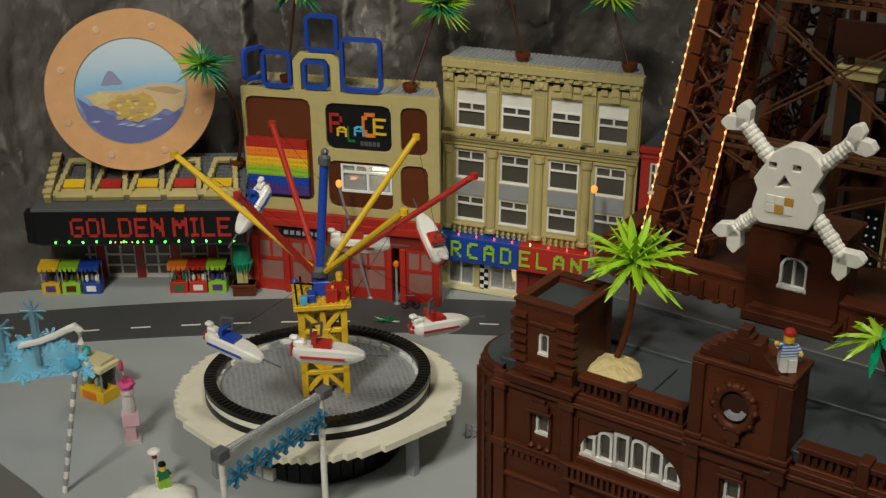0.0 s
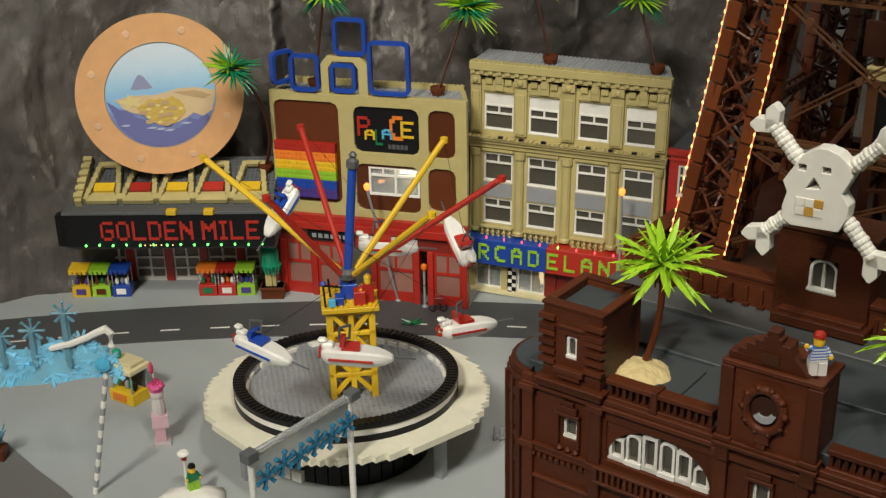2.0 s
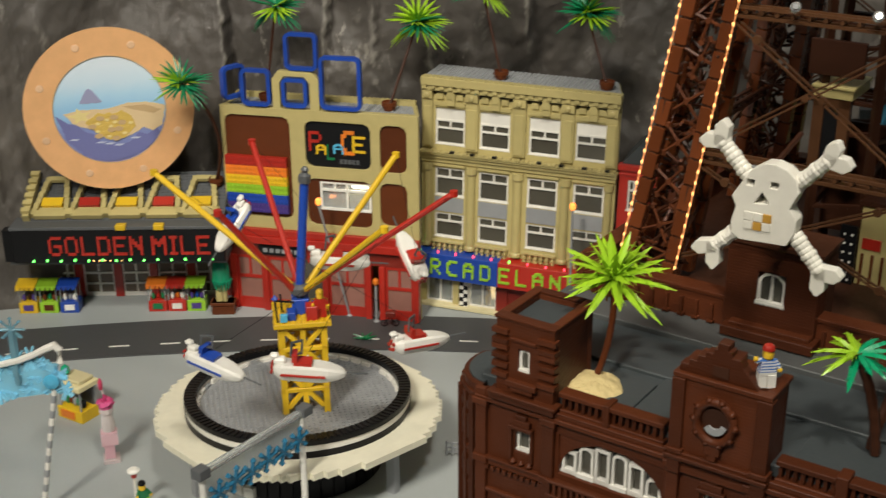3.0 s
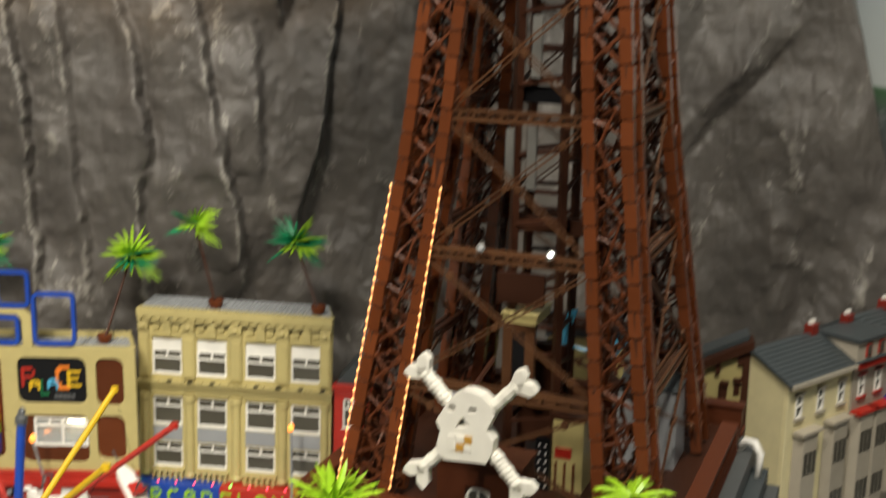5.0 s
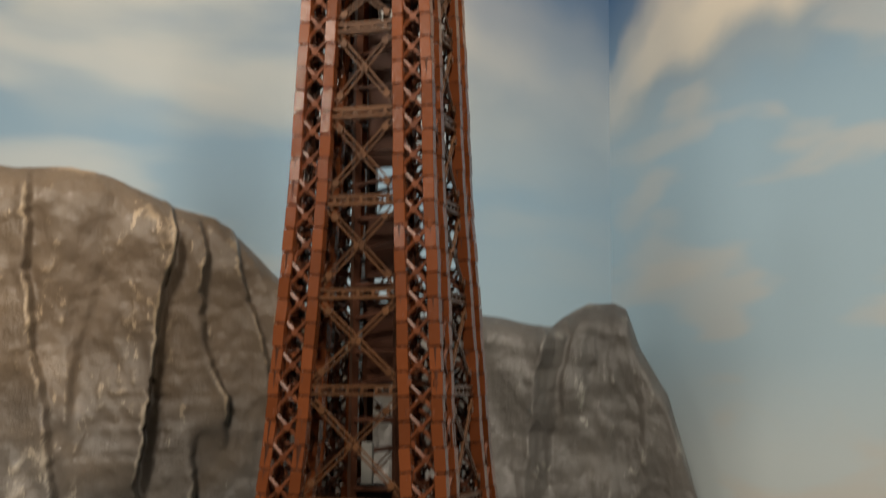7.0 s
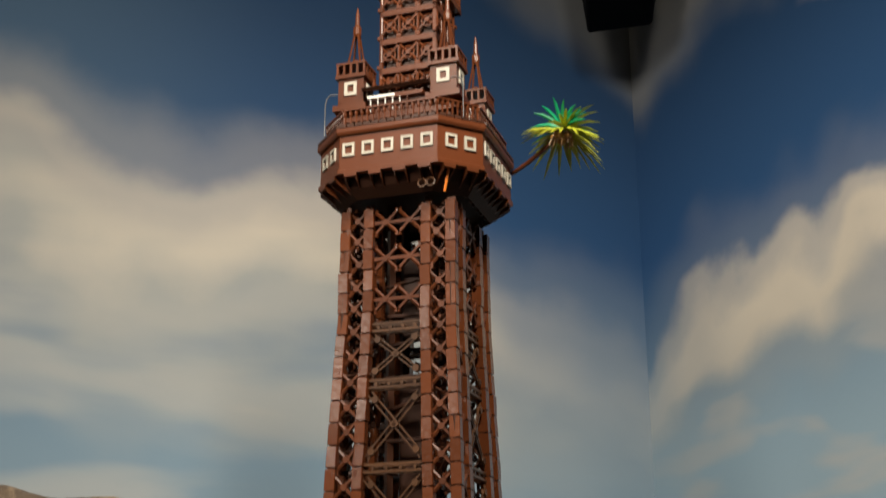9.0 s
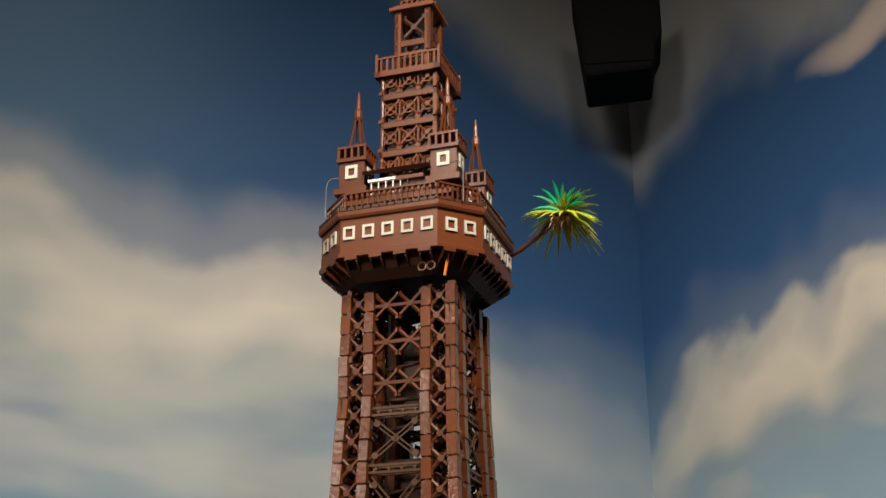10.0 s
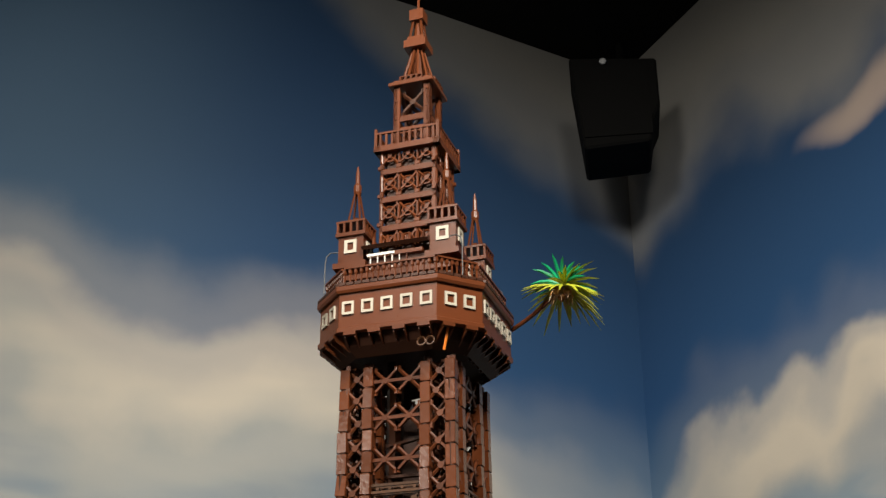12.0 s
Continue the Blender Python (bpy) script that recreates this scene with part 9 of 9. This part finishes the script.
def terrace_house(m, w, d, h, wall_mat, trim, label, ridge=0.065, bay=True, storeys=3, dormer=False):
    t = thing("terrace_house", m, label, "house", "houses of the terrace")
    hs = []
    cols = max(2, int(w / 0.045))
    for i in range(cols):
        for k in range(storeys):
            cx, z0 = w * (i + 0.5) / cols, h - 0.058 - k * 0.085
            if z0 > 0.02 and not (bay and k):
                hs.append((cx - 0.008, cx + 0.008, z0, z0 + 0.036))
    bm = bmesh.new()
    wall_with_holes(bm, 0, w, 0, h, 0, 0.008, hs)
    wall = part("wall", bm, wall_mat, t, bevel=0.0006)
    bm = bmesh.new()
    prism(bm, [(0.008, 0), (d, 0), (d, h), (d / 2, h + ridge * 0.94), (0.008, h)], 0, 0.008, Matrix(((0, 1, 0, 0), (1, 0, 0, 0), (0, 0, 1, 0), (0, 0, 0, 1))))
    prism(bm, [(0.008, 0), (d, 0), (d, h), (d / 2, h + ridge * 0.94), (0.008, h)], w - 0.008, w, Matrix(((0, 1, 0, 0), (1, 0, 0, 0), (0, 0, 1, 0), (0, 0, 0, 1))))
    part("gable_wall", bm, wall_mat, t)
    part("back_wall", boxes((0.008, w - 0.008, d - 0.006, d, 0, h)), wall_mat, t)
    # added backing in dark brown, in place of the houses' dark insides
    part("interior_wall", boxes((0.008, w - 0.008, 0.03, 0.033, 0, h)), DARKBROWN, t)
    for x0, x1, z0, z1 in hs:
        bm = bmesh.new()
        wall_with_holes(bm, x0 - 0.001, x1 + 0.001, z0, z1, -0.002, 0.004, [(x0 + 0.002, x1 - 0.002, z0 + 0.002, z0 + 0.018), (x0 + 0.002, x1 - 0.002, z0 + 0.020, z1 - 0.002)])
        f = part("window", bm, WHITE, wall)
        part("pane", boxes((x0, x1, 0.0022, 0.0028, z0 + 0.001, z1 - 0.001)), GLASS, f)
        part("sill", boxes((x0 - 0.003, x1 + 0.003, -0.005, 0.001, z0 - 0.004, z0)), trim, wall)
        if bay:
            part("hood", boxes((x0 - 0.002, x1 + 0.002, -0.005, 0.001, z1 + 0.001, z1 + 0.004)), trim, wall)
    n, slope = 10, []
    for k in range(n):
        y, z = -0.008 + (d / 2 + 0.008) * k / n, h + ridge * k / n
        slope += [(y, z), (y, z + 0.0022), (y + (d / 2 + 0.008) / n, z + ridge / n + 0.0006)]
    outline = slope + [(d - y, z) for y, z in reversed(slope)][1:]
    bm = bmesh.new()
    prism(bm, outline + [(d + 0.008, h - 0.004), (d / 2, h + ridge - 0.004), (-0.008, h - 0.004)], -0.006, w + 0.006, Matrix(((0, 1, 0, 0), (1, 0, 0, 0), (0, 0, 1, 0), (0, 0, 0, 1))))
    part("roof", bm, SLATE, t, "dark slate roof in ribbed courses")
    bm = boxes((w - 0.026, w - 0.008, d / 2 - 0.008, d / 2 + 0.008, h + ridge - 0.02, h + ridge + 0.014))
    ch = part("chimney", bm, DARKRED, t, bevel=0.0006)
    for i in range(3):
        bm = bmesh.new()
        lathe(bm, [(0.0022, h + ridge + 0.014), (0.0024, h + ridge + 0.021)], 8, Matrix.Translation((w - 0.023 + 0.006 * i, d / 2, 0)))
        part("chimney_pot", bm, WHITE, ch)
    if bay:
        # white canted bays under the top storey
        for i in range(2):
            cx, z0, z1 = w * (0.27 + 0.48 * i), h - 0.250, h - 0.083
            b = part("bay", taper_bay(cx, 0.026, z0, z1), PALE, wall, bevel=0.0005)
            part("bay_roof", boxes((cx - 0.029, cx + 0.029, -0.020, -0.001, z1, z1 + 0.005)), trim, wall)
            for k in range(2):
                for x in (cx - 0.0115, cx, cx + 0.0115):
                    part("pane", boxes((x - 0.0042, x + 0.0042, -0.0172, -0.0158, z0 + 0.016 + 0.085 * k, z0 + 0.052 + 0.085 * k)), GLASS, b)
    part("gutter", boxes((-0.004, w + 0.004, -0.012, -0.006, h - 0.004, h + 0.002)), trim, t)
    if dormer:
        # a square attic storey that rises over the eaves
        at = part("attic", boxes((0.0, w, -0.003, d * 0.48, h - 0.006, h + 0.036)), wall_mat, t, bevel=0.0006)
        part("attic_roof", boxes((-0.004, w + 0.004, -0.008, d * 0.5, h + 0.036, h + 0.041)), SLATE, at)
        part("attic_trim", boxes((-0.002, w * 0.8, -0.012, -0.002, h - 0.006, h + 0.002)), trim, at)
        for x in (w * 0.25, w * 0.62):
            part("attic_window", boxes((x, x + 0.016, -0.005, -0.002, h + 0.008, h + 0.030)), trim, at)
            part("pane", boxes((x + 0.003, x + 0.013, -0.0062, -0.005, h + 0.010, h + 0.028)), GLASS, at)
    return t


ROW = pose(0.9516, 1.514, 0.0, 0, 0, 25.5)
terrace_house(ROW, 0.172, 0.140, 0.440, CREAM, PALE, "cream terrace house with a dark slate roof", 0.040)
terrace_house(ROW @ pose(0.174, -0.002, 0), 0.098, 0.140, 0.440, PALE, RED, "white terrace house with bright red trim", 0.040, dormer=True)
terrace_house(ROW @ pose(0.274, 0.0, 0), 0.115, 0.140, 0.444, PALE, BLUE, "white terrace house with blue trim", 0.042)
terrace_house(ROW @ pose(0.391, -0.002, 0), 0.100, 0.140, 0.442, CREAM, DARKRED, "cream terrace house with dark red trim", 0.040, dormer=True)

tudor = thing("timbered_house", pose(0.780, 1.640, 0, 0, 0, -22), "tan half-timbered house with brown beams", "house")
bm = bmesh.new()
prism(bm, [(0, 0), (0.150, 0), (0.150, 0.482), (0.0, 0.410)], 0, 0.04)
part("wall", bm, TAN, tudor, bevel=0.0006)
bm = bmesh.new()
prism(bm, [(-0.008, 0.402), (0.156, 0.480), (0.156, 0.494), (-0.008, 0.416)], -0.010, 0.03)
part("bargeboard", bm, DARKBROWN, tudor)
bm = bmesh.new()
prism(bm, [(-0.008, 0.417), (0.150, 0.492), (0.150, 0.500), (-0.008, 0.425)], 0.004, 0.045)
part("roof", bm, SLATE, tudor)
for b in ((0.0, 0.007, -0.004, 0.001, 0, 0.41), (0.100, 0.107, -0.005, 0.001, 0.435, 0.468), (0.141, 0.152, -0.004, 0.001, 0, 0.484), (0.107, 0.112, -0.004, 0.001, 0.300, 0.420), (0.133, 0.142, -0.004, 0.001, 0.452, 0.476)):
    part("timber_beam", boxes(b), DARKBROWN, tudor)
for x, z in ((0.109, 0.418), (0.128, 0.424), (0.109, 0.378), (0.128, 0.385), (0.088, 0.372), (0.109, 0.338), (0.128, 0.345), (0.075, 0.412), (0.045, 0.398)):
    part("hood", boxes((x, x + 0.013, -0.006, 0.001, z, z + 0.007), (x + 0.002, x + 0.011, -0.002, 0.001, z - 0.022, z)), DARKBROWN, tudor)
gard = thing("cream_house", pose(0.60, 1.62, 0, 0, 0, -20), "tan house with a red panel behind the tower's legs", "house")
bm = bmesh.new()
box(bm, 0, 0.115, 0, 0.08, 0, 0.51)
part("wall", bm, TAN, gard, bevel=0.0006)
part("red_panel", boxes((0.03, 0.075, -0.003, 0.001, 0.405, 0.43)), RED, gard)
part("roof", boxes((-0.004, 0.119, -0.006, 0.084, 0.51, 0.524)), SLATE, gard)
for x in (0.012, 0.05, 0.09):
    part("door_post", boxes((x, x + 0.006, -0.004, 0.001, 0.30, 0.40)), BROWN, gard)

lobby = thing("lift_lobby", TOWER @ pose(0.034, -0.050, 0.4365), "small tan lift lobby with a red panel under the tower", "lobby")
part("wall", boxes((0.0, 0.038, 0.0, 0.060, 0.0, 0.095)), TAN, lobby, bevel=0.0006)
part("red_panel", boxes((0.004, 0.024, -0.002, 0.001, 0.046, 0.058)), RED, lobby, "red panel")
for x in (0.004, 0.015, 0.026):
    part("door_post", boxes((x, x + 0.003, -0.002, 0.001, 0.0, 0.040)), BROWN, lobby)
part("roof", boxes((-0.003, 0.041, -0.003, 0.063, 0.095, 0.100)), DARKBROWN, lobby)

azure = bmesh.new()
bar(azure, (0.022, 0.03, 0.60), (0.032, 0.03, 0.645), 0.006, 6)
bar(azure, (0.076, 0.03, 0.585), (0.094, 0.03, 0.612), 0.008, 6)
bar(azure, (0.022, 0.03, 0.60), (0.076, 0.03, 0.588), 0.0025, 6)
bar(azure, (0.030, 0.03, 0.47), (0.024, 0.03, 0.60), 0.003, 6)
ob = part("azure_toy_frame", azure, AZURE)
ob.matrix_world = TOWER
tagged(ob, "bent azure plastic frame inside the tower's base", "toy frame")
strip_panel = thing("studded_panel", TOWER @ pose(0.024, -0.056, 0.4365), "narrow black panel with rows of white studs", "panel")
part("board", boxes((-0.009, 0.009, 0.0, 0.004, 0.0, 0.070)), BLACK, strip_panel)
for k in range(12):
    bm = bmesh.new()
    lathe(bm, [(0.0014, 0), (0.0014, 0.001)], 7, pose(-0.004 + 0.008 * (k % 2), 0.0, 0.008 + 0.0105 * (k // 2), 90))
    part("white_stud", bm, WHITE, strip_panel)

# white drain pipe where the ledges end
pipe = bmesh.new()
tube(pipe, [(0.226, 0.180, 0.437), (0.234, 0.176, 0.452), (0.246, 0.170, 0.452), (0.254, 0.166, 0.440), (0.254, 0.164, 0.40)], 0.0055, 8)
ob = part("drain_pipe", pipe, WHITE, smooth=True)
ob.matrix_world = TOWER
tagged(ob, "bent white plastic pipe at the end of the ledge", "pipe")
plant = thing("roof_plant_room", TOWER @ pose(0.115, 0.10, 0.4365), "pale grey box room on the roof under the tower", "roof box")
part("box", boxes((-0.030, 0.045, -0.035, 0.035, 0.0, 0.105)), GREY, plant, bevel=0.001)
part("lid", boxes((-0.032, 0.047, -0.037, 0.037, 0.105, 0.110)), SLATE, plant, bevel=0.001)

MATT_BLACK = painted_board("matt_black_paint", (0.0035, 0.0035, 0.0035), (0.005, 0.005, 0.005), 0.9)
MATT_BLACK.node_tree.nodes["Principled BSDF"].inputs["Specular IOR Level"].default_value = 0.08
# loudspeaker in the corner under the ceiling
speaker = thing("loudspeaker", pose(1.325, 2.345, 2.875, 0, 0, -25), "black loudspeaker box bracketed into the room's corner", "loudspeaker")
bm = bmesh.new()
prism(bm, [(-0.088, 0.0), (0.082, 0.012), (0.094, 0.08), (0.112, 0.12), (0.112, 0.26), (-0.118, 0.28)], -0.085, 0.10)
part("cabinet", bm, MATT_BLACK, speaker, bevel=0.006)
part("grille", boxes((-0.086, 0.088, -0.090, -0.084, 0.03, 0.245)), MATT_BLACK, speaker)
bm = bmesh.new()
bar(bm, (0, 0.08, 0.2), (0.03, 0.24, 0.24), 0.014, 8)
bar(bm, (0.03, 0.24, 0.1), (0.03, 0.24, 0.54), 0.012, 8)
part("bracket", bm, MATT_BLACK, speaker)
bm = bmesh.new()
lathe(bm, [(0.009, 0), (0.009, 0.005), (0.004, 0.008)], 10, pose(-0.028, -0.090, 0.255, 90))
part("bolt_head", bm, GREY, speaker)
